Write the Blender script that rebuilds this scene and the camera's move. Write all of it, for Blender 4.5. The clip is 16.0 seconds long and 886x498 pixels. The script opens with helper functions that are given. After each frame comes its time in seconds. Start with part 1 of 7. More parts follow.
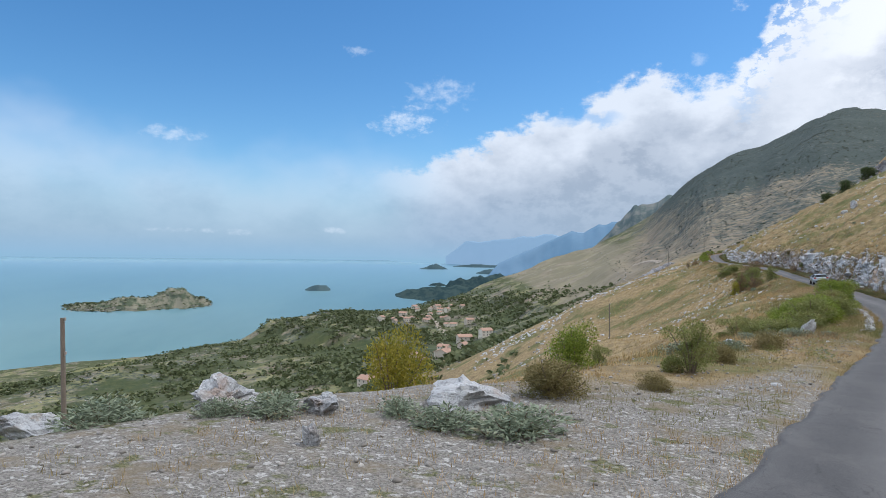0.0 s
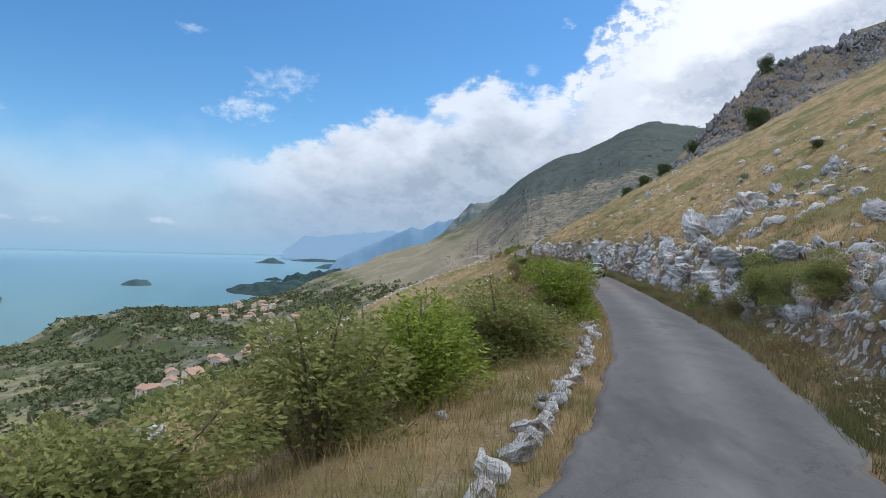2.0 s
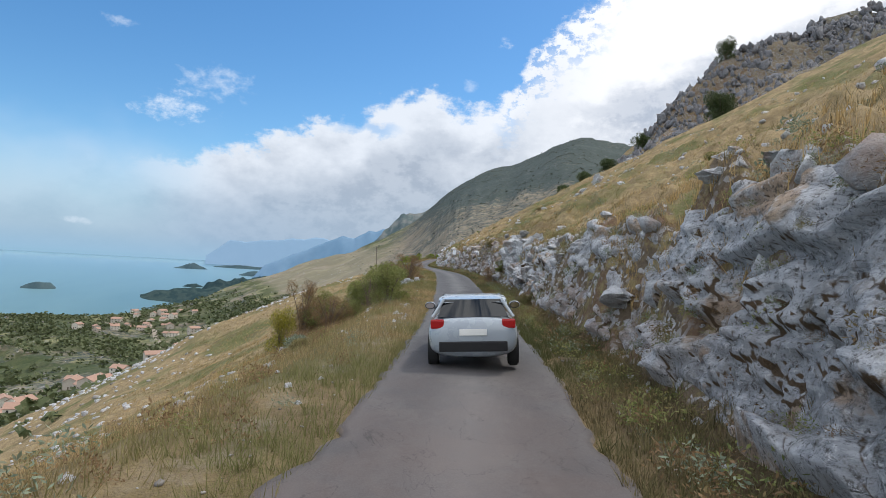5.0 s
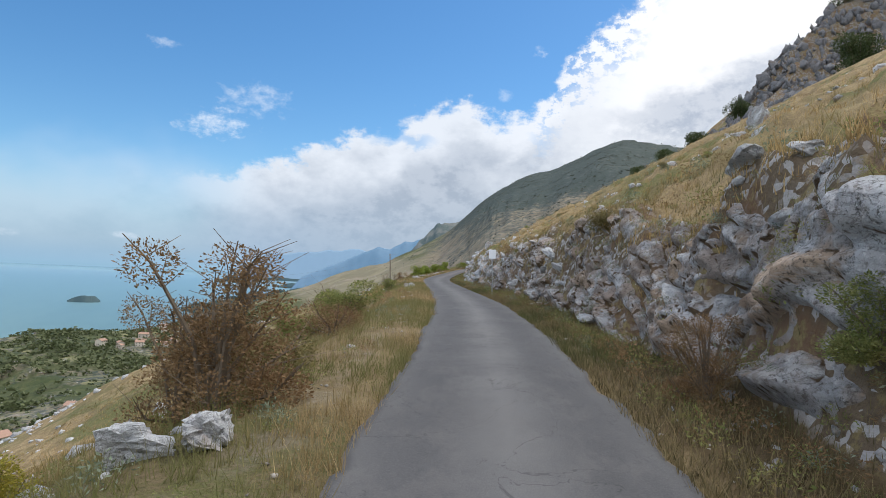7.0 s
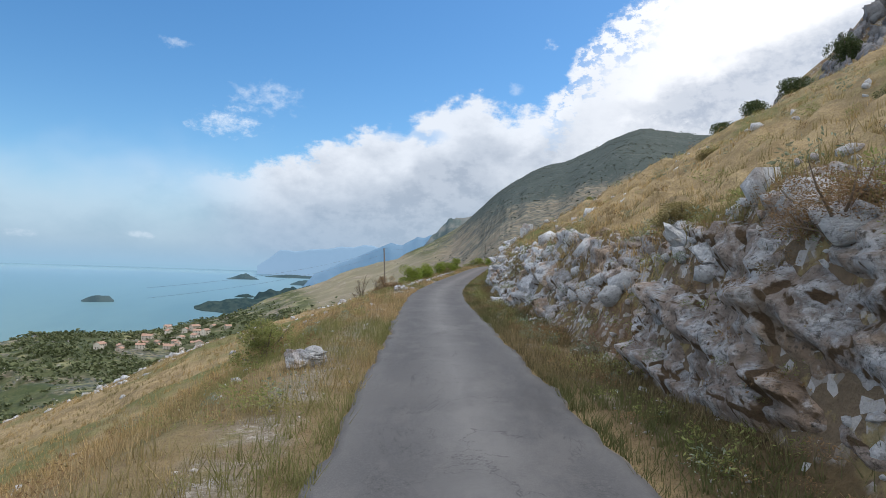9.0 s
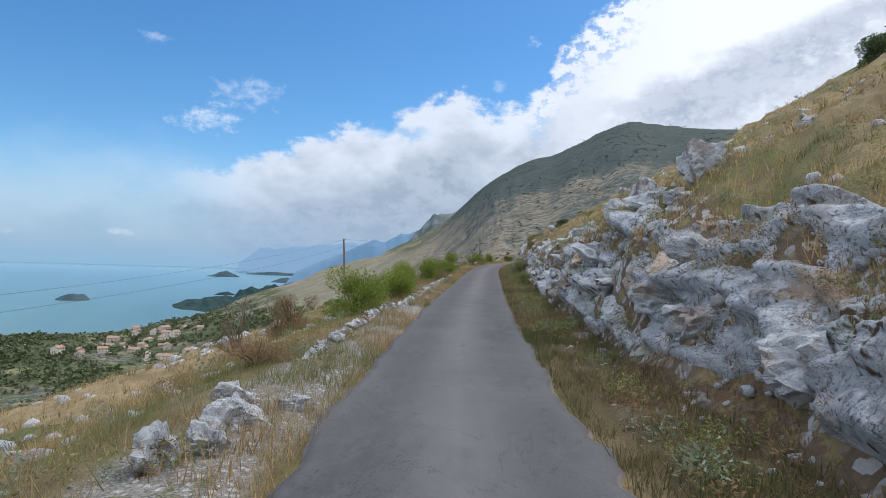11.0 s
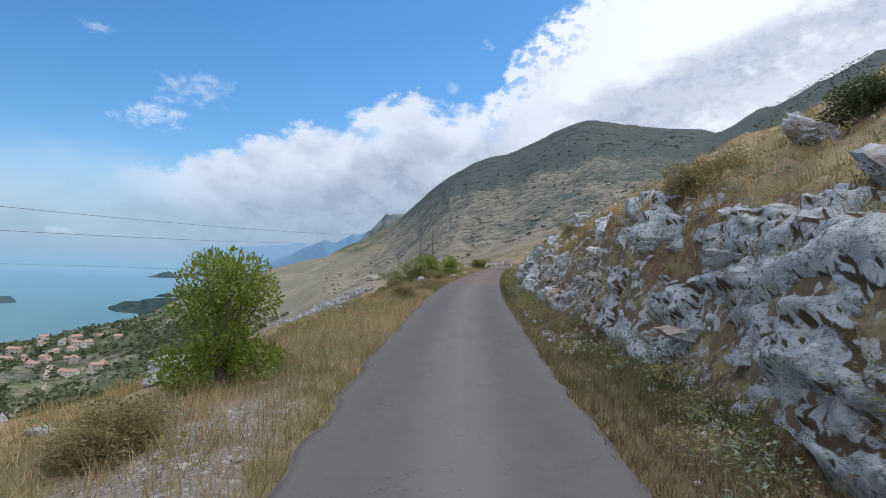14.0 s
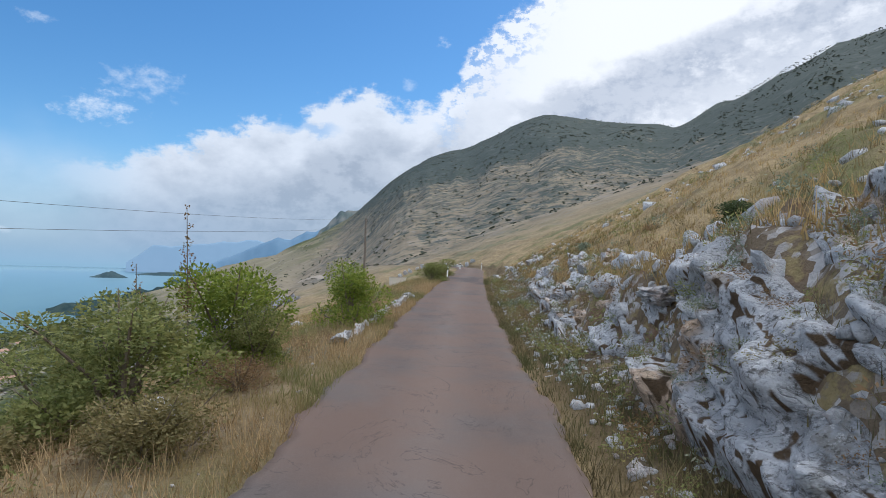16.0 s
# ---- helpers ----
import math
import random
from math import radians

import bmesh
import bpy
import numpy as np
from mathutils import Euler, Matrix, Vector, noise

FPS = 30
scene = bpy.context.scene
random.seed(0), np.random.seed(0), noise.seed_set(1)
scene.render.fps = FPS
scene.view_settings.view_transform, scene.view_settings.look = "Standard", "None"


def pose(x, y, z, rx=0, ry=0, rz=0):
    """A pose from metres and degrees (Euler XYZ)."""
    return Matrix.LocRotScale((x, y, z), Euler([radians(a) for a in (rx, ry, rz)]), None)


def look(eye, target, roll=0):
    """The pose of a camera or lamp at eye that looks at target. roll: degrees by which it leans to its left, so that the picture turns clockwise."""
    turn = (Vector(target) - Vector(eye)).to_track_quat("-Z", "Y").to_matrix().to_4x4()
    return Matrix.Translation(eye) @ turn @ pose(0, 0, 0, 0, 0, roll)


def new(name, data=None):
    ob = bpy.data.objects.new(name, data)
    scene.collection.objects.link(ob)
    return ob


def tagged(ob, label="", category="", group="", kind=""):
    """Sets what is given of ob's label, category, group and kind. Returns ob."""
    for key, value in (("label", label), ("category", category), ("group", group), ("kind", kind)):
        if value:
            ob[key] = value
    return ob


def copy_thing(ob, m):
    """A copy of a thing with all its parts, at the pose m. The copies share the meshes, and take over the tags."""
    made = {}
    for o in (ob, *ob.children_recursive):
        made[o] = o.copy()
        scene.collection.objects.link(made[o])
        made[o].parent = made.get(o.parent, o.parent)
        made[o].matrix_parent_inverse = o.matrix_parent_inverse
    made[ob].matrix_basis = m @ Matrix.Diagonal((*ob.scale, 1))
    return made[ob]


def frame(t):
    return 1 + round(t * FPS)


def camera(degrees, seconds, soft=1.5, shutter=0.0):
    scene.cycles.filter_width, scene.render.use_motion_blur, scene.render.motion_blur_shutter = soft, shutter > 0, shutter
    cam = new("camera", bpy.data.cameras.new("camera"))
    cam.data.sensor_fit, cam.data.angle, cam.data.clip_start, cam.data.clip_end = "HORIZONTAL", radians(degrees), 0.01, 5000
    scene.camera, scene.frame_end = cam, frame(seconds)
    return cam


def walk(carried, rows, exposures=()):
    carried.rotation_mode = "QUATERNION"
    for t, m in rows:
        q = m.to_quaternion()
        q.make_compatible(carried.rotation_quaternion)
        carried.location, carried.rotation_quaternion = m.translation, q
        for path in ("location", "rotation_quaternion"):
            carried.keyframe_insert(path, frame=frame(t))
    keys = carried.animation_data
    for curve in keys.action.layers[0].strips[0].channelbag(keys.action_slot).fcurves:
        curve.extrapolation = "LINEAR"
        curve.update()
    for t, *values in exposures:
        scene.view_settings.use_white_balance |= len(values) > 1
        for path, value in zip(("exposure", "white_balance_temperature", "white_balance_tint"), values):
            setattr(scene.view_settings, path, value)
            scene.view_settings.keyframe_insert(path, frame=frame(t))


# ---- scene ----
cam = camera(72.0, 16.0, soft=0.6)
PATH = [
    (0.0, 0.00, 0.00, 0.00, 90.69, -0.74, 22.01),
    (0.5, 2.07, 8.12, -0.41, 90.72, -1.09, 17.60),
    (1.0, 4.31, 16.04, -0.71, 90.68, -1.18, 13.60),
    (1.5, 6.62, 23.64, -1.06, 90.58, -1.57, 10.14),
    (2.0, 8.67, 30.83, -1.26, 90.54, -1.60, 7.30),
    (2.5, 10.42, 37.67, -1.43, 90.68, -1.63, 4.90),
    (3.0, 11.95, 44.97, -1.35, 90.98, -1.53, 2.73),
    (5.5, 15.78, 92.29, -1.13, 92.21, -3.35, 0.96),
    (6.0, 15.78, 104.03, -1.00, 92.55, -3.01, 2.08),
    (6.5, 15.81, 114.62, -0.77, 92.65, -2.81, 3.48),
    (7.0, 15.54, 124.38, -0.46, 92.65, -2.69, 4.44),
    (7.5, 15.06, 134.03, -0.03, 92.46, -2.22, 5.12),
    (8.0, 14.71, 142.82, 0.25, 92.25, -2.05, 5.69),
    (8.5, 14.16, 150.55, 0.42, 92.21, -2.00, 5.74),
    (11.0, 9.30, 193.21, 1.12, 91.90, -1.83, 4.14),
    (11.5, 8.96, 202.83, 1.34, 91.95, -1.71, 3.58),
    (12.0, 8.72, 212.76, 1.61, 92.01, -1.67, 2.95),
    (12.5, 8.60, 222.57, 1.90, 92.09, -1.69, 2.29),
    (13.0, 8.62, 232.27, 2.22, 92.13, -1.84, 1.53),
    (13.5, 8.62, 241.24, 2.54, 92.08, -1.63, 0.72),
    (14.0, 8.68, 250.07, 2.74, 92.15, -2.01, -0.26),
    (14.5, 9.01, 259.53, 3.15, 91.99, -1.95, -1.21),
    (15.0, 9.50, 268.75, 3.48, 91.96, -1.72, -2.22),
    (15.5, 10.11, 277.36, 3.77, 92.01, -1.64, -3.30),
    (16.0, 10.90, 285.58, 4.05, 92.02, -1.58, -4.31),
]
walk(cam, [(t, pose(x, y, z, rx, ry, rz)) for t, x, y, z, rx, ry, rz in PATH], [(0.0, 0.10, 6080, 10), (3.0, 0.12, 6120, 10), (5.5, 0.16, 6400, 10), (8.5, 0.16, 6400, 10), (11.0, 0.08, 6040, 10), (14.0, 0.06, 5980, 10), (16.0, 0.06, 6040, 10)])

# ------------------------------------------------------------------ world, sun
SUN_AZ, SUN_EL = radians(50), radians(58)      # azimuth clockwise from +y


def build_world():
    world = bpy.data.worlds.new("sky")
    scene.world = world
    world.use_nodes = True
    nt = world.node_tree
    nt.nodes.clear()
    N, L = nt.nodes, nt.links

    def m(op, a, b=None, c=None):
        n = N.new("ShaderNodeMath")
        n.operation = op
        for i, v in enumerate((a, b, c)):
            if v is None:
                continue
            if isinstance(v, (int, float)):
                n.inputs[i].default_value = v
            else:
                L.new(v, n.inputs[i])
        return n.outputs[0]

    def smooth(x, lo, hi, a=0.0, b=1.0):
        n = N.new("ShaderNodeMapRange")
        n.interpolation_type = "SMOOTHSTEP"
        L.new(x, n.inputs[0])
        for i, v in enumerate((lo, hi, a, b)):
            n.inputs[i + 1].default_value = v
        return n.outputs[0]

    def mix(fac, a, b, blend="MIX"):
        n = N.new("ShaderNodeMix")
        n.data_type, n.blend_type = "RGBA", blend
        if isinstance(fac, float):
            n.inputs[0].default_value = fac
        else:
            L.new(fac, n.inputs[0])
        for i, v in ((6, a), (7, b)):
            if isinstance(v, tuple):
                n.inputs[i].default_value = (*v, 1)
            else:
                L.new(v, n.inputs[i])
        return n.outputs[2]

    def ramp(x, stops):
        n = N.new("ShaderNodeValToRGB")
        n.color_ramp.interpolation = "LINEAR"
        els = n.color_ramp.elements
        while len(els) < len(stops):
            els.new(0.5)
        for e, (p, v) in zip(els, stops):
            e.position = p
            e.color = (v, v, v, 1) if isinstance(v, float) else (*v, 1)
        L.new(x, n.inputs[0])
        return n.outputs[0]

    co = N.new("ShaderNodeTexCoord")
    sep = N.new("ShaderNodeSeparateXYZ")
    L.new(co.outputs["Generated"], sep.inputs[0])
    dx, dy, dz = sep.outputs
    az = m("MULTIPLY", m("ARCTAN2", dx, dy), 57.29578)
    el = m("MULTIPLY", m("ARCSINE", dz), 57.29578)

    # clear sky
    sky = N.new("ShaderNodeTexSky")
    sky.sky_type = "NISHITA"
    sky.sun_disc = False
    sky.sun_elevation, sky.sun_rotation = SUN_EL, SUN_AZ
    sky.altitude, sky.air_density, sky.dust_density, sky.ozone_density = 400, 1.0, 0.6, 2.0
    hsv = N.new("ShaderNodeHueSaturation")
    hsv.inputs["Saturation"].default_value = 1.25
    hsv.inputs["Value"].default_value = SKY_GAIN
    L.new(sky.outputs[0], hsv.inputs["Color"])
    base = mix(1.0, hsv.outputs[0], (0.90, 1.03, 1.04), "MULTIPLY")

    # cloud deck: noise in the direction, flattened towards the horizon
    vec = N.new("ShaderNodeCombineXYZ")
    L.new(m("MULTIPLY", az, 0.06), vec.inputs[0])
    L.new(m("MULTIPLY", el, 0.085), vec.inputs[1])

    def noise_at(scale, detail, rough, off):
        mp = N.new("ShaderNodeMapping")
        mp.inputs["Location"].default_value = (off, off * 0.7, 0)
        L.new(vec.outputs[0], mp.inputs[0])
        n = N.new("ShaderNodeTexNoise")
        n.inputs["Scale"].default_value, n.inputs["Detail"].default_value, n.inputs["Roughness"].default_value = scale, detail, rough
        L.new(mp.outputs[0], n.inputs["Vector"])
        return n.outputs[0]

    big = noise_at(2.2, 3, 0.5, 3.1)
    fine = noise_at(5.5, 9, 0.64, 9.4)
    tiny = noise_at(15.0, 6, 0.62, 4.4)
    puff = m("ADD", m("ADD", m("MULTIPLY", m("SUBTRACT", big, 0.5), 2.5), m("MULTIPLY", m("SUBTRACT", fine, 0.5), 6.0)), m("MULTIPLY", m("SUBTRACT", tiny, 0.5), 2.2))
    # upper edge of the bank: azimuth and elevation in degrees
    un = N.new("ShaderNodeMapRange")
    L.new(az, un.inputs[0])
    un.inputs[1].default_value, un.inputs[2].default_value = -60, 60
    top = ((-60, 10.5), (-50, 8.0), (-34, 7.4), (-24.5, 8.4), (-20, 10.8), (-16, 12.2), (-11.4, 13.6), (-9.6, 13.0), (-8.4, 14.8), (-6.4, 16.1), (-3.2, 16.3), (-1.2, 15.8), (0.2, 14.6), (3.2, 15.6), (4.6, 17.2), (6.0, 19.6), (7.6, 21.6), (9.6, 23.2), (11.6, 24.8), (16, 29), (22, 38), (34, 60))
    edge = m("MULTIPLY", ramp(un.outputs[0], [((a + 60) / 120, e / 60) for a, e in top]), 60.0)
    under = m("SUBTRACT", edge, el)
    depth = m("ADD", under, puff)        # degrees below the bank's edge
    hard = smooth(depth, -0.25, 1.3)
    veil = smooth(m("ADD", under, m("MULTIPLY", m("SUBTRACT", big, 0.5), 8.0)), -4.0, 6.0)
    mask = mixs(N, L, smooth(az, -31, -20), m("MULTIPLY", veil, 0.6), hard)
    # mottled break-up of the bank's upper rim towards the sun
    gaps = noise_at(13.0, 6, 0.62, 33.0)
    slit = noise_at(3.2, 4, 0.55, 71.0)
    rim = m("MULTIPLY", smooth(depth, 7.5, 1.0), m("MULTIPLY", smooth(az, 2.5, 5.5), smooth(az, 16.5, 10.5)))
    holes = m("MULTIPLY", smooth(m("ADD", gaps, m("MULTIPLY", m("SUBTRACT", slit, 0.5), 0.5)), 0.49, 0.60), rim)
    slits = m("MULTIPLY", smooth(m("ABSOLUTE", m("SUBTRACT", m("ADD", el, m("MULTIPLY", m("SUBTRACT", fine, 0.5), 3.0)), 12.6)), 0.7, 0.1), m("MULTIPLY", smooth(az, -13, -10), smooth(az, -5, -7.5)))
    mask = m("MULTIPLY", mask, m("SUBTRACT", 1.0, m("MULTIPLY", holes, 0.8)))
    mask = m("MULTIPLY", mask, m("SUBTRACT", 1.0, m("MULTIPLY", slits, 0.55)))
    # white edge, grey belly; brighter towards the sun, where one long grey streak climbs across
    sunny = smooth(az, -5, 20)
    grey = noise_at(2.6, 6, 0.55, 21.0)
    low = smooth(m("ADD", depth, m("MULTIPLY", m("SUBTRACT", grey, 0.5), 15.0)), 0.8, 7.5)
    line = m("ADD", m("SUBTRACT", el, m("ADD", 15.6, m("MULTIPLY", m("SUBTRACT", az, 12.0), 0.27))), m("MULTIPLY", m("SUBTRACT", grey, 0.5), 7.0))
    streak = m("MULTIPLY", smooth(line, 1.4, -0.5), smooth(line, -9.0, -1.0, 0.35, 1.0))
    streak = m("MULTIPLY", streak, m("MULTIPLY", smooth(az, 6.0, 16.0), smooth(m("ADD", fine, m("MULTIPLY", m("SUBTRACT", grey, 0.5), 0.6)), 0.28, 0.52, 0.25, 1.0)))
    belly = mixs(N, L, smooth(az, 0, 12), low, streak)
    white = mix(sunny, (0.76, 0.80, 0.86), (0.97, 0.97, 0.98))
    shade = mix(sunny, (0.345, 0.40, 0.485), (0.42, 0.47, 0.56))
    belly2 = m("MULTIPLY", m("MULTIPLY", belly, mixf(N, L, sunny, 0.92, 0.95)), smooth(m("ADD", fine, m("MULTIPLY", m("SUBTRACT", tiny, 0.5), 0.5)), 0.60, 0.36, 0.68, 1.0))
    cloud = mix(belly2, white, shade)
    col = mix(m("MULTIPLY", mask, 0.97), base, cloud)

    # loose wisps in the blue
    def wisp(a0, e0, ra, re, strength, col):
        q = m("ADD", m("POWER", m("ABSOLUTE", m("DIVIDE", m("SUBTRACT", az, a0), ra)), 2.0), m("POWER", m("ABSOLUTE", m("DIVIDE", m("SUBTRACT", el, e0), re)), 2.0))
        body = m("SUBTRACT", m("ADD", 0.9, m("MULTIPLY", m("ADD", m("SUBTRACT", fine, 0.5), m("SUBTRACT", tiny, 0.5)), 4.5)), q)
        k = m("MULTIPLY", smooth(body, -0.1, 2.2), strength)
        return mix(k, col, (0.80, 0.86, 0.94))

    for a0, e0, ra, re, k in ((-25.6, 12.5, 3.4, 1.3, 0.85), (-22.2, 14.8, 3.4, 1.6, 0.5), (-46.5, 10.3, 3.4, 0.8, 0.55), (-30.4, 18.4, 1.5, 0.5, 0.5), (3.9, 20.7, 0.9, 0.5, 0.8), (0.7, 16.9, 0.9, 0.6, 0.35)):
        col = wisp(a0, e0, ra, re, k, col)
    # bright cloud added to the unseen sky, to lift the shaded rock faces
    back = m("MULTIPLY", m("MULTIPLY", smooth(noise_at(1.1, 6, 0.6, 55.0), 0.36, 0.56), m("MAXIMUM", smooth(m("ABSOLUTE", az), 62, 90), smooth(el, 31, 46))), 0.9)
    col = mix(back, col, (1.75, 1.76, 1.77))
    # low haze, and the water's far haze under the horizon
    haze_k = m("MULTIPLY", smooth(el, 10.0, 0.0), 0.75)
    left_k = smooth(az, 5, -35)
    haze = mix(left_k, (0.33, 0.42, 0.53), (0.28, 0.43, 0.60))
    col = mix(haze_k, col, haze)
    for a0, e0, ra, re, k in ((-45.0, 2.0, 3.2, 0.28, 0.45), (-40.6, 2.0, 1.2, 0.35, 0.4), (-32.2, 2.2, 1.4, 0.32, 0.4)):
        col = wisp(a0, e0, ra, re, k, col)
    col = mix(m("MULTIPLY", smooth(el, 2.2, -0.4), m("MULTIPLY", left_k, 0.85)), col, (0.29, 0.47, 0.63))
    col = mix(smooth(el, 0.3, -1.0), col, (0.27, 0.46, 0.60))
    bg = N.new("ShaderNodeBackground")
    L.new(col, bg.inputs[0])
    bg.inputs[1].default_value = 1.0
    out = N.new("ShaderNodeOutputWorld")
    L.new(bg.outputs[0], out.inputs[0])


def mixs(N, L, fac, a, b):
    n = N.new("ShaderNodeMix")
    for i, v in ((0, fac), (2, a), (3, b)):
        L.new(v, n.inputs[i])
    return n.outputs[0]


def mixf(N, L, fac, a, b):
    n = N.new("ShaderNodeMapRange")
    L.new(fac, n.inputs[0])
    n.inputs[3].default_value, n.inputs[4].default_value = a, b
    return n.outputs[0]


SKY_GAIN = 0.125
build_world()
lamp = bpy.data.lights.new("sun", "SUN")
lamp.energy, lamp.angle, lamp.color = 1.75, radians(4.0), (1.0, 0.95, 0.86)
sun = new("sun", lamp)
sun.matrix_world = look((math.sin(SUN_AZ) * math.cos(SUN_EL) * 100, math.cos(SUN_AZ) * math.cos(SUN_EL) * 100, math.sin(SUN_EL) * 100), (0, 0, 0))

# ------------------------------------------------------------------ materials
class Mat:
    """A small builder for node materials."""

    def __init__(self, name, rough=0.8, spec=0.3, metal=0.0):
        self.m = bpy.data.materials.new(name)
        self.m.use_nodes = True
        self.nt = self.m.node_tree
        self.N, self.L = self.nt.nodes, self.nt.links
        self.b = self.N["Principled BSDF"]
        self.b.inputs["Roughness"].default_value = rough
        self.b.inputs["Specular IOR Level"].default_value = spec
        self.b.inputs["Metallic"].default_value = metal
        self.co = self.N.new("ShaderNodeTexCoord").outputs["Object"]
        self.geo = self.N.new("ShaderNodeNewGeometry")

    def put(self, sock, v):
        if isinstance(v, tuple):
            sock.default_value = (*v, 1) if len(v) == 3 else v
        elif isinstance(v, (int, float)):
            sock.default_value = v
        else:
            self.L.new(v, sock)

    def world(self):
        self.co = self.geo.outputs["Position"]
        return self

    def noise(self, scale, detail=4, rough=0.6, stretch=None, dist=0.0):
        co = self.co
        if stretch:
            mp = self.N.new("ShaderNodeMapping")
            mp.inputs["Scale"].default_value = stretch
            self.L.new(co, mp.inputs[0])
            co = mp.outputs[0]
        n = self.N.new("ShaderNodeTexNoise")
        self.L.new(co, n.inputs["Vector"])
        for k, v in (("Scale", scale), ("Detail", detail), ("Roughness", rough), ("Distortion", dist)):
            n.inputs[k].default_value = v
        return n.outputs[0]

    def voro(self, scale, feature="F1", rand=1.0):
        n = self.N.new("ShaderNodeTexVoronoi")
        n.feature = feature
        self.L.new(self.co, n.inputs["Vector"])
        n.inputs["Scale"].default_value = scale
        n.inputs["Randomness"].default_value = rand
        return n.outputs[0]

    def voro_rand(self, scale):
        """A random grey for each cell."""
        n = self.N.new("ShaderNodeTexVoronoi")
        self.L.new(self.co, n.inputs["Vector"])
        n.inputs["Scale"].default_value = scale
        s = self.N.new("ShaderNodeSeparateColor")
        self.L.new(n.outputs["Color"], s.inputs[0])
        return s.outputs[0]

    def math(self, op, a, b=0.0):
        n = self.N.new("ShaderNodeMath")
        n.operation = op
        self.put(n.inputs[0], a), self.put(n.inputs[1], b)
        return n.outputs[0]

    def step(self, x, lo, hi, a=0.0, b=1.0):
        n = self.N.new("ShaderNodeMapRange")
        n.interpolation_type = "SMOOTHSTEP"
        self.put(n.inputs[0], x)
        for i, v in enumerate((lo, hi, a, b)):
            n.inputs[i + 1].default_value = v
        return n.outputs[0]

    def mix(self, fac, a, b, blend="MIX"):
        n = self.N.new("ShaderNodeMix")
        n.data_type, n.blend_type = "RGBA", blend
        self.put(n.inputs[0], fac), self.put(n.inputs[6], a), self.put(n.inputs[7], b)
        return n.outputs[2]

    def attr(self, name):
        n = self.N.new("ShaderNodeAttribute")
        n.attribute_name = name
        return n.outputs["Fac"]

    def rand(self):
        return self.N.new("ShaderNodeObjectInfo").outputs["Random"]

    def island(self):
        return self.geo.outputs["Random Per Island"]

    def axis(self, i):
        n = self.N.new("ShaderNodeSeparateXYZ")
        self.L.new(self.co, n.inputs[0])
        return n.outputs[i]

    def bump(self, h, strength=0.5, dist=0.05, chain=None):
        n = self.N.new("ShaderNodeBump")
        n.inputs["Strength"].default_value, n.inputs["Distance"].default_value = strength, dist
        self.put(n.inputs["Height"], h)
        if chain is not None:
            self.L.new(chain, n.inputs["Normal"])
        self.L.new(n.outputs[0], self.b.inputs["Normal"])
        return n.outputs[0]

    def color(self, c):
        self.put(self.b.inputs["Base Color"], c)
        return self

    def rough(self, r):
        self.put(self.b.inputs["Roughness"], r)
        return self

    def leafy(self, amount=0.35):
        self.b.inputs["Transmission Weight"].default_value = 0.0
        self.b.inputs["Subsurface Weight"].default_value = 0.0
        t = self.N.new("ShaderNodeBsdfTranslucent")
        src = self.b.inputs["Base Color"].links[0].from_socket
        self.L.new(src, t.inputs[0])
        mx = self.N.new("ShaderNodeMixShader")
        mx.inputs[0].default_value = amount
        self.L.new(self.b.outputs[0], mx.inputs[1])
        self.L.new(t.outputs[0], mx.inputs[2])
        self.L.new(mx.outputs[0], self.N["Material Output"].inputs[0])
        return self

    def glow(self, c, k):
        self.put(self.b.inputs["Emission Color"], c)
        self.b.inputs["Emission Strength"].default_value = k
        return self


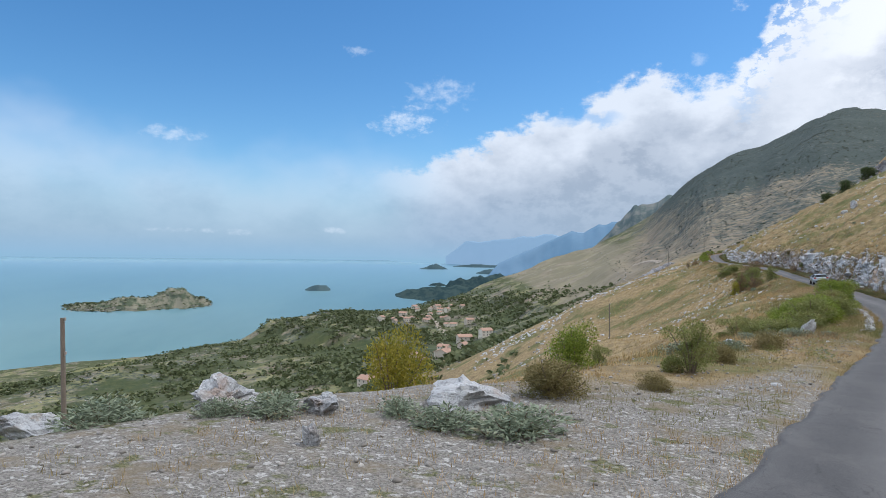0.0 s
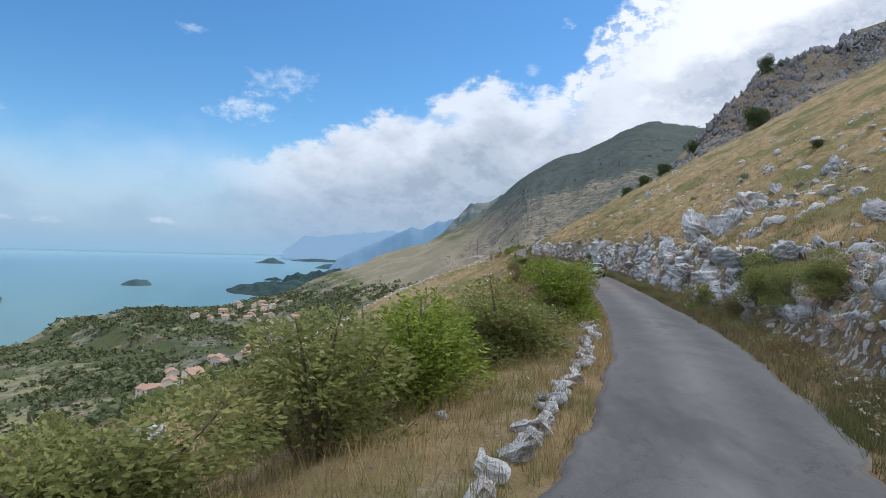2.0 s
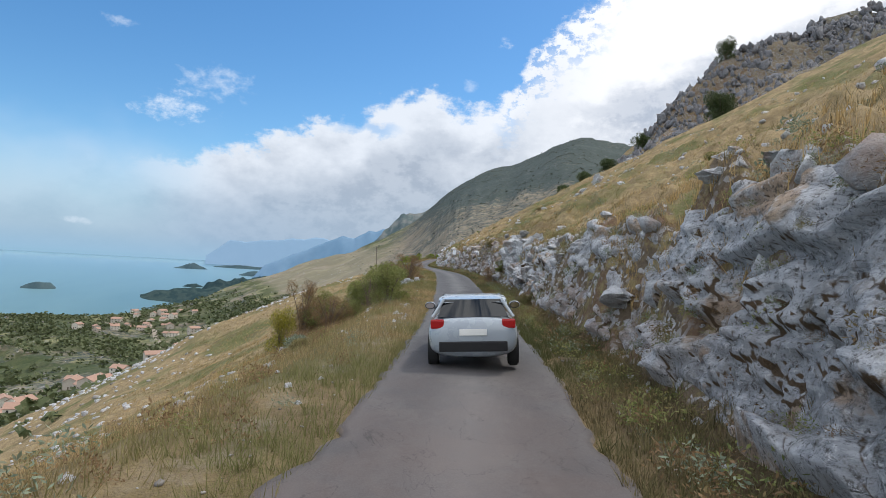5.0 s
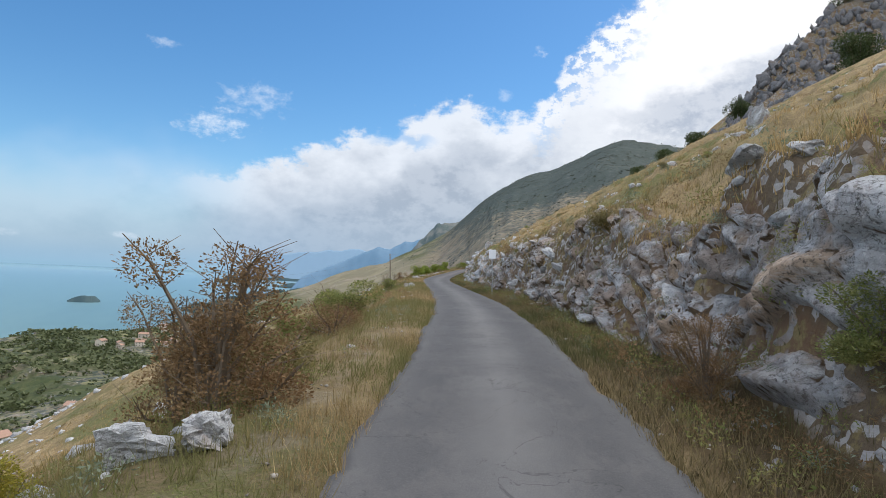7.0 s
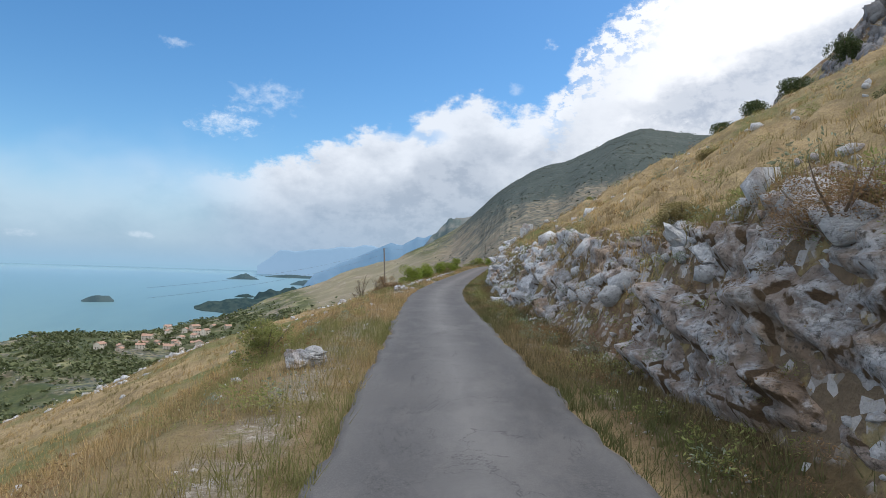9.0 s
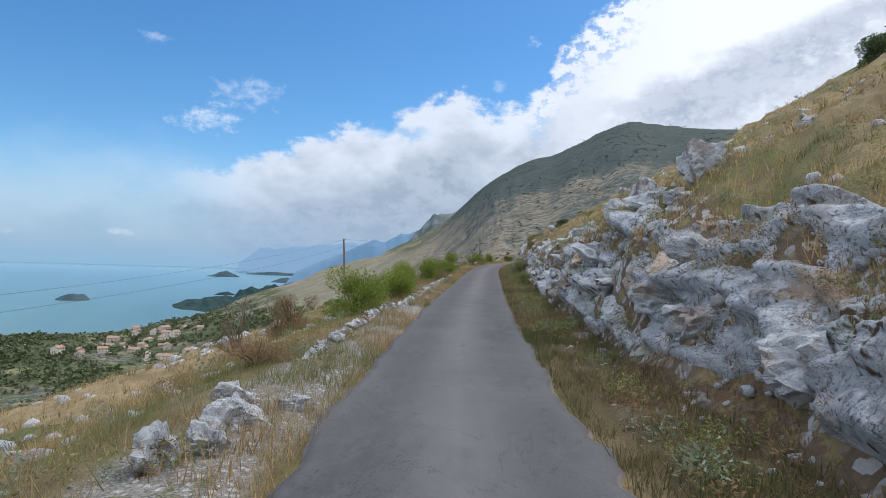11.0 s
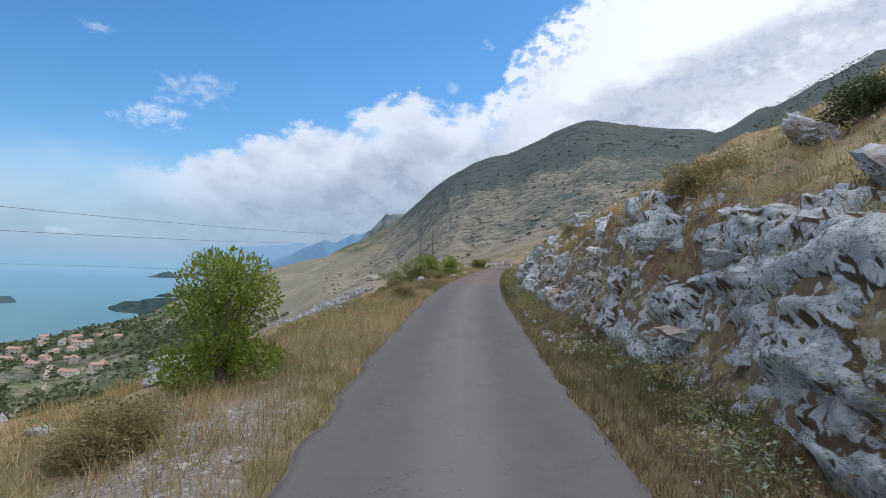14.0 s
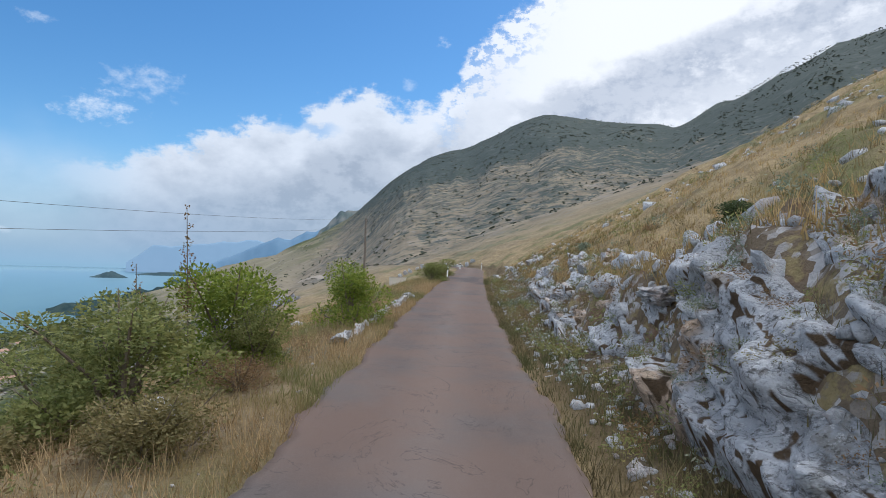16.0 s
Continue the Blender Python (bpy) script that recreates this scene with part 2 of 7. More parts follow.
def mat_ground():
    """Dry hillside: straw grass, stony soil, pale limestone, scrub; masks come from vertex attributes of the sheet."""
    m = Mat("hillside", 0.95, 0.1).world()
    n1, n2, n3 = m.noise(0.09, 5), m.noise(0.9, 6, 0.65), m.noise(9, 5, 0.7)
    far1, far2 = m.noise(0.018, 6, 0.62), m.noise(0.05, 6, 0.7)
    soil = m.mix(n3, (0.12, 0.085, 0.058), (0.29, 0.22, 0.155))
    straw = m.mix(m.step(n2, 0.35, 0.65), (0.225, 0.165, 0.085), (0.36, 0.275, 0.15))
    green = m.mix(n2, (0.075, 0.095, 0.03), (0.16, 0.16, 0.06))
    grass = m.mix(m.step(n1, 0.47, 0.62), straw, green)
    grass = m.mix(m.step(m.noise(0.33, 6, 0.7), 0.52, 0.66, 0, 0.75), grass, m.mix(n3, (0.10, 0.075, 0.042), (0.20, 0.15, 0.085)))
    near = m.mix(m.step(n3, 0.45, 0.7, 0.0, 0.7), grass, soil)
    near = m.mix(m.step(m.noise(38, 4, 0.8), 0.5, 0.62, 0, 0.6), near, (0.085, 0.065, 0.045))
    # dark litter; below the cut its tone also paints shade
    near = m.mix(m.math("MULTIPLY", m.attr("litter"), m.step(n2, 0.25, 0.6, 0.75, 1.0)), near, m.mix(n3, (0.05, 0.038, 0.022), (0.14, 0.10, 0.055)))
    v1, v2 = m.voro_rand(17), m.voro_rand(41)
    gravel = m.mix(v2, (0.13, 0.121, 0.111), (0.31, 0.292, 0.268))
    gravel = m.mix(m.step(v1, 0.84, 0.95), gravel, m.mix(v2, (0.30, 0.29, 0.28), (0.48, 0.47, 0.455)))
    gravel = m.mix(m.step(n2, 0.5, 0.66, 0, 0.8), gravel, m.mix(n3, (0.12, 0.095, 0.065), (0.27, 0.225, 0.16)))
    gravel = m.mix(m.step(m.noise(1.7, 6, 0.7), 0.54, 0.64, 0, 0.85), gravel, m.mix(v2, (0.06, 0.07, 0.025), (0.17, 0.165, 0.07)))
    near = m.mix(m.step(m.math("ADD", m.attr("gravel"), m.math("MULTIPLY", m.math("SUBTRACT", n2, 0.5), 0.7)), 0.35, 0.65), near, gravel)
    rock = m.mix(m.step(m.voro_rand(7.0), 0.55, 0.85), m.mix(n3, (0.075, 0.058, 0.04), (0.19, 0.145, 0.10)), (0.36, 0.35, 0.345))
    rust = m.mix(m.step(m.noise(0.8, 5), 0.46, 0.62), rock, (0.15, 0.095, 0.06))
    rust = m.mix(m.step(m.noise(1.6, 6, 0.7), 0.52, 0.6, 0, 0.9), rust, m.mix(n3, (0.15, 0.13, 0.06), (0.30, 0.23, 0.12)))
    near = m.mix(m.step(m.math("ADD", m.attr("rock"), m.math("MULTIPLY", m.math("SUBTRACT", n2, 0.5), 0.9)), 0.35, 0.6), near, rust)
    # far slopes: bare ochre ground, grey limestone, dark scrub
    bare = m.mix(m.step(far2, 0.4, 0.62), (0.150, 0.125, 0.092), (0.235, 0.195, 0.140))
    band = m.noise(0.03, 6, 0.7, (0.7, 0.7, 2.2), 0.4)
    bare = m.mix(m.step(band, 0.48, 0.64, 0, 0.3), bare, (0.12, 0.112, 0.09))
    stone = m.mix(m.noise(0.6, 6, 0.75), (0.10, 0.10, 0.098), (0.27, 0.265, 0.26))
    bare = m.mix(m.step(m.noise(0.12, 7, 0.75), 0.5, 0.66, 0.0, 0.6), bare, stone)
    # bluish tint in the far scrub colour stands in for haze
    scrub = m.mix(m.noise(0.35, 6, 0.7), (0.030, 0.044, 0.042), (0.074, 0.088, 0.080))
    dots = m.step(m.math("ADD", m.noise(0.11, 10, 0.85), m.math("MULTIPLY", m.math("SUBTRACT", m.attr("green"), 0.5), 0.4)), 0.44, 0.56)
    dry = m.mix(far2, (0.245, 0.222, 0.118), (0.16, 0.178, 0.074))
    bare = m.mix(m.math("MULTIPLY", m.attr("low"), m.step(m.noise(0.03, 5, 0.6), 0.40, 0.58, 0, 0.85)), bare, dry)
    far = m.mix(dots, bare, scrub)
    fleck = m.voro(0.16)
    far = m.mix(m.math("MULTIPLY", m.step(fleck, 0.30, 0.16), m.step(m.attr("green"), 0.15, 0.6, 0.45, 0.95)), far, (0.026, 0.036, 0.028))
    far = m.mix(m.math("MULTIPLY", m.step(m.noise(0.12, 8, 0.8, (1.0, 0.45, 1.0)), 0.545, 0.64), m.step(m.attr("low"), 0, 1, 0.22, 0.75)), far, (0.26, 0.258, 0.255))
    wood = m.mix(m.noise(0.3, 6, 0.75), (0.022, 0.034, 0.014), (0.075, 0.092, 0.036))
    far = m.mix(m.math("MULTIPLY", m.attr("low"), m.step(m.noise(0.016, 6, 0.68), 0.42, 0.54, 0, 0.85)), far, wood)
    far = m.mix(m.step(m.attr("green"), 0.1, -0.35, 0, 0.62), far, m.mix(far2, (0.17, 0.145, 0.105), (0.30, 0.26, 0.195)))
    far = m.mix(m.step(m.math("ADD", m.attr("field"), m.math("MULTIPLY", far1, 0.2)), 0.55, 0.7, 0.0, 0.8), far, m.mix(far2, (0.13, 0.14, 0.05), (0.24, 0.22, 0.10)))
    m.color(m.mix(m.attr("far"), near, far))
    nh = m.math("MULTIPLY", m.math("ADD", n2, m.math("MULTIPLY", n3, 0.35)), m.step(m.attr("far"), 0, 1, 1.0, 0.0))
    fh = m.math("MULTIPLY", m.math("ADD", m.noise(0.045, 7, 0.65), m.math("MULTIPLY", m.noise(0.22, 5, 0.7), 0.35)), m.step(m.attr("far"), 0, 1, 0.0, 2.2))
    m.bump(m.math("ADD", nh, fh), 0.9, 0.25)
    return m.m


def mat_asphalt():
    m = Mat("asphalt", 0.85, 0.25).world()
    n = m.noise(0.5, 5, 0.6)
    g = m.noise(60, 3, 0.8)
    c = m.mix(n, (0.044, 0.044, 0.048), (0.076, 0.075, 0.079))
    c = m.mix(m.step(g, 0.42, 0.75, 0, 0.5), c, (0.15, 0.147, 0.15))
    c = m.mix(m.step(m.noise(22, 4, 0.8), 0.5, 0.7, 0, 0.5), c, (0.04, 0.039, 0.041))
    c = m.mix(m.step(m.noise(1.3, 6, 0.75, (1, 0.45, 1)), 0.48, 0.64, 0, 0.4), c, (0.115, 0.11, 0.11))
    worn = m.attr("track")
    c = m.mix(m.math("MULTIPLY", worn, m.step(n, 0.2, 0.6, 0.5, 0.95)), c, (0.21, 0.205, 0.205))
    along = m.axis(1)
    brown = m.math("MULTIPLY", m.step(along, 175, 262, 0.0, 0.45), m.step(n, 0.2, 0.6, 0.6, 1.0))
    c = m.mix(brown, c, m.mix(worn, (0.088, 0.068, 0.058), (0.185, 0.150, 0.132)))
    dust = m.step(m.math("ADD", m.attr("edge"), m.math("MULTIPLY", m.math("SUBTRACT", m.noise(2.5, 5), 0.5), 0.9)), 0.7, 1.15)
    c = m.mix(dust, c, (0.20, 0.165, 0.13))
    red = m.math("MULTIPLY", m.math("MAXIMUM", m.step(along, 278, 296), m.math("MULTIPLY", m.step(along, 60, 80), m.step(along, 100, 84, 0.0, 0.5))), m.step(n, 0.3, 0.6, 0.2, 0.6))
    c = m.mix(red, c, (0.15, 0.088, 0.062))
    c = m.mix(m.step(m.noise(0.35, 6, 0.7, (1, 0.5, 1)), 0.5, 0.66, 0, 0.3), c, (0.11, 0.106, 0.106))
    cr = m.math("ABSOLUTE", m.math("SUBTRACT", m.noise(0.7, 6, 0.6, (1, 0.6, 1), 0.8), 0.5))
    c = m.mix(m.step(cr, 0.004, 0.001, 0, 0.45), c, (0.02, 0.02, 0.021))
    c = m.mix(m.step(m.noise(0.22, 5, 0.7, (1, 0.3, 1)), 0.55, 0.68, 0, 0.6), c, (0.036, 0.035, 0.038))
    m.color(c)
    m.bump(g, 0.4, 0.01)
    return m.m


def mat_rock(name="limestone", gain=1.0):
    m = Mat(name, 0.9, 0.2).world()
    r = m.rand()
    n1, n2, n3 = m.noise(1.3, 6, 0.65), m.noise(5.5, 8, 0.72), m.noise(24, 5, 0.7)
    ridge = m.noise(1.9, 5, 0.55, None, 0.6)
    warp = m.math("ABSOLUTE", m.math("SUBTRACT", ridge, 0.5))
    seam = m.math("ABSOLUTE", m.math("SUBTRACT", m.noise(3.8, 4, 0.5, (1, 1, 2.2), 0.4), 0.5))
    warp = m.math("MINIMUM", warp, seam)
    c = m.mix(m.step(n1, 0.3, 0.7), (0.36, 0.37, 0.39), (0.60, 0.61, 0.635))
    c = m.mix(m.step(n2, 0.54, 0.7, 0, 0.8), c, (0.66, 0.66, 0.655))
    c = m.mix(m.step(n2, 0.46, 0.32, 0, 0.8), c, (0.10, 0.095, 0.09))
    c = m.mix(m.math("MULTIPLY", m.step(m.noise(0.9, 6), 0.52, 0.66), 0.6), c, (0.30, 0.19, 0.125))
    c = m.mix(m.step(n3, 0.58, 0.78, 0, 0.3), c, (0.20, 0.19, 0.18))
    c = m.mix(m.step(warp, 0.012, 0.002, 0, 0.3), c, (0.10, 0.092, 0.085))
    c = m.mix(m.step(m.noise(2.6, 7, 0.75), 0.54, 0.64, 0, 0.45), c, (0.24, 0.235, 0.23))
    c = m.mix(m.step(m.noise(3.4, 6, 0.7), 0.58, 0.66, 0, 0.45), c, (0.34, 0.27, 0.19))
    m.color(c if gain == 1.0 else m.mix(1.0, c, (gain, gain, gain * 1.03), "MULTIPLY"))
    m.bump(m.math("ADD", m.math("ADD", n2, m.math("MULTIPLY", n3, 0.4)), m.step(warp, 0.0, 0.06, -0.12, 0.0)), 0.9, 0.12)
    return m.m


def mat_cutface():
    """Fractured limestone: pale blocks by cell, brown earth in the gaps between them."""
    m = Mat("fractured_limestone", 0.9, 0.15).world()
    n1, n2, n3 = m.noise(0.35, 5, 0.6), m.noise(6, 7, 0.7), m.noise(26, 4, 0.7)
    cell = m.attr("cell")
    grey = m.mix(cell, (0.29, 0.30, 0.32), (0.58, 0.595, 0.63))
    tan = m.mix(cell, (0.27, 0.19, 0.135), (0.58, 0.45, 0.345))
    c = m.mix(m.step(m.math("ADD", n1, m.math("MULTIPLY", m.attr("cell2"), 0.10)), 0.555, 0.63), grey, tan)
    c = m.mix(m.step(n2, 0.45, 0.33, 0, 0.75), c, (0.12, 0.11, 0.10))
    c = m.mix(m.step(m.noise(1.1, 6, 0.7), 0.56, 0.66, 0, 0.5), c, (0.14, 0.12, 0.075))
    c = m.mix(m.step(n2, 0.56, 0.68, 0, 0.7), c, (0.74, 0.745, 0.76))
    c = m.mix(m.step(m.noise(2.4, 6, 0.7, (0.5, 0.5, 2.0)), 0.54, 0.62, 0, 0.45), c, (0.70, 0.71, 0.73))
    crack = m.math("ABSOLUTE", m.math("SUBTRACT", m.noise(3.2, 5, 0.6, (0.7, 0.7, 1.6), 0.7), 0.5))
    c = m.mix(m.step(crack, 0.010, 0.002, 0, 0.5), c, (0.08, 0.07, 0.06))
    # brown of the rock, deepened to paint shade on a shadowed stretch
    c = m.mix(m.math("MULTIPLY", m.attr("brown_shade"), m.step(m.noise(1.6, 7, 0.72), 0.40, 0.56, 0.1, 0.8)), c, m.mix(cell, (0.10, 0.072, 0.052), (0.36, 0.265, 0.205)))
    pits = m.noise(11, 6, 0.75)
    c = m.mix(m.step(pits, 0.47, 0.36, 0, 0.8), c, (0.075, 0.068, 0.058))
    c = m.mix(m.step(m.noise(0.7, 6, 0.72), 0.55, 0.64, 0, 0.4), c, (0.23, 0.175, 0.12))
    c = m.mix(m.step(n3, 0.56, 0.76, 0, 0.35), c, (0.20, 0.19, 0.175))
    earth = m.mix(n3, (0.045, 0.032, 0.02), (0.15, 0.10, 0.06))
    gap = m.step(m.math("ADD", m.attr("gap"), m.math("MULTIPLY", m.math("SUBTRACT", n2, 0.5), 0.5)), 0.46, 0.68)
    m.color(m.mix(gap, c, earth))
    m.bump(m.math("ADD", m.math("ADD", n2, m.math("MULTIPLY", n3, 0.4)), m.step(crack, 0.0, 0.03, -0.25, 0.0)), 1.0, 0.12)
    return m.m


def mat_leaf(name, a, b, dry, amount=0.3):
    m = Mat(name, 0.65, 0.25)
    c = m.mix(m.island(), a, b)
    c = m.mix(m.step(m.noise(1.3, 3), 0.5, 0.68, 0, 0.8), c, dry)
    m.color(c)
    return m.leafy(amount).m


def mat_plain(name, c1, c2, scale=4, rough=0.7, spec=0.3, metal=0.0, bump=0.3, dist=0.02):
    m = Mat(name, rough, spec, metal)
    n = m.noise(scale, 6, 0.65)
    m.color(m.mix(n, c1, c2))
    if bump:
        m.bump(n, bump, dist)
    return m.m


def mat_water():
    m = Mat("lake_water", 0.4, 0.35).world()
    n = m.noise(0.0012, 5, 0.6, (1.0, 0.35, 1.0))
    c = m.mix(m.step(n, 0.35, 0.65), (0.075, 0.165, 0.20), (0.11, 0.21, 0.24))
    # haze painted into the water colour, paler and bluer with distance
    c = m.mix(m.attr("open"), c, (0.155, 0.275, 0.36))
    m.color(c)
    m.bump(m.noise(0.02, 4), 0.06, 2.0)
    return m.m


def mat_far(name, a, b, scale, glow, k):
    """Distant land; a pale blue glow paints in the haze of kilometres of air."""
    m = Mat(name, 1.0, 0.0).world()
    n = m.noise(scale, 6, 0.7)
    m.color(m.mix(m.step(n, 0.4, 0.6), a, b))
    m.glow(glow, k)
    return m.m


GROUND, ASPHALT, ROCK, WATER = mat_ground(), mat_asphalt(), mat_rock(), mat_water()
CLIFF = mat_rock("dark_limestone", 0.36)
RIB = mat_rock("grey_limestone", 0.62)
CUTFACE = mat_cutface()

# ------------------------------------------------------------------ the lie of the land
PY = np.array([r[2] for r in PATH])
# how far the middle of the road lies beside the eye's line
ASIDE = np.interp(PY, [0, 10, 33, 41, 54, 70, 90, 103, 124, 135, 160, 178, 203, 222, 242, 269, 290], [0.1, 0.2, 0.45, 0.6, 1.2, 0.95, 0.5, 0.4, 0.5, 0.7, 0.85, 0.4, -0.2, 0.0, 0.2, -0.15, -0.37])
_ys = np.concatenate([[-400, -200, -60, -20], PY, [310, 340, 365, 380, 395, 415, 440, 480, 600, 5200]])
_xs = np.concatenate([[-95, -48, -14.5, -4.9], np.array([r[1] for r in PATH]) + ASIDE, [13.1, 17.0, 20.6, 21.8, 20.5, 16.0, 10, 5, 5, 5]])
_zs = np.concatenate([[2.0, 1.2, 0.5, 0.1], np.array([r[3] for r in PATH]), [4.6, 5.6, 6.3, 6.6, 6.8, 7.0, 7.0, 7.0, 7.0, 7.0]]) - 2.05
_yy = np.arange(-400, 700, 1.0)


def _soft(v):
    k = np.exp(-0.5 * (np.arange(-18, 19) / 6.0) ** 2)
    return np.convolve(np.pad(np.interp(_yy, _ys, v), 18, mode="edge"), k / k.sum(), "valid")


_xc, _zc = _soft(_xs), _soft(_zs)
HALF = 1.64


def road_x(y):
    return np.interp(y, _yy, _xc)


def road_z(y):
    return np.interp(y, _yy, _zc)


def _hash(i, j, k=0):
    h = (i.astype(np.int64) * 374761393 + j.astype(np.int64) * 668265263 + k * 974634777) & 0xFFFFFFFF
    h = ((h ^ (h >> 13)) * 1274126177) & 0xFFFFFFFF
    return ((h ^ (h >> 16)) & 0xFFFF) / 65535.0


def vnoise(x, y, k=0):
    x, y = np.asarray(x, float), np.asarray(y, float)
    i, j = np.floor(x).astype(np.int64), np.floor(y).astype(np.int64)
    u, v = x - i, y - j
    u, v = u * u * (3 - 2 * u), v * v * (3 - 2 * v)
    a, b, c, d = _hash(i, j, k), _hash(i + 1, j, k), _hash(i, j + 1, k), _hash(i + 1, j + 1, k)
    return (a * (1 - u) + b * u) * (1 - v) + (c * (1 - u) + d * u) * v


def fbm(x, y, octaves=4, k=0, gain=0.5):
    s, a, t = 0.0, 1.0, 0.0
    for o in range(octaves):
        s = s + a * (vnoise(np.asarray(x) * 2.03 ** o + 17.3 * o, np.asarray(y) * 2.03 ** o - 9.1 * o, k + o) - 0.5)
        t += a
        a *= gain
    return s / t * 2


def sstep(a, b, x):
    t = np.clip((np.asarray(x, float) - a) / (b - a), 0, 1)
    return t * t * (3 - 2 * t)


def wall_height(y):
    """Height of the rock cut above the road, along the road."""
    h = np.interp(y, [-20, 20, 36, 50, 62, 80, 95, 108, 125, 150, 165, 175, 190, 215, 235, 262, 280, 300, 320, 345], [0.4, 0.5, 1.2, 1.3, 1.4, 1.9, 2.8, 3.4, 2.9, 2.5, 2.0, 1.6, 2.2, 2.0, 1.7, 2.5, 2.1, 1.4, 0.8, 0.5])
    return (h + 0.45 * sstep(38, 60, y) * (1 - sstep(255, 275, y))) * (0.9 + 0.5 * fbm(np.asarray(y) / 7.0, 0 * np.asarray(y) + 3.3, 3, 11))


# skyline of the mountain round the head of the bay: azimuth, elevation, distance
_AZ = [-60, -34, -28, -20, -16, -11, -5.4, -0.2, 3.3, 6.9, 10.6, 13.6, 19.6, 25.4, 29, 33, 40.4, 55, 80]
_EL = [-8, -6.5, -5.0, -2.0, -0.4, 1.2, 3.9, 8.7, 10.9, 11.7, 13.5, 14.7, 13.7, 13.1, 15.0, 17.0, 19.4, 20, 20]
_RR = [800, 850, 950, 1000, 1050, 1100, 1150, 1180, 1220, 1220, 1190, 1180, 1100, 1000, 800, 700, 640, 600, 600]
_EV = [-24, -24, -22, -15, -10, -5.5, -1.6, 1.0, 1.6, 2.0, 2.8, 3.6, 4.6, 5.5, 6, 6.5, 7, 8, 8]


_A = np.arange(-75, 95, 0.25)


def _gauss(v, sigma):
    k = np.exp(-0.5 * (np.arange(-40, 41) * 0.25 / sigma) ** 2)
    return np.convolve(np.pad(v, 40, mode="edge"), k / k.sum(), "valid")


_EL, _RR, _EV = _gauss(np.interp(_A, _AZ, _EL), 0.7), _gauss(np.interp(_A, _AZ, _RR), 2.5), _gauss(np.interp(_A, _AZ, _EV), 2.5)
_PW = _gauss(np.interp(_A, [-20, -16, -11, -5, 0], [2.6, 2.3, 1.8, 1.25, 1.0]), 2.5)


def mountain(x, y):
    ex, ey, ez = 10.9, 285.6, 4.0
    r = np.hypot(x - ex, y - ey)
    az = np.degrees(np.arctan2(x - ex, y - ey))
    el, R, ev = np.interp(az, _A, _EL), np.interp(az, _A, _RR), np.interp(az, _A, _EV)
    rv = 210.0
    zt, zv = ez + R * np.tan(np.radians(el)), ez + rv * np.tan(np.radians(ev))
    t = (r - rv) / (R - rv)
    gul = fbm(az / 3.0, r / 420.0, 5, 31) * np.clip(t, 0, 1) * (1 - np.clip(t, 0, 1)) * 52
    up = zv + (zt - zv) * np.clip(t, 0, 1) ** np.interp(az, _A, _PW) + gul
    up = np.where(t < 0, zv + (r - rv) * 0.25, up)
    z = np.where(t > 1, zt - (r - R) * 0.45, up)
    z = z + fbm(x / 60.0, y / 60.0, 5, 41) * (2.5 + 5 * np.clip(t, 0, 1))
    front = sstep(300, 380, y) * sstep(-70, -50, az) * (1 - sstep(70, 85, az))
    return np.where(front > 0, z * front + (-600) * (1 - front), -600)


def foot_of_cut(y):
    return np.interp(y, [40, 78, 95, 265, 280, 330], [2.75, 2.85, 3.3, 3.2, 2.75, 2.9])


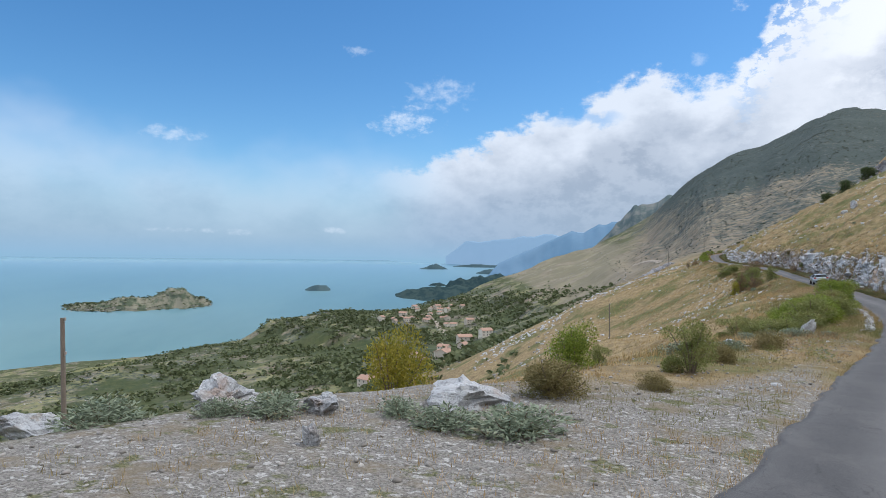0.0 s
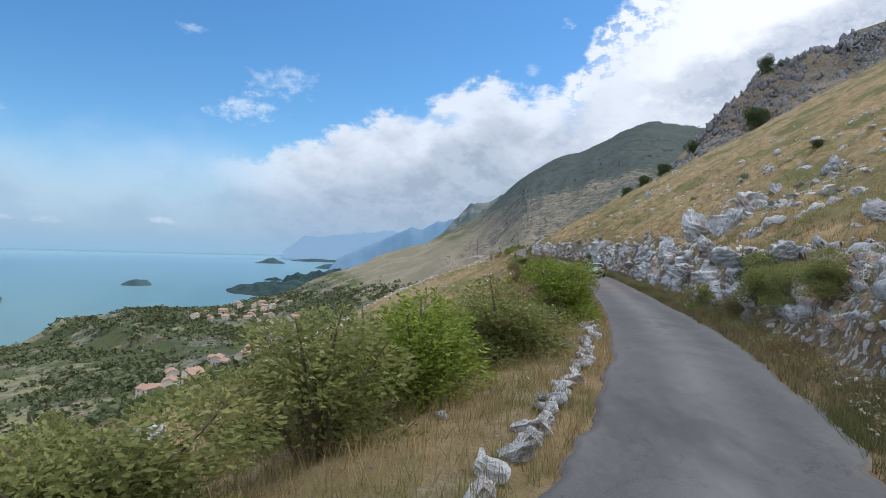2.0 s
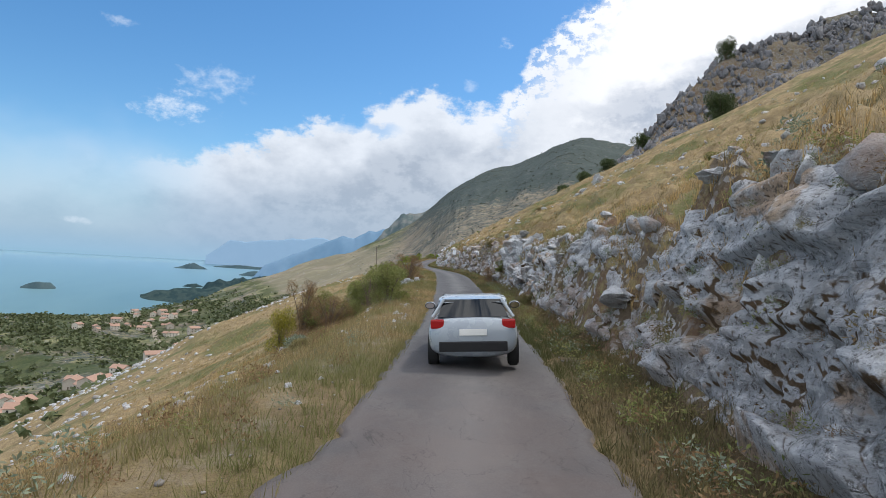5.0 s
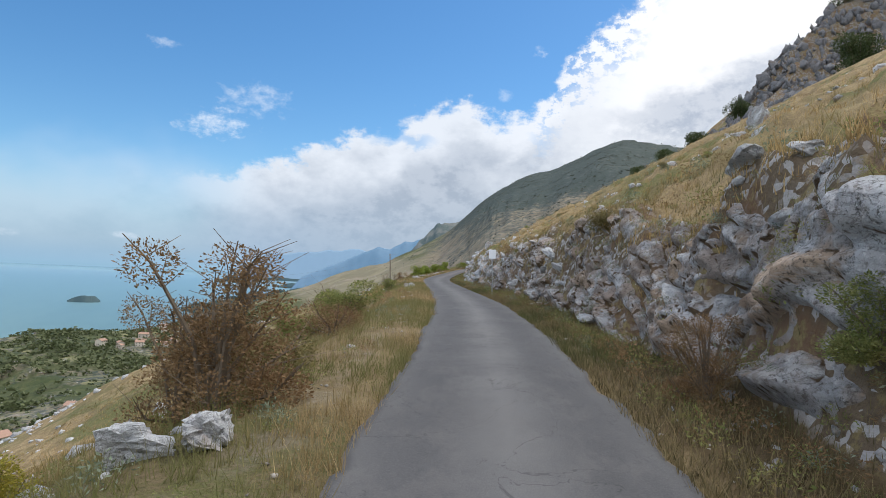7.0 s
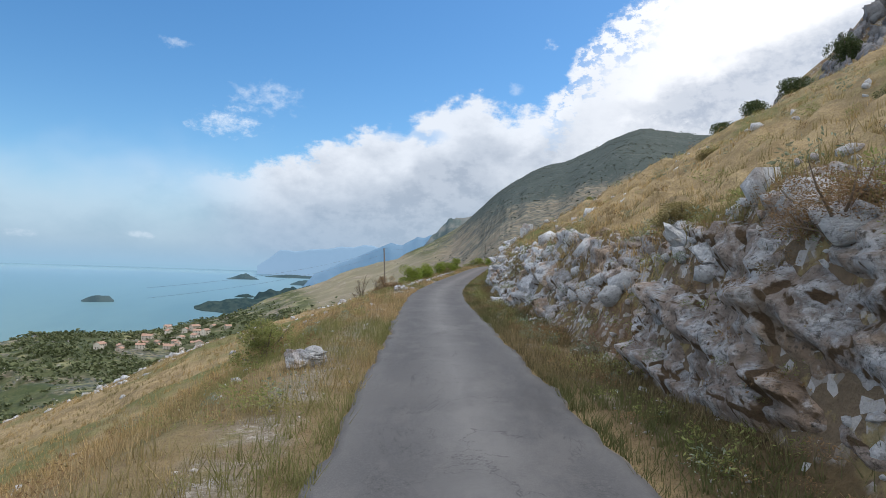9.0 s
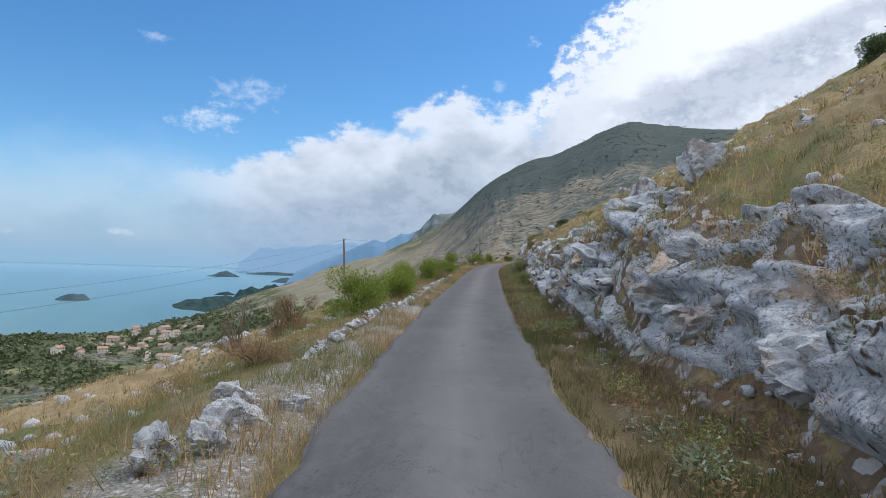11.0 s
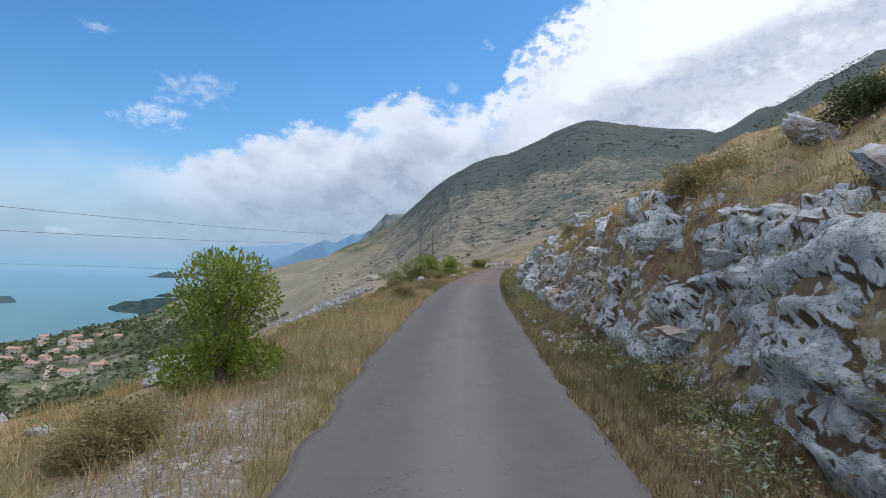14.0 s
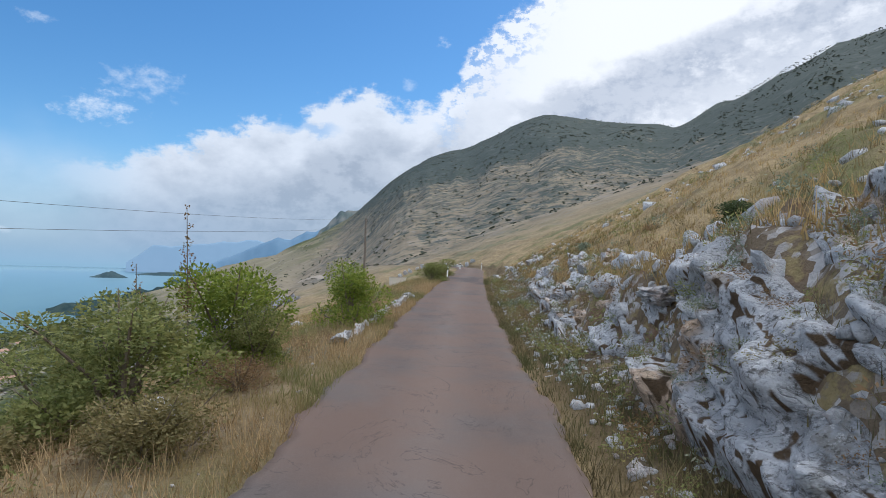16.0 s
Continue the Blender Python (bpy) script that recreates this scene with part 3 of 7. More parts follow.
def height(x, y, detail=True):
    """Height of the ground at x, y."""
    x, y = np.asarray(x, float), np.asarray(y, float)
    xc, zr = road_x(y), road_z(y)
    d = x - xc
    n1, n2 = fbm(x / 9.0, y / 9.0, 4, 1), fbm(x / 1.7, y / 1.7, 4, 5)
    # uphill side
    foot = foot_of_cut(y)
    dr = np.maximum(d - foot, 0)
    wh = wall_height(y)
    face = sstep(-0.1, 1.55, dr + sstep(0.1, 0.7, dr) * (0.75 * fbm(x / 1.3, y / 1.3, 4, 8) + 0.5 * fbm(x / 4.0, y / 4.0, 2, 18))) * wh * (1 + 0.25 * fbm(x / 0.9, y / 0.9, 3, 9))
    far_y = sstep(330, 420, y)
    dd = np.maximum(d - foot - 0.65, 0)
    rise = (0.56 - 0.2 * far_y) * np.minimum(dd, 130) + 0.36 * np.maximum(dd - 130, 0) * (1 - 0.8 * far_y)
    q = y - 268 - 0.15 * np.minimum(d, 150) + 5 * fbm(x / 11, y / 11, 4, 16)
    spur = (np.interp(d, [45, 65, 75, 90, 115, 150, 190], [6, 12, 14, 19, 17, 14, 12]) + 7 * fbm(x / 9, y / 9, 4, 15)) * np.exp(-(q / np.where(q < 0, 11.0, 36.0)) ** 2) * sstep(42, 84, d)
    right = face + rise + spur + sstep(4, 12, d) * (n1 * 0.9 + n2 * 0.25) + sstep(2.6, 4, d) * (n2 * 0.30 + (1 - sstep(6, 9, d)) * fbm(x / 0.55, y / 0.9, 3, 6) * 0.34)
    # downhill side
    l = np.maximum(-d - 2.35, 0)
    bay = np.exp(-(((y - 3) / 13.0) ** 4))
    shelf = 3.4 * np.exp(-(((y - 20) / 12.0) ** 4))
    l = np.maximum(l - np.maximum(6.0 * bay, shelf), 0)
    fall = np.interp(l, [0, 1.5, 8, 26, 40, 60, 100, 200, 350, 520, 900, 1500, 2250, 2500, 2700, 6000], [0, 0.12, 2.3, 8.5, 14.5, 26, 47, 84, 105, 120, 200, 332, 478, 489, 500, 560])
    steep = np.interp(y, [-20, 10, 40, 75, 100, 175, 205, 240, 270, 300, 330], [0.10, 0.12, 0.0, 0.0, 0.22, 0.22, 0.04, 0.0, 0.06, 0.10, 0.0])
    fall = fall + steep * np.clip(l - 1.0, 0, 25)
    rough_l = sstep(1.5, 8, l) * (n1 * 0.8 + n2 * 0.22) + sstep(60, 300, l) * fbm(x / 140, y / 140, 5, 21) * np.interp(l, [0, 300, 1200, 2200, 2700], [0, 9, 26, 16, 2])
    left = -fall + rough_l + sstep(0.2, 1.2, l) * n2 * 0.12
    z = zr + np.where(d > 0, right, left)
    z = np.where(np.abs(d) < 2.0, zr - 0.05, z)
    z = np.maximum(z, mountain(x, y))
    return z


def grow(a, step, ratio, end):
    v = [a]
    while abs(v[-1]) < abs(end):
        v.append(v[-1] + step)
        step *= ratio
    return v[1:]


def sheet(name, xs, ys, zs, mat, smooth=True):
    """A grid mesh from 2-D arrays."""
    r, c = xs.shape
    me = bpy.data.meshes.new(name)
    i = np.arange(r * c).reshape(r, c)
    f = np.stack([i[:-1, :-1], i[:-1, 1:], i[1:, 1:], i[1:, :-1]], -1).reshape(-1, 4)
    me.vertices.add(r * c)
    me.vertices.foreach_set("co", np.stack([xs, ys, zs], -1).astype(np.float32).ravel())
    me.loops.add(f.size)
    me.loops.foreach_set("vertex_index", f.astype(np.int32).ravel())
    me.polygons.add(len(f))
    me.polygons.foreach_set("loop_start", np.arange(0, f.size, 4, dtype=np.int32))
    me.update(calc_edges=True)
    me.validate()
    if smooth:
        me.polygons.foreach_set("use_smooth", np.ones(len(me.polygons), bool))
    me.materials.append(mat)
    return me


def set_attr(me, name, values):
    a = me.attributes.new(name, "FLOAT", "POINT")
    a.data.foreach_set("value", values.astype(np.float32).ravel())


def build_ground():
    ds = sorted(set([round(v, 3) for v in [*np.arange(-14, 2.2, 0.35), *np.arange(2.2, 5.6, 0.13), *np.arange(5.6, 14, 0.35), *grow(14, 0.45, 1.085, 1500), *grow(-14, -0.45, 1.08, 3100)]]))
    ys = [*reversed(grow(-6, -0.8, 1.14, 380)), *np.arange(-6, 312, 0.5), *grow(312, 0.7, 1.035, 2900)]
    D, Y = np.meshgrid(np.array(ds), np.array(ys))
    X = road_x(Y) + D
    Z = height(X, Y)
    me = sheet("ground", X, Y, Z, GROUND)
    bay = np.exp(-(((Y - 3) / 13.0) ** 4))
    gravel = sstep(-12.0, -8.5, D) * (D < 0) * bay * 0.74 + np.exp(-((D + 2.55) / 1.0) ** 2) * (0.42 + 0.55 * sstep(190, 200, Y) * sstep(262, 250, Y) + 0.10 * sstep(146, 156, Y) * sstep(186, 178, Y)) + np.exp(-((D - 2.3) / 0.5) ** 2) * 0.4
    foot = np.interp(Y, [40, 78, 95, 265, 280, 330], [2.75, 2.85, 3.3, 3.2, 2.75, 2.9])
    rock = sstep(foot - 0.1, foot + 0.4, D) * (1 - sstep(foot + 1.4, foot + 2.9, D)) * (0.35 + 0.25 * np.minimum(wall_height(Y), 3)) * (Y < 345)
    crag = sstep(52, 75, D) * np.exp(-((Y - 275 - 0.15 * D) / 55.0) ** 2) * (Y < 400)
    dist = np.hypot(X - 10, np.maximum(np.abs(Y - 145) - 145, 0))
    set_attr(me, "gravel", gravel)
    set_attr(me, "rock", np.maximum(rock, crag))
    set_attr(me, "litter", sstep(1.6, 1.9, D) * (1 - sstep(3.3, 4.6, D)) * sstep(25, 40, Y) + 0.35 * sstep(-6, -4, D) * (D < 0) * sstep(20, 30, Y))
    set_attr(me, "low", sstep(-60, -140, D))
    set_attr(me, "far", sstep(70, 190, dist))
    hill = sstep(-12, 2, mountain(X, Y) - Z + 6)
    low = np.interp(-D, [0, 100, 250, 500, 1500, 2600], [0.15, 0.28, 0.42, 0.4, 0.33, 0.28])
    az = np.degrees(np.arctan2(X - 10.9, Y - 285.6))
    high = np.interp(Z, [-60, 0, 60, 110, 200], [0.2, 0.24, 0.48, 0.78, 0.95])
    high = np.where(az < -13, high + 0.22 * sstep(-20, -25, az), high) - 0.75 * sstep(-23, -18, az) * (1 - sstep(-11, -6, az)) * sstep(70, 20, Z)
    green = np.where((hill > 0.5) | (D > 0), high, low)
    set_attr(me, "green", green + 0.35 * fbm(X / 90, Y / 90, 4, 61))
    set_attr(me, "field", sstep(-1900, -1500, D) * (1 - sstep(-1000, -800, D)) * (Y < 1800) * 0.6 * (D < 0))
    ob = tagged(new("ground", me), "dry grassy limestone hillside falling to a lake", "ground", kind="structure")
    return ob


def build_road():
    ys = np.concatenate([np.concatenate([np.arange(-120, -4, 0.8), np.arange(-4, 330, 0.22), np.arange(330, 400, 0.8)]), np.arange(400, 470, 1.5)])
    ds = np.array([-1.0, -0.97, -0.9, -0.75, -0.55, -0.4, -0.2, 0, 0.2, 0.4, 0.55, 0.75, 0.9, 0.97, 1.0])
    D, Y = np.meshgrid(ds, ys)
    w = HALF + (0.15 * fbm(Y / 1.7, np.sign(D) * 7.0, 3, 71) + 0.13 * fbm(Y / 0.45, np.sign(D) * 5.0, 3, 73)) * (np.abs(D) > 0.85)
    X = road_x(Y) + D * w
    Z = road_z(Y) + 0.035 * (1 - D * D) + 0.012
    Z = np.where(np.abs(D) > 0.99, Z - 0.10, Z)
    me = sheet("road", X, Y, Z, ASPHALT)
    set_attr(me, "track", np.exp(-((np.abs(D) - 0.0) / 0.30) ** 2) * 0.42 + np.exp(-((np.abs(D) - 0.86) / 0.10) ** 2) * 0.2)
    set_attr(me, "edge", sstep(0.86, 1.0, np.abs(D)))
    return tagged(new("road", me), "narrow worn grey asphalt mountain road", "road", kind="structure")


def cells(u, v, k):
    """Cellular noise: nearest and second distance, two random numbers of the cell, offset from its centre."""
    iu, iv = np.floor(u).astype(np.int64), np.floor(v).astype(np.int64)
    f1, f2 = np.full(u.shape, 9.0), np.full(u.shape, 9.0)
    ra, rb, ou, ov = (np.zeros(u.shape) for _ in range(4))
    for a in (-1, 0, 1):
        for b in (-1, 0, 1):
            ci, cj = iu + a, iv + b
            du, dv = ci + 0.1 + 0.8 * _hash(ci, cj, k) - u, cj + 0.1 + 0.8 * _hash(ci, cj, k + 1) - v
            q = np.sqrt(du * du + dv * dv)
            near = q < f1
            f2 = np.where(near, f1, np.minimum(f2, q))
            ra, rb = np.where(near, _hash(ci, cj, k + 2), ra), np.where(near, _hash(ci, cj, k + 3), rb)
            ou, ov = np.where(near, -du, ou), np.where(near, -dv, ov)
            f1 = np.where(near, q, f1)
    return f1, f2, ra, rb, ou, ov


LEDGES = []


def build_cut_face():
    """The broken face of the road cut: blocks between open joints, standing out of the bank."""
    q = np.concatenate([np.arange(-0.1, 2.0, 0.052), np.arange(2.0, 4.2, 0.075)])
    Q, Y = np.meshgrid(q, np.arange(42, 316, 0.07))
    X = road_x(Y) + foot_of_cut(Y) + Q
    Z = height(X, Y)

    def even(v, n, axis):
        k = np.exp(-0.5 * (np.arange(-2 * n, 2 * n + 1) / n) ** 2)
        k /= k.sum()
        pad = [(0, 0), (0, 0)]
        pad[axis] = (2 * n, 2 * n)
        v = np.pad(v, pad, mode="edge")
        m = v.shape[axis] - 4 * n
        return sum(w * (v[i:i + m] if axis == 0 else v[:, i:i + m]) for i, w in enumerate(k))

    Z = even(even(Z, 5, 1), 6, 0)
    up = Z - road_z(Y)
    run = np.hypot(np.gradient(Q, axis=1), np.gradient(Z, axis=1))
    nx, nz = np.gradient(Z, axis=1) / run, np.gradient(Q, axis=1) / run
    # joints lean and wander along the road
    way = np.cumsum(run, axis=1) - run[:, :1]
    sg = np.arange(0, 4.3, 0.056)

    def along(v):
        return np.stack([np.interp(sg, way[i], v[i]) for i in range(len(v))])

    Q, Z, up, nx, nz = along(Q), along(Z), along(up), along(nx), along(nz)
    Y = np.repeat(Y[:, :1], len(sg), 1)
    X = road_x(Y) + foot_of_cut(Y) + Q
    s = np.repeat(sg[None], len(Y), 0)
    # beds dip along the road; thick beds alternate with thin broken ones
    dip = 2.2 * fbm(Y / 15.0, Y * 0, 2, 91) - 0.06 * (Y - 180)
    wu = Y + 0.30 * fbm(Y / 1.1, s / 0.9, 2, 93)
    wv = s + dip + 0.16 * fbm(Y / 1.4, s / 1.0, 3, 95)
    f1, f2, ra, rb, ou, ov = cells(wu / 1.55, wv / 0.62, 501)
    g1, g2, rc, rd, pu, pv = cells(wu / 0.52, wv / 0.24, 521)
    h1, h2, re, rf, qu, qv = cells(wu / 0.21, wv / 0.13, 541)
    j1, j2, j3 = np.exp(-((f2 - f1) / 0.055) ** 2), np.exp(-((g2 - g1) / 0.09) ** 2), np.exp(-((h2 - h1) / 0.12) ** 2)
    broken = sstep(-0.10, 0.30, fbm(Y / 6.0, s / 1.6, 3, 103))
    rubbly = sstep(127, 138, Y) * sstep(186, 174, Y)
    broken = np.clip(broken + 0.9 * sstep(212, 236, Y) + 0.8 * rubbly, 0, 1)
    ledge_out = 0.34 * fbm(Y / 3.6, wv / 0.7, 2, 105)
    out = 0.46 * (ra - 0.5) + 0.42 * (ou * (rb - 0.5) - ov * (0.25 + 0.5 * ra)) - 0.20 * j1
    mid = 0.27 * (rc - 0.5) + 0.24 * (pu * (rd - 0.5) - pv * rc) - 0.09 * j2
    fine = 0.11 * (re - 0.5) + 0.09 * (qu * (rf - 0.5) + qv * (re - 0.5)) - 0.03 * j3
    disp = ledge_out + out * (1 - 0.35 * broken) + mid * (0.30 + 0.9 * broken) + fine * (0.35 + 0.9 * broken) + 0.022 * fbm(Y / 0.16, s / 0.16, 2, 107)
    lost = sstep(0.60, 0.72, rc + 0.35 * fbm(Y / 3.0, s / 1.5, 3, 109)) * broken
    disp = disp - 0.14 * lost
    wh = wall_height(Y)
    show = fbm(Y / 4.0, s / 1.2, 4, 111) + 0.30 + 0.24 * (wh - 1.5) + 0.42 * sstep(235, 256, Y) - 0.9 * sstep(0.7, 0.1, up) - 0.5 * sstep(1.7, 3.0, Q) + 0.25 * (ra - 0.5)
    keep = sstep(-0.24, 0.0, show) * sstep(-0.1, 0.1, Q) * (1 - sstep(3.9, 4.2, s))
    disp = 0.16 + disp
    disp = disp * keep - 0.55 * (1 - keep)
    disp = even(even(disp, 1, 1), 1, 0)
    X = X - disp * nx
    Z = Z + disp * nz
    flat = np.gradient(Z, axis=1) < 0.55 * np.hypot(np.gradient(Z, axis=1), np.gradient(X, axis=1))
    spot = np.argwhere(flat & (up > 0.45) & (keep > 0.05) & (fbm(Y / 2.2, s / 1.2, 3, 117) > -0.12))
    LEDGES.append(np.stack([X[spot[:, 0], spot[:, 1]], Y[spot[:, 0], spot[:, 1]], Z[spot[:, 0], spot[:, 1]]], 1))
    me = sheet("cut_face", X, Y, Z, CUTFACE, False)
    set_attr(me, "cell", np.clip(0.5 * ra + 0.3 * rc + 0.2 * re + 0.25 * fbm(Y / 3, s / 3, 2, 113), 0, 1))
    set_attr(me, "cell2", rb + rd - 1.0)
    set_attr(me, "brown_shade", rubbly + np.exp(-((Y - 101) / 9.0) ** 2) * sstep(2.6, 1.2, up))
    set_attr(me, "gap", np.clip(0.62 * j1 + 0.5 * j2 * (0.3 + 0.7 * broken) + 0.3 * j3 * broken + 0.3 * lost, 0, 1))
    return tagged(new("cut_face", me), "fractured grey and tan limestone face of the road cut", "rock face", kind="structure")


LAKE = -490.0
REF = (10.0, 145.0, 1.0)


def squeeze(D):
    """Distances beyond three kilometres are drawn in, so that angles stay as they are."""
    D = np.asarray(D, float)
    return np.where(D < 3000, D, 3000 + 1900 * (1 - np.exp(-(D - 3000) / 9000.0)))


def far_point(az, D, h=0.0):
    """World place of a point h metres above the lake, D metres away in the azimuth az (degrees)."""
    r = squeeze(D)
    a = np.radians(az)
    return REF[0] + r * np.sin(a), REF[1] + r * np.cos(a), REF[2] + (LAKE - REF[2] + h) * r / D


def build_lake():
    Ds = np.array([600, 1200, 1800, 2400, 3000, *np.geomspace(3300, 60000, 40)])
    azs = np.arange(-115, 46, 1.0)
    A, DD = np.meshgrid(azs, Ds)
    x, y, z = far_point(A, DD)
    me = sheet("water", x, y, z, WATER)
    # grows with distance, sets how much painted haze the water gets
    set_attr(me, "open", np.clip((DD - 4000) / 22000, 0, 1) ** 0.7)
    return tagged(new("water", me), "calm pale turquoise lake in light haze", "lake", kind="structure")


def ridge_object(name, az0, az1, prof, D, depth, mat, label, category, kind="", seed=0, n=90, rough=0.12):
    """A far hill, island or cape: a body with a front and a back slope over the lake. prof: (fraction, height in metres)."""
    t = np.linspace(0, 1, n)
    h = np.interp(t, [p[0] for p in prof], [p[1] for p in prof])
    h = h * (1 + rough * 2 * fbm(t * 14 + seed, t * 0 + seed, 5, 80 + seed))
    az = az0 + (az1 - az0) * t
    us = np.linspace(-1, 1, 13)
    U, A = np.meshgrid(us, az)
    H = np.repeat(h[:, None], 13, 1)
    sec = (1 - np.abs(U) ** 1.5) * (1 + 1.2 * rough * fbm(U * 2.5 + seed, A * 0.8, 4, 90 + seed) * (1 - np.abs(U)) * np.abs(U) * 3)
    taper = np.sqrt(np.clip(np.sin(np.pi * t), 0, 1))[:, None]
    DD = D + U * depth * (0.35 + 0.65 * taper) + fbm(A * 0.5, U * 1.5 + seed, 3, 95 + seed) * depth * 0.35
    x, y, z = far_point(A, DD, H * sec - 4)
    me = sheet(name, x, y, z, mat)
    return tagged(new(name, me), label, category, kind=kind)


build_ground()
build_cut_face()
build_road()
build_lake()
# each far land glows blue by its own amount, as painted haze
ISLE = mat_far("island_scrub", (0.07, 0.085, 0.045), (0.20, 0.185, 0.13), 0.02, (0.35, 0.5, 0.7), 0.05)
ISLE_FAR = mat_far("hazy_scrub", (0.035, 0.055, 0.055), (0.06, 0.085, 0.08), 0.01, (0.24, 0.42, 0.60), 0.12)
WOODED = mat_far("hazy_wooded_shore", (0.014, 0.027, 0.024), (0.036, 0.052, 0.042), 0.02, (0.24, 0.42, 0.60), 0.07)
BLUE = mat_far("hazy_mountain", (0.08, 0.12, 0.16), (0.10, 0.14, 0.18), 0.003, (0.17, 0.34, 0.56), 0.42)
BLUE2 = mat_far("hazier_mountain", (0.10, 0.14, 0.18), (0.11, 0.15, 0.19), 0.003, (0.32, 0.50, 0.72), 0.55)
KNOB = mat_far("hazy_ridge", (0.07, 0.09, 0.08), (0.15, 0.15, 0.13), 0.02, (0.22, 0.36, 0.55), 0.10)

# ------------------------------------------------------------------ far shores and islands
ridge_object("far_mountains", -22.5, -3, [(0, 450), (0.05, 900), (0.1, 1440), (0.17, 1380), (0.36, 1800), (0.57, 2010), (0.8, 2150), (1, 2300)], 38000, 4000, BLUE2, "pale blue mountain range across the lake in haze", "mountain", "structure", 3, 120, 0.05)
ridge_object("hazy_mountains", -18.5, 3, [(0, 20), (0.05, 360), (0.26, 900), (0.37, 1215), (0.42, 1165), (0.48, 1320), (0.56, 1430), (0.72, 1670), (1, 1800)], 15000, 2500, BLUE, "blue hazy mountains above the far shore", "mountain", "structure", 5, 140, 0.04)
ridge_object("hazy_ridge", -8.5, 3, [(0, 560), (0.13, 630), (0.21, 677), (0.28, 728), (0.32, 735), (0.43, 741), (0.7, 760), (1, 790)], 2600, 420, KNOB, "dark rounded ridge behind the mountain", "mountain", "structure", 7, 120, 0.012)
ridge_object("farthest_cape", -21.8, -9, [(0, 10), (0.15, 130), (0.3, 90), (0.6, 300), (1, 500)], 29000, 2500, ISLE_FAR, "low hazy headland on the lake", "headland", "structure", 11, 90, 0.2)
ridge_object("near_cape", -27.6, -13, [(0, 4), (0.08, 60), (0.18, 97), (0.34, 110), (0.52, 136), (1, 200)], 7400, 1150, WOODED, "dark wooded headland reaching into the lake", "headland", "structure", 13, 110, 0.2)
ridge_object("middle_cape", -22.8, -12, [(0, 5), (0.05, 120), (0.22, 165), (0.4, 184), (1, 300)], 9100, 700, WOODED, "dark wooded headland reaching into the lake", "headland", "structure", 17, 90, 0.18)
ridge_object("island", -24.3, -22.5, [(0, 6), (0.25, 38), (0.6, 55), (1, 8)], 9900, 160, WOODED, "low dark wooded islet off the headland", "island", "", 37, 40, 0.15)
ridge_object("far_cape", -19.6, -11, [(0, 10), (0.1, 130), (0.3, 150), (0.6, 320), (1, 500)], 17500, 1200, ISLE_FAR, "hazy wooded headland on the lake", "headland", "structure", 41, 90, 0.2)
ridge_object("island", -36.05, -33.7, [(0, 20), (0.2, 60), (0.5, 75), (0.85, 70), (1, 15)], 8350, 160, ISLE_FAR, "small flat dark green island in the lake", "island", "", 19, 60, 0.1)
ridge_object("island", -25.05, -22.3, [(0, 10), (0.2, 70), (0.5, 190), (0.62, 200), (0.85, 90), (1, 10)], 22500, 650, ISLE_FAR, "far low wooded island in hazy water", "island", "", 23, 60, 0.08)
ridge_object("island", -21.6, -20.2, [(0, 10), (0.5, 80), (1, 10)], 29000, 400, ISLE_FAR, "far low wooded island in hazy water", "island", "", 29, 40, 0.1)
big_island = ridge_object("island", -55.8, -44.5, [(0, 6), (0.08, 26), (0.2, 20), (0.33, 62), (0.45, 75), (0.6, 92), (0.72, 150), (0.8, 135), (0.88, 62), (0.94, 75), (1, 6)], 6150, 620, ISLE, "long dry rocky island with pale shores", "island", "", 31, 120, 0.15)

# ------------------------------------------------------------------ helpers for things


def part(name, bm, mat, parent=None, label="", smooth=False):
    me = bpy.data.meshes.new(name)
    bm.normal_update()
    bm.to_mesh(me)
    bm.free()
    me.materials.append(mat)
    if smooth:
        me.polygons.foreach_set("use_smooth", np.ones(len(me.polygons), bool))
    ob = new(name, me)
    if parent is not None:
        ob.parent = parent
    if label:
        ob["label"] = label
    return ob


def mesh_np(name, verts, faces, mat, smooth=False):
    """Mesh from arrays; faces all of one size."""
    me = bpy.data.meshes.new(name)
    k = faces.shape[1]
    me.vertices.add(len(verts))
    me.vertices.foreach_set("co", verts.astype(np.float32).ravel())
    me.loops.add(faces.size)
    me.loops.foreach_set("vertex_index", faces.astype(np.int32).ravel())
    me.polygons.add(len(faces))
    me.polygons.foreach_set("loop_start", np.arange(0, faces.size, k, dtype=np.int32))
    me.update(calc_edges=True)
    if smooth:
        me.polygons.foreach_set("use_smooth", np.ones(len(faces), bool))
    me.materials.append(mat)
    return me


def cyl(bm, p, q, r0, r1, n=8):
    p, q = Vector(p), Vector(q)
    rot = (q - p).to_track_quat("Z", "Y").to_matrix().to_4x4()
    bmesh.ops.create_cone(bm, cap_ends=True, segments=n, radius1=r0, radius2=r1, depth=(q - p).length, matrix=Matrix.Translation((p + q) / 2) @ rot)


def box(bm, c, s, rot=None, bevel=0.0):
    m = Matrix.Translation(c) @ (rot if rot is not None else Matrix.Identity(4)) @ Matrix.Diagonal((*s, 1))
    geo = bmesh.ops.create_cube(bm, size=1, matrix=m)
    if bevel:
        es = list({e for v in geo["verts"] for e in v.link_edges})
        bmesh.ops.bevel(bm, geom=es, offset=bevel, segments=2, affect="EDGES", profile=0.6)


def gz(x, y):
    return float(height(x, y))


rng = np.random.default_rng(7)


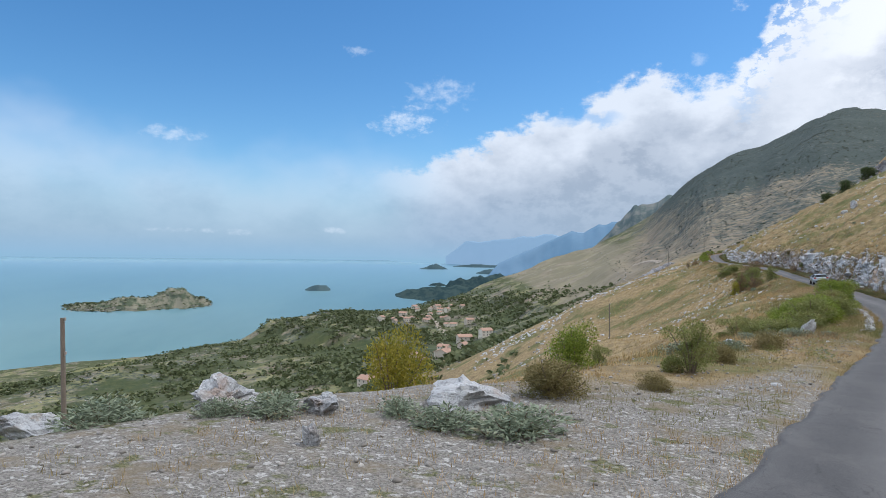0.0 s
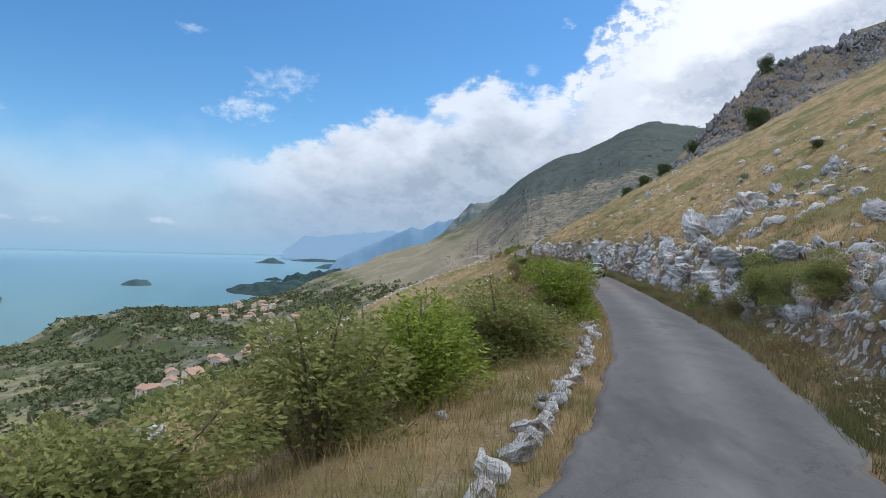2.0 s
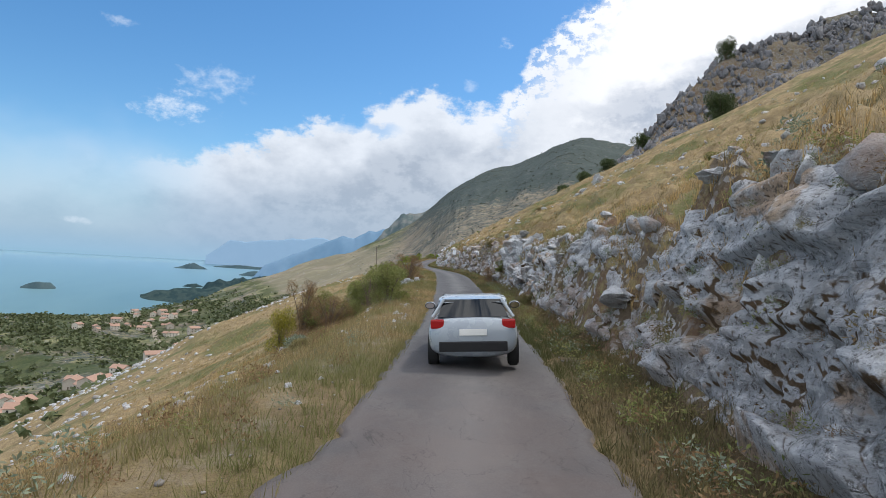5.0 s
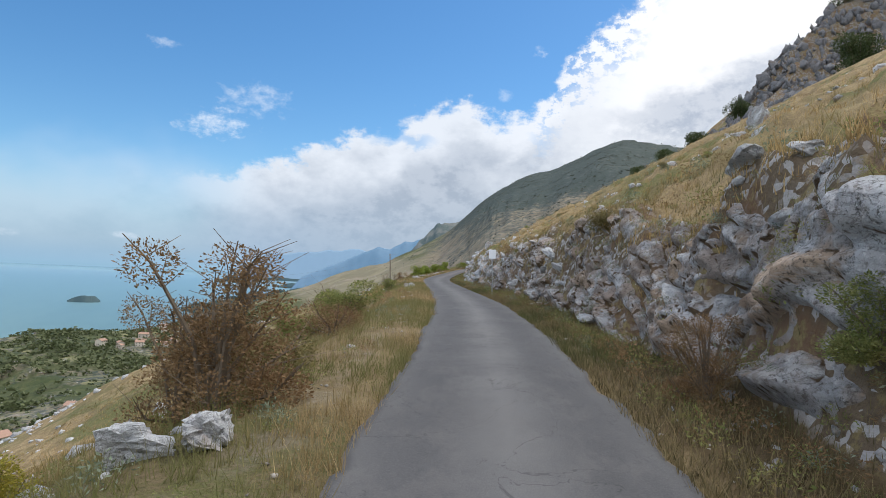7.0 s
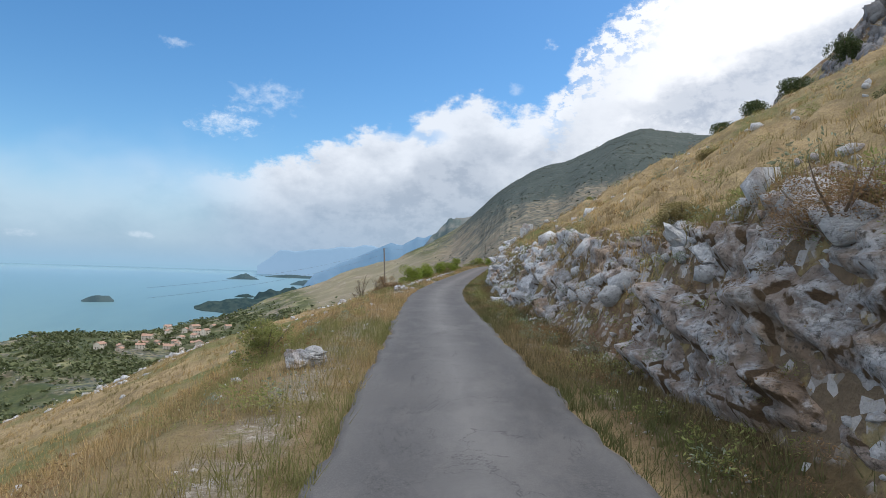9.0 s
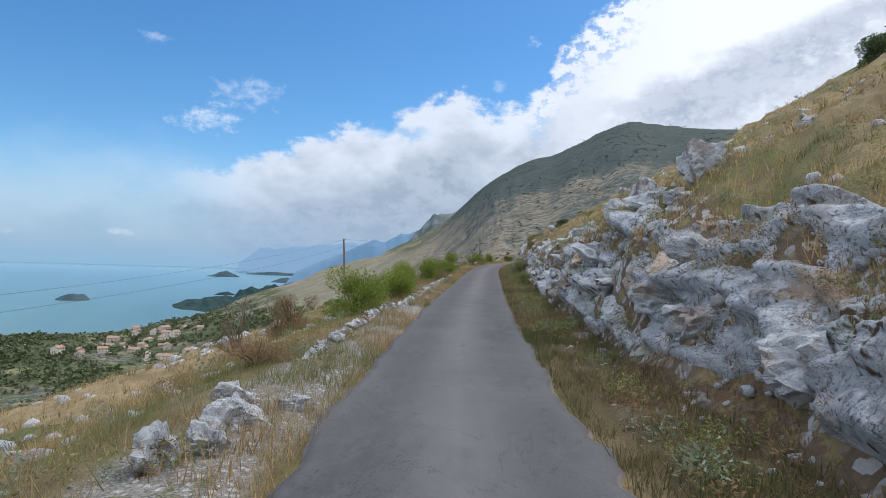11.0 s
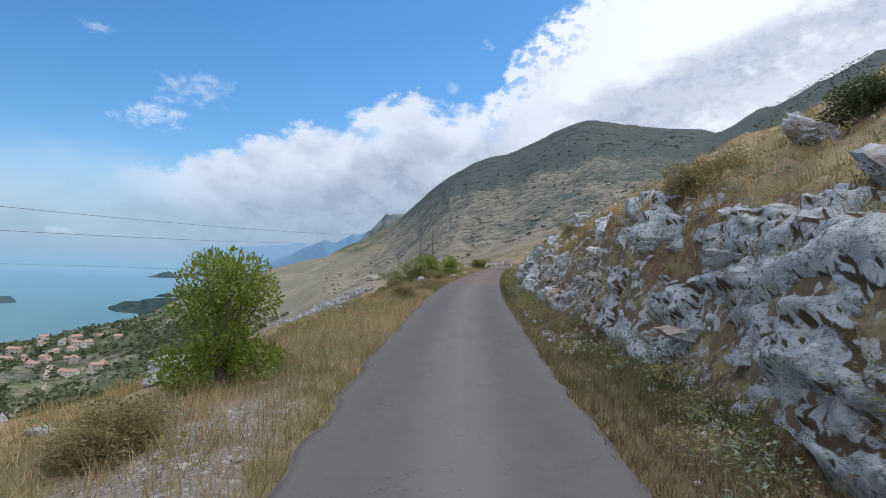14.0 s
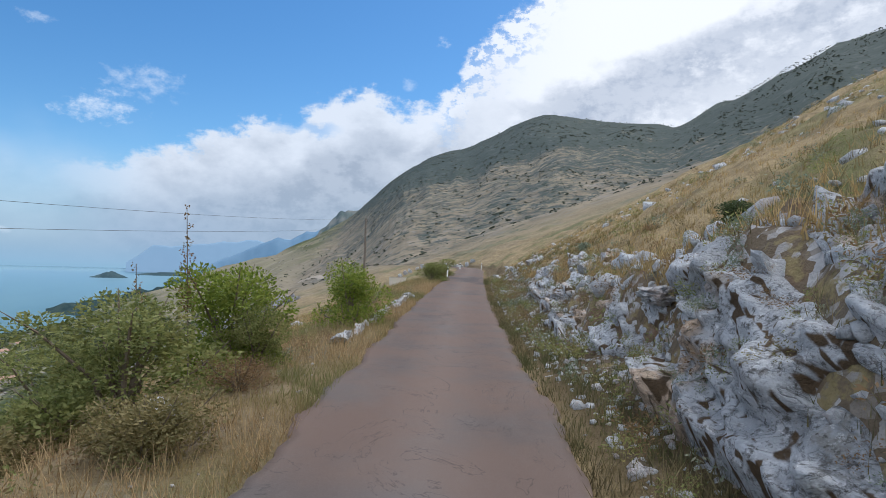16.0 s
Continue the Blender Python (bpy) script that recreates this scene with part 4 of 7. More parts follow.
# ------------------------------------------------------------------ rocks
def rock_mesh(name, seed, sub=3, flat=0.7, cuts=9, rough=0.10):
    """An angular, fissured limestone block about one metre across."""
    r = np.random.default_rng(seed)
    bm = bmesh.new()
    bmesh.ops.create_icosphere(bm, subdivisions=sub, radius=0.62)
    v = np.array([p.co[:] for p in bm.verts])
    v = v * np.array([1.0, 0.85 + 0.3 * r.random(), flat + 0.3 * r.random()])
    o = r.random(3) * 40
    for _ in range(cuts):
        n = r.normal(size=3)
        n /= np.linalg.norm(n)
        lim = 0.17 + 0.22 * r.random()
        sd = v @ n + 0.06 * fbm(v[:, 0] * 4 + o[0], v[:, 1] * 4 + v[:, 2] * 3, 2, seed)
        v = v - np.outer(np.maximum(sd - lim, 0) * 0.94, n)
    nn = v / (np.linalg.norm(v, axis=1)[:, None] + 1e-6)
    d1 = fbm(v[:, 0] * 2.6 + o[0] + v[:, 2] * 1.7, v[:, 1] * 2.6 + o[1] - v[:, 2] * 1.3, 4, seed)
    d2 = fbm(v[:, 0] * 7.5 + o[0] - v[:, 2] * 3.7, v[:, 1] * 7.5 + o[1] + v[:, 2] * 5.3, 3, seed + 7)
    crack = np.abs(fbm(v[:, 0] * 3.0 + o[1] + v[:, 2] * 1.2, v[:, 1] * 2.6 + v[:, 2] * 4.0 + o[2], 3, seed + 3))
    crack2 = np.abs(fbm(v[:, 0] * 5.0 - v[:, 1] * 3.0 + o[2], v[:, 2] * 5.0 + o[0], 2, seed + 5))
    cut = np.clip(0.12 - crack, 0, 1) * 1.5 + np.clip(0.10 - crack2, 0, 1) * 1.2
    bed = v[:, 2] * 9.0 + v[:, 0] * 2.5 * (r.random() - 0.5) + 1.2 * d1
    shelf = np.abs(bed - np.round(bed)) * 2
    v = v + nn * (d1 * rough * 1.5 + d2 * rough * 0.9 - cut * rough * 2.6 - rough * 0.55 * sstep(0.55, 0.95, shelf))[:, None]
    for p, c in zip(bm.verts, v):
        p.co = c
    me = bpy.data.meshes.new(name)
    bm.to_mesh(me)
    bm.free()
    me.materials.append(ROCK)
    return me


ROCKS = [rock_mesh("boulder", 100 + i, 4, 0.55 + 0.1 * (i % 4), 11 + i % 4, 0.09 + 0.03 * (i % 3)) for i in range(8)]
SMALL = [rock_mesh("stone", 200 + i, 3, 0.6, 11, 0.10) for i in range(6)]
FRAGS = [rock_mesh("fragment", 300 + i, 2, 0.5, 15, 0.15) for i in range(6)]
CHIPS = [rock_mesh("chip", 400 + i, 1, 0.5, 8, 0.04) for i in range(6)]


def boulder(x, y, w, h, label, turn=0.0, kind=0, sink=0.3, lean=0.0):
    ob = new("boulder", ROCKS[kind % len(ROCKS)])
    s = (w * 0.95, w * 0.85, h * 1.25)
    ob.matrix_world = pose(x, y, gz(x, y) + h * (0.42 - sink), lean, 0, turn) @ Matrix.Diagonal((*s, 1))
    return tagged(ob, label, "boulder", "boulders beside the road")


GREY = "weathered pale grey limestone boulder in dry grass"
for i, (x, y, w, h) in enumerate([(-3.4, 10.0, 1.6, 0.7), (-8.8, 6.3, 1.5, 0.7), (-7.3, 8.2, 1.5, 0.6), (-5.3, 8.2, 1.1, 0.55), (-4.4, 6.5, 0.3, 0.35), (5.0, 32.0, 0.8, 0.85), (-2.3, 48.3, 1.0, 1.0), (-10.0, 4.6, 1.6, 0.7), (0.6, 24.5, 0.5, 0.4), (1.4, 23.4, 0.45, 0.5)]):
    boulder(x, y, w, h, GREY, 40 * i, i, 0.25)
for i, (x, y, w, h) in enumerate([(12.0, 130.4, 1.0, 0.75), (12.7, 130.6, 0.8, 0.45), (11.4, 131.4, 0.7, 0.5), (9.6, 170.0, 0.9, 0.7), (6.2, 198.9, 0.75, 0.8), (6.5, 200.2, 0.8, 0.6), (6.0, 201.3, 0.6, 0.5), (6.6, 199.2, 0.45, 0.4), (6.9, 201.0, 0.5, 0.35), (8.2, 293.0, 0.8, 0.45), (7.6, 290.2, 0.8, 0.5), (1.9, 265.7, 1.6, 1.0), (3.3, 262.0, 1.0, 0.7)]):
    boulder(x, y, w, h, GREY, 70 * i, i + 3, 0.25)
CRAGGY = "fissured blue-grey limestone outcrop on the grassy slope"
for i, (x, y, w, h) in enumerate([(17.6, 61.0, 1.8, 1.3), (17.9, 53.2, 1.6, 1.2), (20.8, 73.5, 3.2, 2.6), (21.4, 69.8, 3.0, 2.6), (23.0, 71.5, 3.4, 2.8), (19.8, 79.0, 2.6, 1.8), (18.6, 77.0, 1.8, 1.2), (22.6, 76.0, 2.6, 2.2), (24.8, 74.0, 2.4, 1.8), (20.6, 64.5, 1.4, 1.0), (30.2, 76.0, 2.0, 1.4), (28.5, 82.0, 1.8, 1.2), (18.3, 46.5, 1.5, 1.0), (20.5, 52.6, 1.2, 0.9), (25.0, 63.0, 1.4, 0.9), (33.0, 95.0, 2.4, 1.6), (20.5, 104.0, 1.6, 1.0)]):
    boulder(x, y, w, h, CRAGGY, 53 * i, i, 0.28, 8 * (i % 3))
for i, (x, y, w, h) in enumerate([(20.3, 127.2, 2.3, 1.7), (21.9, 126.0, 1.2, 1.3), (23.0, 124.0, 1.4, 1.0), (37.5, 177.6, 3.0, 2.4), (35.5, 176.0, 2.0, 1.6), (17.9, 154.3, 1.5, 0.8), (19.3, 157.5, 1.2, 0.8), (24.0, 140.0, 1.8, 1.3), (26.0, 150.0, 1.7, 1.2), (14.3, 209.5, 1.5, 1.1), (15.2, 210.5, 1.4, 1.3), (13.4, 205.5, 1.2, 0.8), (14.5, 218.5, 1.6, 1.6), (15.2, 217.0, 1.7, 1.8)]):
    boulder(x, y, w, h, CRAGGY, 31 * i, i + 2, 0.25, 8 * (i % 3))
for i, (x, y, w, h) in enumerate([(16.8, 263.4, 1.4, 0.8), (26.8, 302.0, 3.0, 2.0), (18.6, 292.2, 1.7, 1.3), (19.6, 291.0, 2.2, 1.5), (16.6, 286.2, 1.5, 1.0), (14.6, 285.0, 1.2, 0.6), (16.6, 291.0, 1.8, 0.8), (17.6, 289.0, 2.2, 1.2), (30.0, 272.0, 1.6, 1.1), (24.0, 262.0, 1.4, 1.0), (14.6, 271.2, 2.2, 1.8), (15.4, 272.8, 2.0, 1.6), (22.0, 247.0, 1.6, 1.1), (24.5, 300.0, 2.0, 1.3)]):
    boulder(x, y, w, h, CRAGGY, 31 * i, i + 5, 0.25, 8 * (i % 3))


def ledge(x, y, z, w, l, h, turn=0.0, kind=0, tilt=0.0, label="grey limestone ledge standing out of the road cut"):
    """A rock bedded in the face of the cut, w across, l along the road, h high; z is its middle above the road."""
    ob = new("boulder", ROCKS[kind % len(ROCKS)])
    ob.matrix_world = pose(x + 0.25, y, float(road_z(y)) + z, 0, tilt, turn) @ Matrix.Diagonal((w * 0.85, l * 0.85, h * 1.3, 1))
    return tagged(ob, label, "boulder", "ledges of the road cut")


CRACKED = "massive cracked blue-grey limestone crag above the road"
ledge(20.6, 128.4, 2.9, 3.4, 3.6, 2.6, 20, 0, 0, CRACKED)
ledge(20.6, 125.6, 3.1, 2.6, 2.8, 2.2, 75, 3, 8, CRACKED)
ledge(20.9, 123.6, 3.2, 1.9, 1.6, 1.4, 130, 5, 0)
ledge(13.9, 266.6, 2.3, 1.8, 2.6, 1.5, 10, 2, 0, CRACKED)
ledge(13.8, 269.0, 1.9, 1.6, 2.0, 1.2, 60, 6, 6, CRACKED)
for i, a in enumerate([(19.9, 121.2, 1.5, 1.8, 2.4, 0.9), (19.6, 119.2, 1.2, 1.6, 2.2, 0.8), (19.8, 117.4, 1.7, 1.6, 1.8, 0.9), (19.4, 123.6, 1.6, 1.2, 1.6, 0.6), (20.2, 120.2, 2.4, 1.3, 1.5, 0.7), (20.6, 118.6, 2.9, 1.3, 1.6, 0.8),
                       (13.2, 256.3, 1.15, 1.5, 2.2, 0.5), (13.3, 254.0, 1.3, 1.5, 2.0, 0.6), (13.4, 258.8, 1.3, 1.2, 1.4, 0.6), (13.5, 263.0, 2.2, 1.4, 1.8, 0.9), (13.9, 266.0, 2.1, 1.4, 2.2, 0.9), (13.6, 260.6, 0.9, 0.9, 1.2, 0.6), (14.2, 269.5, 2.1, 1.4, 2.0, 0.9), (13.3, 262.0, 1.1, 1.0, 1.6, 0.7), (12.9, 255.4, 0.2, 1.0, 1.3, 0.6),
                       (15.1, 291.2, 0.5, 1.5, 1.9, 1.1), (15.2, 289.6, 1.3, 1.4, 1.6, 0.8), (15.6, 294.0, 1.5, 1.3, 1.7, 0.35), (16.3, 293.0, 1.9, 1.2, 1.3, 0.4), (15.5, 296.6, 1.4, 1.1, 1.5, 0.4), (14.8, 287.0, 0.9, 1.4, 1.8, 0.9), (16.0, 298.8, 1.4, 1.2, 1.8, 0.4), (15.0, 292.8, 0.3, 0.9, 1.2, 0.6),
                       (12.6, 206.0, 1.2, 1.4, 1.9, 0.9), (12.9, 203.6, 0.9, 1.4, 1.7, 0.9), (12.3, 209.0, 1.5, 1.3, 1.6, 0.8), (12.6, 212.6, 1.8, 1.2, 1.6, 1.0), (12.8, 200.6, 0.8, 1.4, 2.0, 0.9),
                       (17.6, 62.5, 2.5, 1.8, 2.4, 1.2), (17.3, 66.0, 1.6, 1.5, 2.2, 0.9), (18.2, 69.5, 2.0, 1.6, 2.2, 1.1), (19.0, 75.0, 2.0, 1.6, 2.4, 1.1), (17.0, 57.2, 2.3, 1.5, 1.8, 1.0)]):
    ledge(*a, 25 * (i % 5) - 40, i + 1, (-18, 6, -8, 12, 0)[i % 5])


def scatter_mesh(name, protos, pts, scales, mat, label, category, tilt=0.5, squash=None):
    """Many copies of small meshes joined into one mesh."""
    vs, fs, base = [], [], 0
    data = []
    for me in protos:
        v = np.empty(len(me.vertices) * 3, np.float32)
        me.vertices.foreach_get("co", v)
        f = np.empty(len(me.loops), np.int32)
        me.loops.foreach_get("vertex_index", f)
        data.append((v.reshape(-1, 3), f.reshape(len(me.polygons), -1)))
    n = len(pts)
    for i in range(n):
        v, f = data[i % len(data)]
        a, b, c = rng.uniform(0, 6.283), rng.uniform(-tilt, tilt), rng.uniform(-tilt, tilt)
        R = np.array(Euler((b, c, a)).to_matrix())
        s = scales[i] * np.array([1, rng.uniform(0.7, 1.2), rng.uniform(0.6, 1.1) if squash is None else squash])
        vs.append((v * s) @ R.T + pts[i])
        fs.append(f + base)
        base += len(v)
    me = mesh_np(name, np.concatenate(vs), np.concatenate(fs), mat)
    return tagged(new(name, me), label, category, kind="stuff")


def stand(x, y, s, sink):
    """Points on the ground, sunk by a share of their size."""
    return np.stack([x, y, height(x, y) - sink * s], 1), s


def rock_scatter():
    # blocks standing in the face of the road cut
    n = 1300
    y = rng.uniform(34, 345, n)
    d = np.interp(y, [40, 78, 95, 265, 280, 330], [2.75, 2.85, 3.3, 3.2, 2.75, 2.9]) - 0.1 + rng.random(n) ** 0.8 * 2.5
    wh = wall_height(y)
    keep = rng.random(n) < (0.30 + 0.30 * np.minimum(wh, 3) / 3) * (0.75 + 1.3 * fbm(y / 5.0, d / 2.0, 3, 301))
    y, d = y[keep], d[keep]
    s = rng.choice([0.25, 0.4, 0.55, 0.8, 1.15], len(y), p=[0.34, 0.3, 0.2, 0.11, 0.05]) * rng.uniform(0.8, 1.25, len(y))
    x = road_x(y) + np.maximum(d, 2.55 + s * 0.5)
    pts, sc = stand(x, y, s, 0.12)
    order = np.argsort(-sc)
    big, rest = order[:150], order[150:]
    cut = scatter_mesh("rock_cut", CHIPS, pts[rest], sc[rest], ROCK, "broken grey and rust limestone face of the road cut", "rock face", 0.7)
    for i in big:
        ob = new("block", SMALL[int(rng.integers(6))])
        ob.parent = cut
        ob.matrix_world = pose(*pts[i], rng.uniform(-20, 20), rng.uniform(-5, 40), rng.uniform(-40, 40)) @ Matrix.Diagonal((sc[i] * 1.2, sc[i] * rng.uniform(1.0, 1.9), sc[i] * rng.uniform(0.5, 0.95), 1))
    n = 6500
    y = rng.uniform(34, 345, n)
    d = np.interp(y, [40, 78, 95, 265, 280, 330], [2.75, 2.85, 3.3, 3.2, 2.75, 2.9]) + rng.normal(0.7, 0.75, n)
    keep = (rng.random(n) < 0.35 + 1.2 * fbm(y / 3.0, d / 1.5, 3, 311)) & (d > 2.2)
    y, d = y[keep], d[keep]
    pts, sc = stand(road_x(y) + d, y, rng.uniform(0.06, 0.26, len(y)), 0.05)
    scatter_mesh("rubble", CHIPS, pts, sc, ROCK, "broken limestone rubble on the face of the cut", "rubble", 0.9)
    # blocks strewn on the slope above, thick in places
    n = 13000
    y, d = rng.uniform(20, 345, n), 4.0 + 46 * rng.random(n) ** 1.8
    more = 0.16 * np.exp(-((y - 285) / 28.0) ** 2) + 0.12 * np.exp(-((y - 75) / 35.0) ** 2)
    keep = fbm(y / 11.0 + d / 7, d / 8.0, 3, 303) + rng.uniform(-0.25, 0.25, n) > 0.14 - more
    y, d = y[keep], d[keep]
    s = rng.choice([0.2, 0.35, 0.55, 0.9], len(y), p=[0.4, 0.35, 0.18, 0.07]) * rng.uniform(0.7, 1.3, len(y)) * (1 + d / 60)
    pts, sc = stand(road_x(y) + d, y, s, 0.08)
    scatter_mesh("slope_stones", CHIPS, pts, sc, ROCK, "grey limestone blocks strewn over the dry slope", "stones", 0.5)
    n = 420
    y, d = 74 + rng.normal(0, 9, n), 9 + rng.normal(0, 3.2, n)
    pts, sc = stand(road_x(y) + np.maximum(d, 4.5), y, rng.uniform(0.4, 1.5, n), 0.15)
    scatter_mesh("outcrop", SMALL[:3], pts[:200], sc[:200], ROCK, "broken grey limestone outcrop on the slope", "outcrop", 0.6)
    # crag on the skyline
    n = 1700
    d = rng.uniform(50, 185, n)
    y = 266 - np.abs(rng.normal(0, 10, n)) + 4 * rng.random(n) + 0.15 * np.minimum(d, 150)
    pts, sc = stand(road_x(y) + d, y, rng.uniform(1.2, 3.0, n) * rng.uniform(0.7, 1.6, n), 0.25)
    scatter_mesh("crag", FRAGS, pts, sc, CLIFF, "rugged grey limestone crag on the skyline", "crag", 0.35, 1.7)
    # slope below the road
    n = 4200
    y, d = rng.uniform(15, 330, n), -(5 + 75 * rng.random(n) ** 1.5)
    keep = fbm(y / 15.0, d / 10.0, 3, 305) + rng.uniform(-0.2, 0.2, n) > 0.10
    y, d = y[keep], d[keep]
    x, s = road_x(y) + d, rng.uniform(0.2, 0.7, len(y)) * (1 - d / 50)
    t, u = rng.random(260), rng.random(240)
    x = np.concatenate([x, 2 - 62 * t + rng.normal(0, 1.5, 260), -12 - 45 * u + rng.normal(0, 1.5, 240)])
    y = np.concatenate([y, 240 - 45 * t + rng.normal(0, 4, 260), 372 - 12 * u + rng.normal(0, 4, 240)])
    s = np.concatenate([s, rng.uniform(0.5, 1.7, 260), rng.uniform(0.5, 1.7, 240)])
    pts, sc = stand(x, y, s, 0.05)
    scatter_mesh("lower_stones", CHIPS, pts, sc, ROCK, "grey limestone blocks on the slope below the road", "stones", 0.5)


rock_scatter()


def rock_ridge():
    """A long bare limestone rib standing out of the meadow below the bend."""
    n = 520
    t = rng.random(n)
    x = np.interp(t, [0, 0.25, 0.5, 0.75, 1], [-11, -20, -27, -32, -38]) + rng.normal(0, 1.1, n)
    y = np.interp(t, [0, 0.25, 0.5, 0.75, 1], [414, 401, 387, 373, 357]) + rng.normal(0, 2.2, n)
    s = rng.uniform(1.4, 3.6, n) * np.interp(t, [0, 0.3, 0.8, 1], [0.7, 1.15, 1.25, 0.8])
    pts, sc = stand(x, y, s, -0.05)
    scatter_mesh("rock_ridge", FRAGS, pts, sc, RIB, "long bare grey limestone rib standing out of the meadow", "outcrop", 0.35, 1.25)


rock_ridge()


def pebble_mesh(seed):
    bm = bmesh.new()
    bmesh.ops.create_icosphere(bm, subdivisions=1, radius=0.5)
    r = np.random.default_rng(seed)
    for v in bm.verts:
        v.co = v.co * (0.5 + 0.8 * r.random())
        v.co.z *= 0.65
    me = bpy.data.meshes.new("pebble")
    bm.to_mesh(me)
    bm.free()
    return me


PEB = [pebble_mesh(i) for i in range(5)]
PALE = Mat("pale_stone", 0.9, 0.2)
PALE.color(PALE.mix(PALE.island(), (0.18, 0.165, 0.15), (0.40, 0.38, 0.355)))
PALE = PALE.m


def pebbles():
    n = 9000
    k = rng.random(n)
    y = np.where(k < 0.4, rng.uniform(-3, 31, n), rng.uniform(0, 330, n))
    d = np.where(k < 0.4, -rng.uniform(1.9, np.where(y < 20, 9.0, 5.5), n), np.where(k < 0.66, -(1.8 + np.abs(rng.normal(0, 0.7, n))), 1.85 + np.abs(rng.normal(0, 0.35, n))))
    s = 0.02 + 0.09 * rng.random(n) ** 4
    pts, sc = stand(road_x(y) + d, y, s, -0.12)
    scatter_mesh("gravel", PEB, pts, sc, PALE, "loose pale gravel along the road edge", "gravel", 0.4)


def verge_stones():
    """Half-buried stones in the dry grass of the lower verge."""
    r = np.random.default_rng(77)
    n = 620
    y = np.where(r.random(n) < 0.75, r.uniform(96, 190, n), r.uniform(14, 96, n))
    d = -(2.3 + 5.5 * r.random(n) ** 1.2)
    keep = fbm(y / 4.0, d / 2.0, 3, 71) + r.uniform(-0.15, 0.15, n) > -0.05
    y, d = y[keep], d[keep]
    pts, sc = stand(road_x(y) + d, y, 0.06 + 0.30 * r.random(len(y)) ** 2.5, 0.02)
    scatter_mesh("verge_stones", CHIPS, pts, sc, ROCK, "small grey limestone stones in the dry verge grass", "stones", 0.6)


pebbles()
verge_stones()


def kerb_stones(y0, y1, d0, step, group):
    """Low edging of rough stones, each lying by itself."""
    y = y0
    while y < y1:
        x = float(road_x(y)) + d0 + rng.uniform(-0.12, 0.12)
        w = step * rng.uniform(0.75, 1.15)
        ob = new("edging_stone", SMALL[int(rng.integers(6))])
        ob.matrix_world = pose(x, y, max(gz(x, y), float(road_z(y)) - 0.1) + 0.07, 0, 0, rng.uniform(-25, 25) + 90) @ Matrix.Diagonal((w, 0.42 * rng.uniform(0.8, 1.2), 0.36 * rng.uniform(0.8, 1.3), 1))
        tagged(ob, "rough pale limestone edging stone at the road", "stone", group)
        y += step * rng.uniform(0.8, 1.2)


kerb_stones(35, 52, -2.15, 0.55, "edging stones by the hedge")
kerb_stones(205, 216.5, -2.9, 0.72, "edging stones above the drop")
kerb_stones(216.5, 243, -2.5, 0.62, "edging stones above the drop")
kerb_stones(300, 316, -2.3, 0.8, "edging stones at the bend")

# ------------------------------------------------------------------ plants
GREEN = mat_leaf("green_leaf", (0.10, 0.15, 0.02), (0.26, 0.31, 0.05), (0.28, 0.25, 0.07), 0.4)
OLIVE = mat_leaf("olive_leaf", (0.12, 0.15, 0.045), (0.28, 0.285, 0.10), (0.32, 0.25, 0.10), 0.42)
YELLOW = mat_leaf("yellowing_leaf", (0.17, 0.18, 0.025), (0.36, 0.30, 0.045), (0.36, 0.24, 0.04), 0.4)
RUSTY = mat_leaf("rusty_leaf", (0.14, 0.085, 0.042), (0.29, 0.185, 0.095), (0.15, 0.14, 0.05), 0.35)
SAGE = mat_leaf("sage_leaf", (0.13, 0.165, 0.11), (0.25, 0.29, 0.205), (0.27, 0.24, 0.15), 0.2)
DARKLEAF = mat_leaf("dark_leaf", (0.035, 0.055, 0.02), (0.085, 0.11, 0.04), (0.07, 0.08, 0.035))
TWIG = mat_plain("twig_bark", (0.10, 0.075, 0.055), (0.20, 0.16, 0.12), 20, 0.9)


def leaf_cloud(r, lobes, n, size, slim=0.45, droop=0.0):
    """Leaf blades over the lobes (x, y, z, radius), thick at their skins, with gaps."""
    w = np.array([l[3] ** 2 for l in lobes])
    k = r.choice(len(lobes), n, p=w / w.sum())
    L = np.array(lobes)[k]
    u = r.normal(size=(n, 3))
    u /= np.linalg.norm(u, axis=1)[:, None]
    rad = L[:, 3] * (0.35 + 0.7 * r.random(n) ** 0.55)
    c = L[:, :3] + u * rad[:, None]
    c[:, 2] = np.maximum(c[:, 2], 0.02)
    t = u + r.normal(size=(n, 3)) * 0.8 + np.array([0, 0, 0.35 - droop])
    t /= np.linalg.norm(t, axis=1)[:, None]
    s = np.cross(t, r.normal(size=(n, 3)))
    s /= np.linalg.norm(s, axis=1)[:, None] + 1e-6
    ln = size * (0.6 + 0.8 * r.random(n))[:, None]
    v = np.stack([c - s * ln * slim * 0.15, c + t * ln * 0.55 + s * ln * slim * 0.5, c + t * ln, c + t * ln * 0.55 - s * ln * slim * 0.5], 1).reshape(-1, 3)
    return v, np.arange(n * 4).reshape(n, 4)


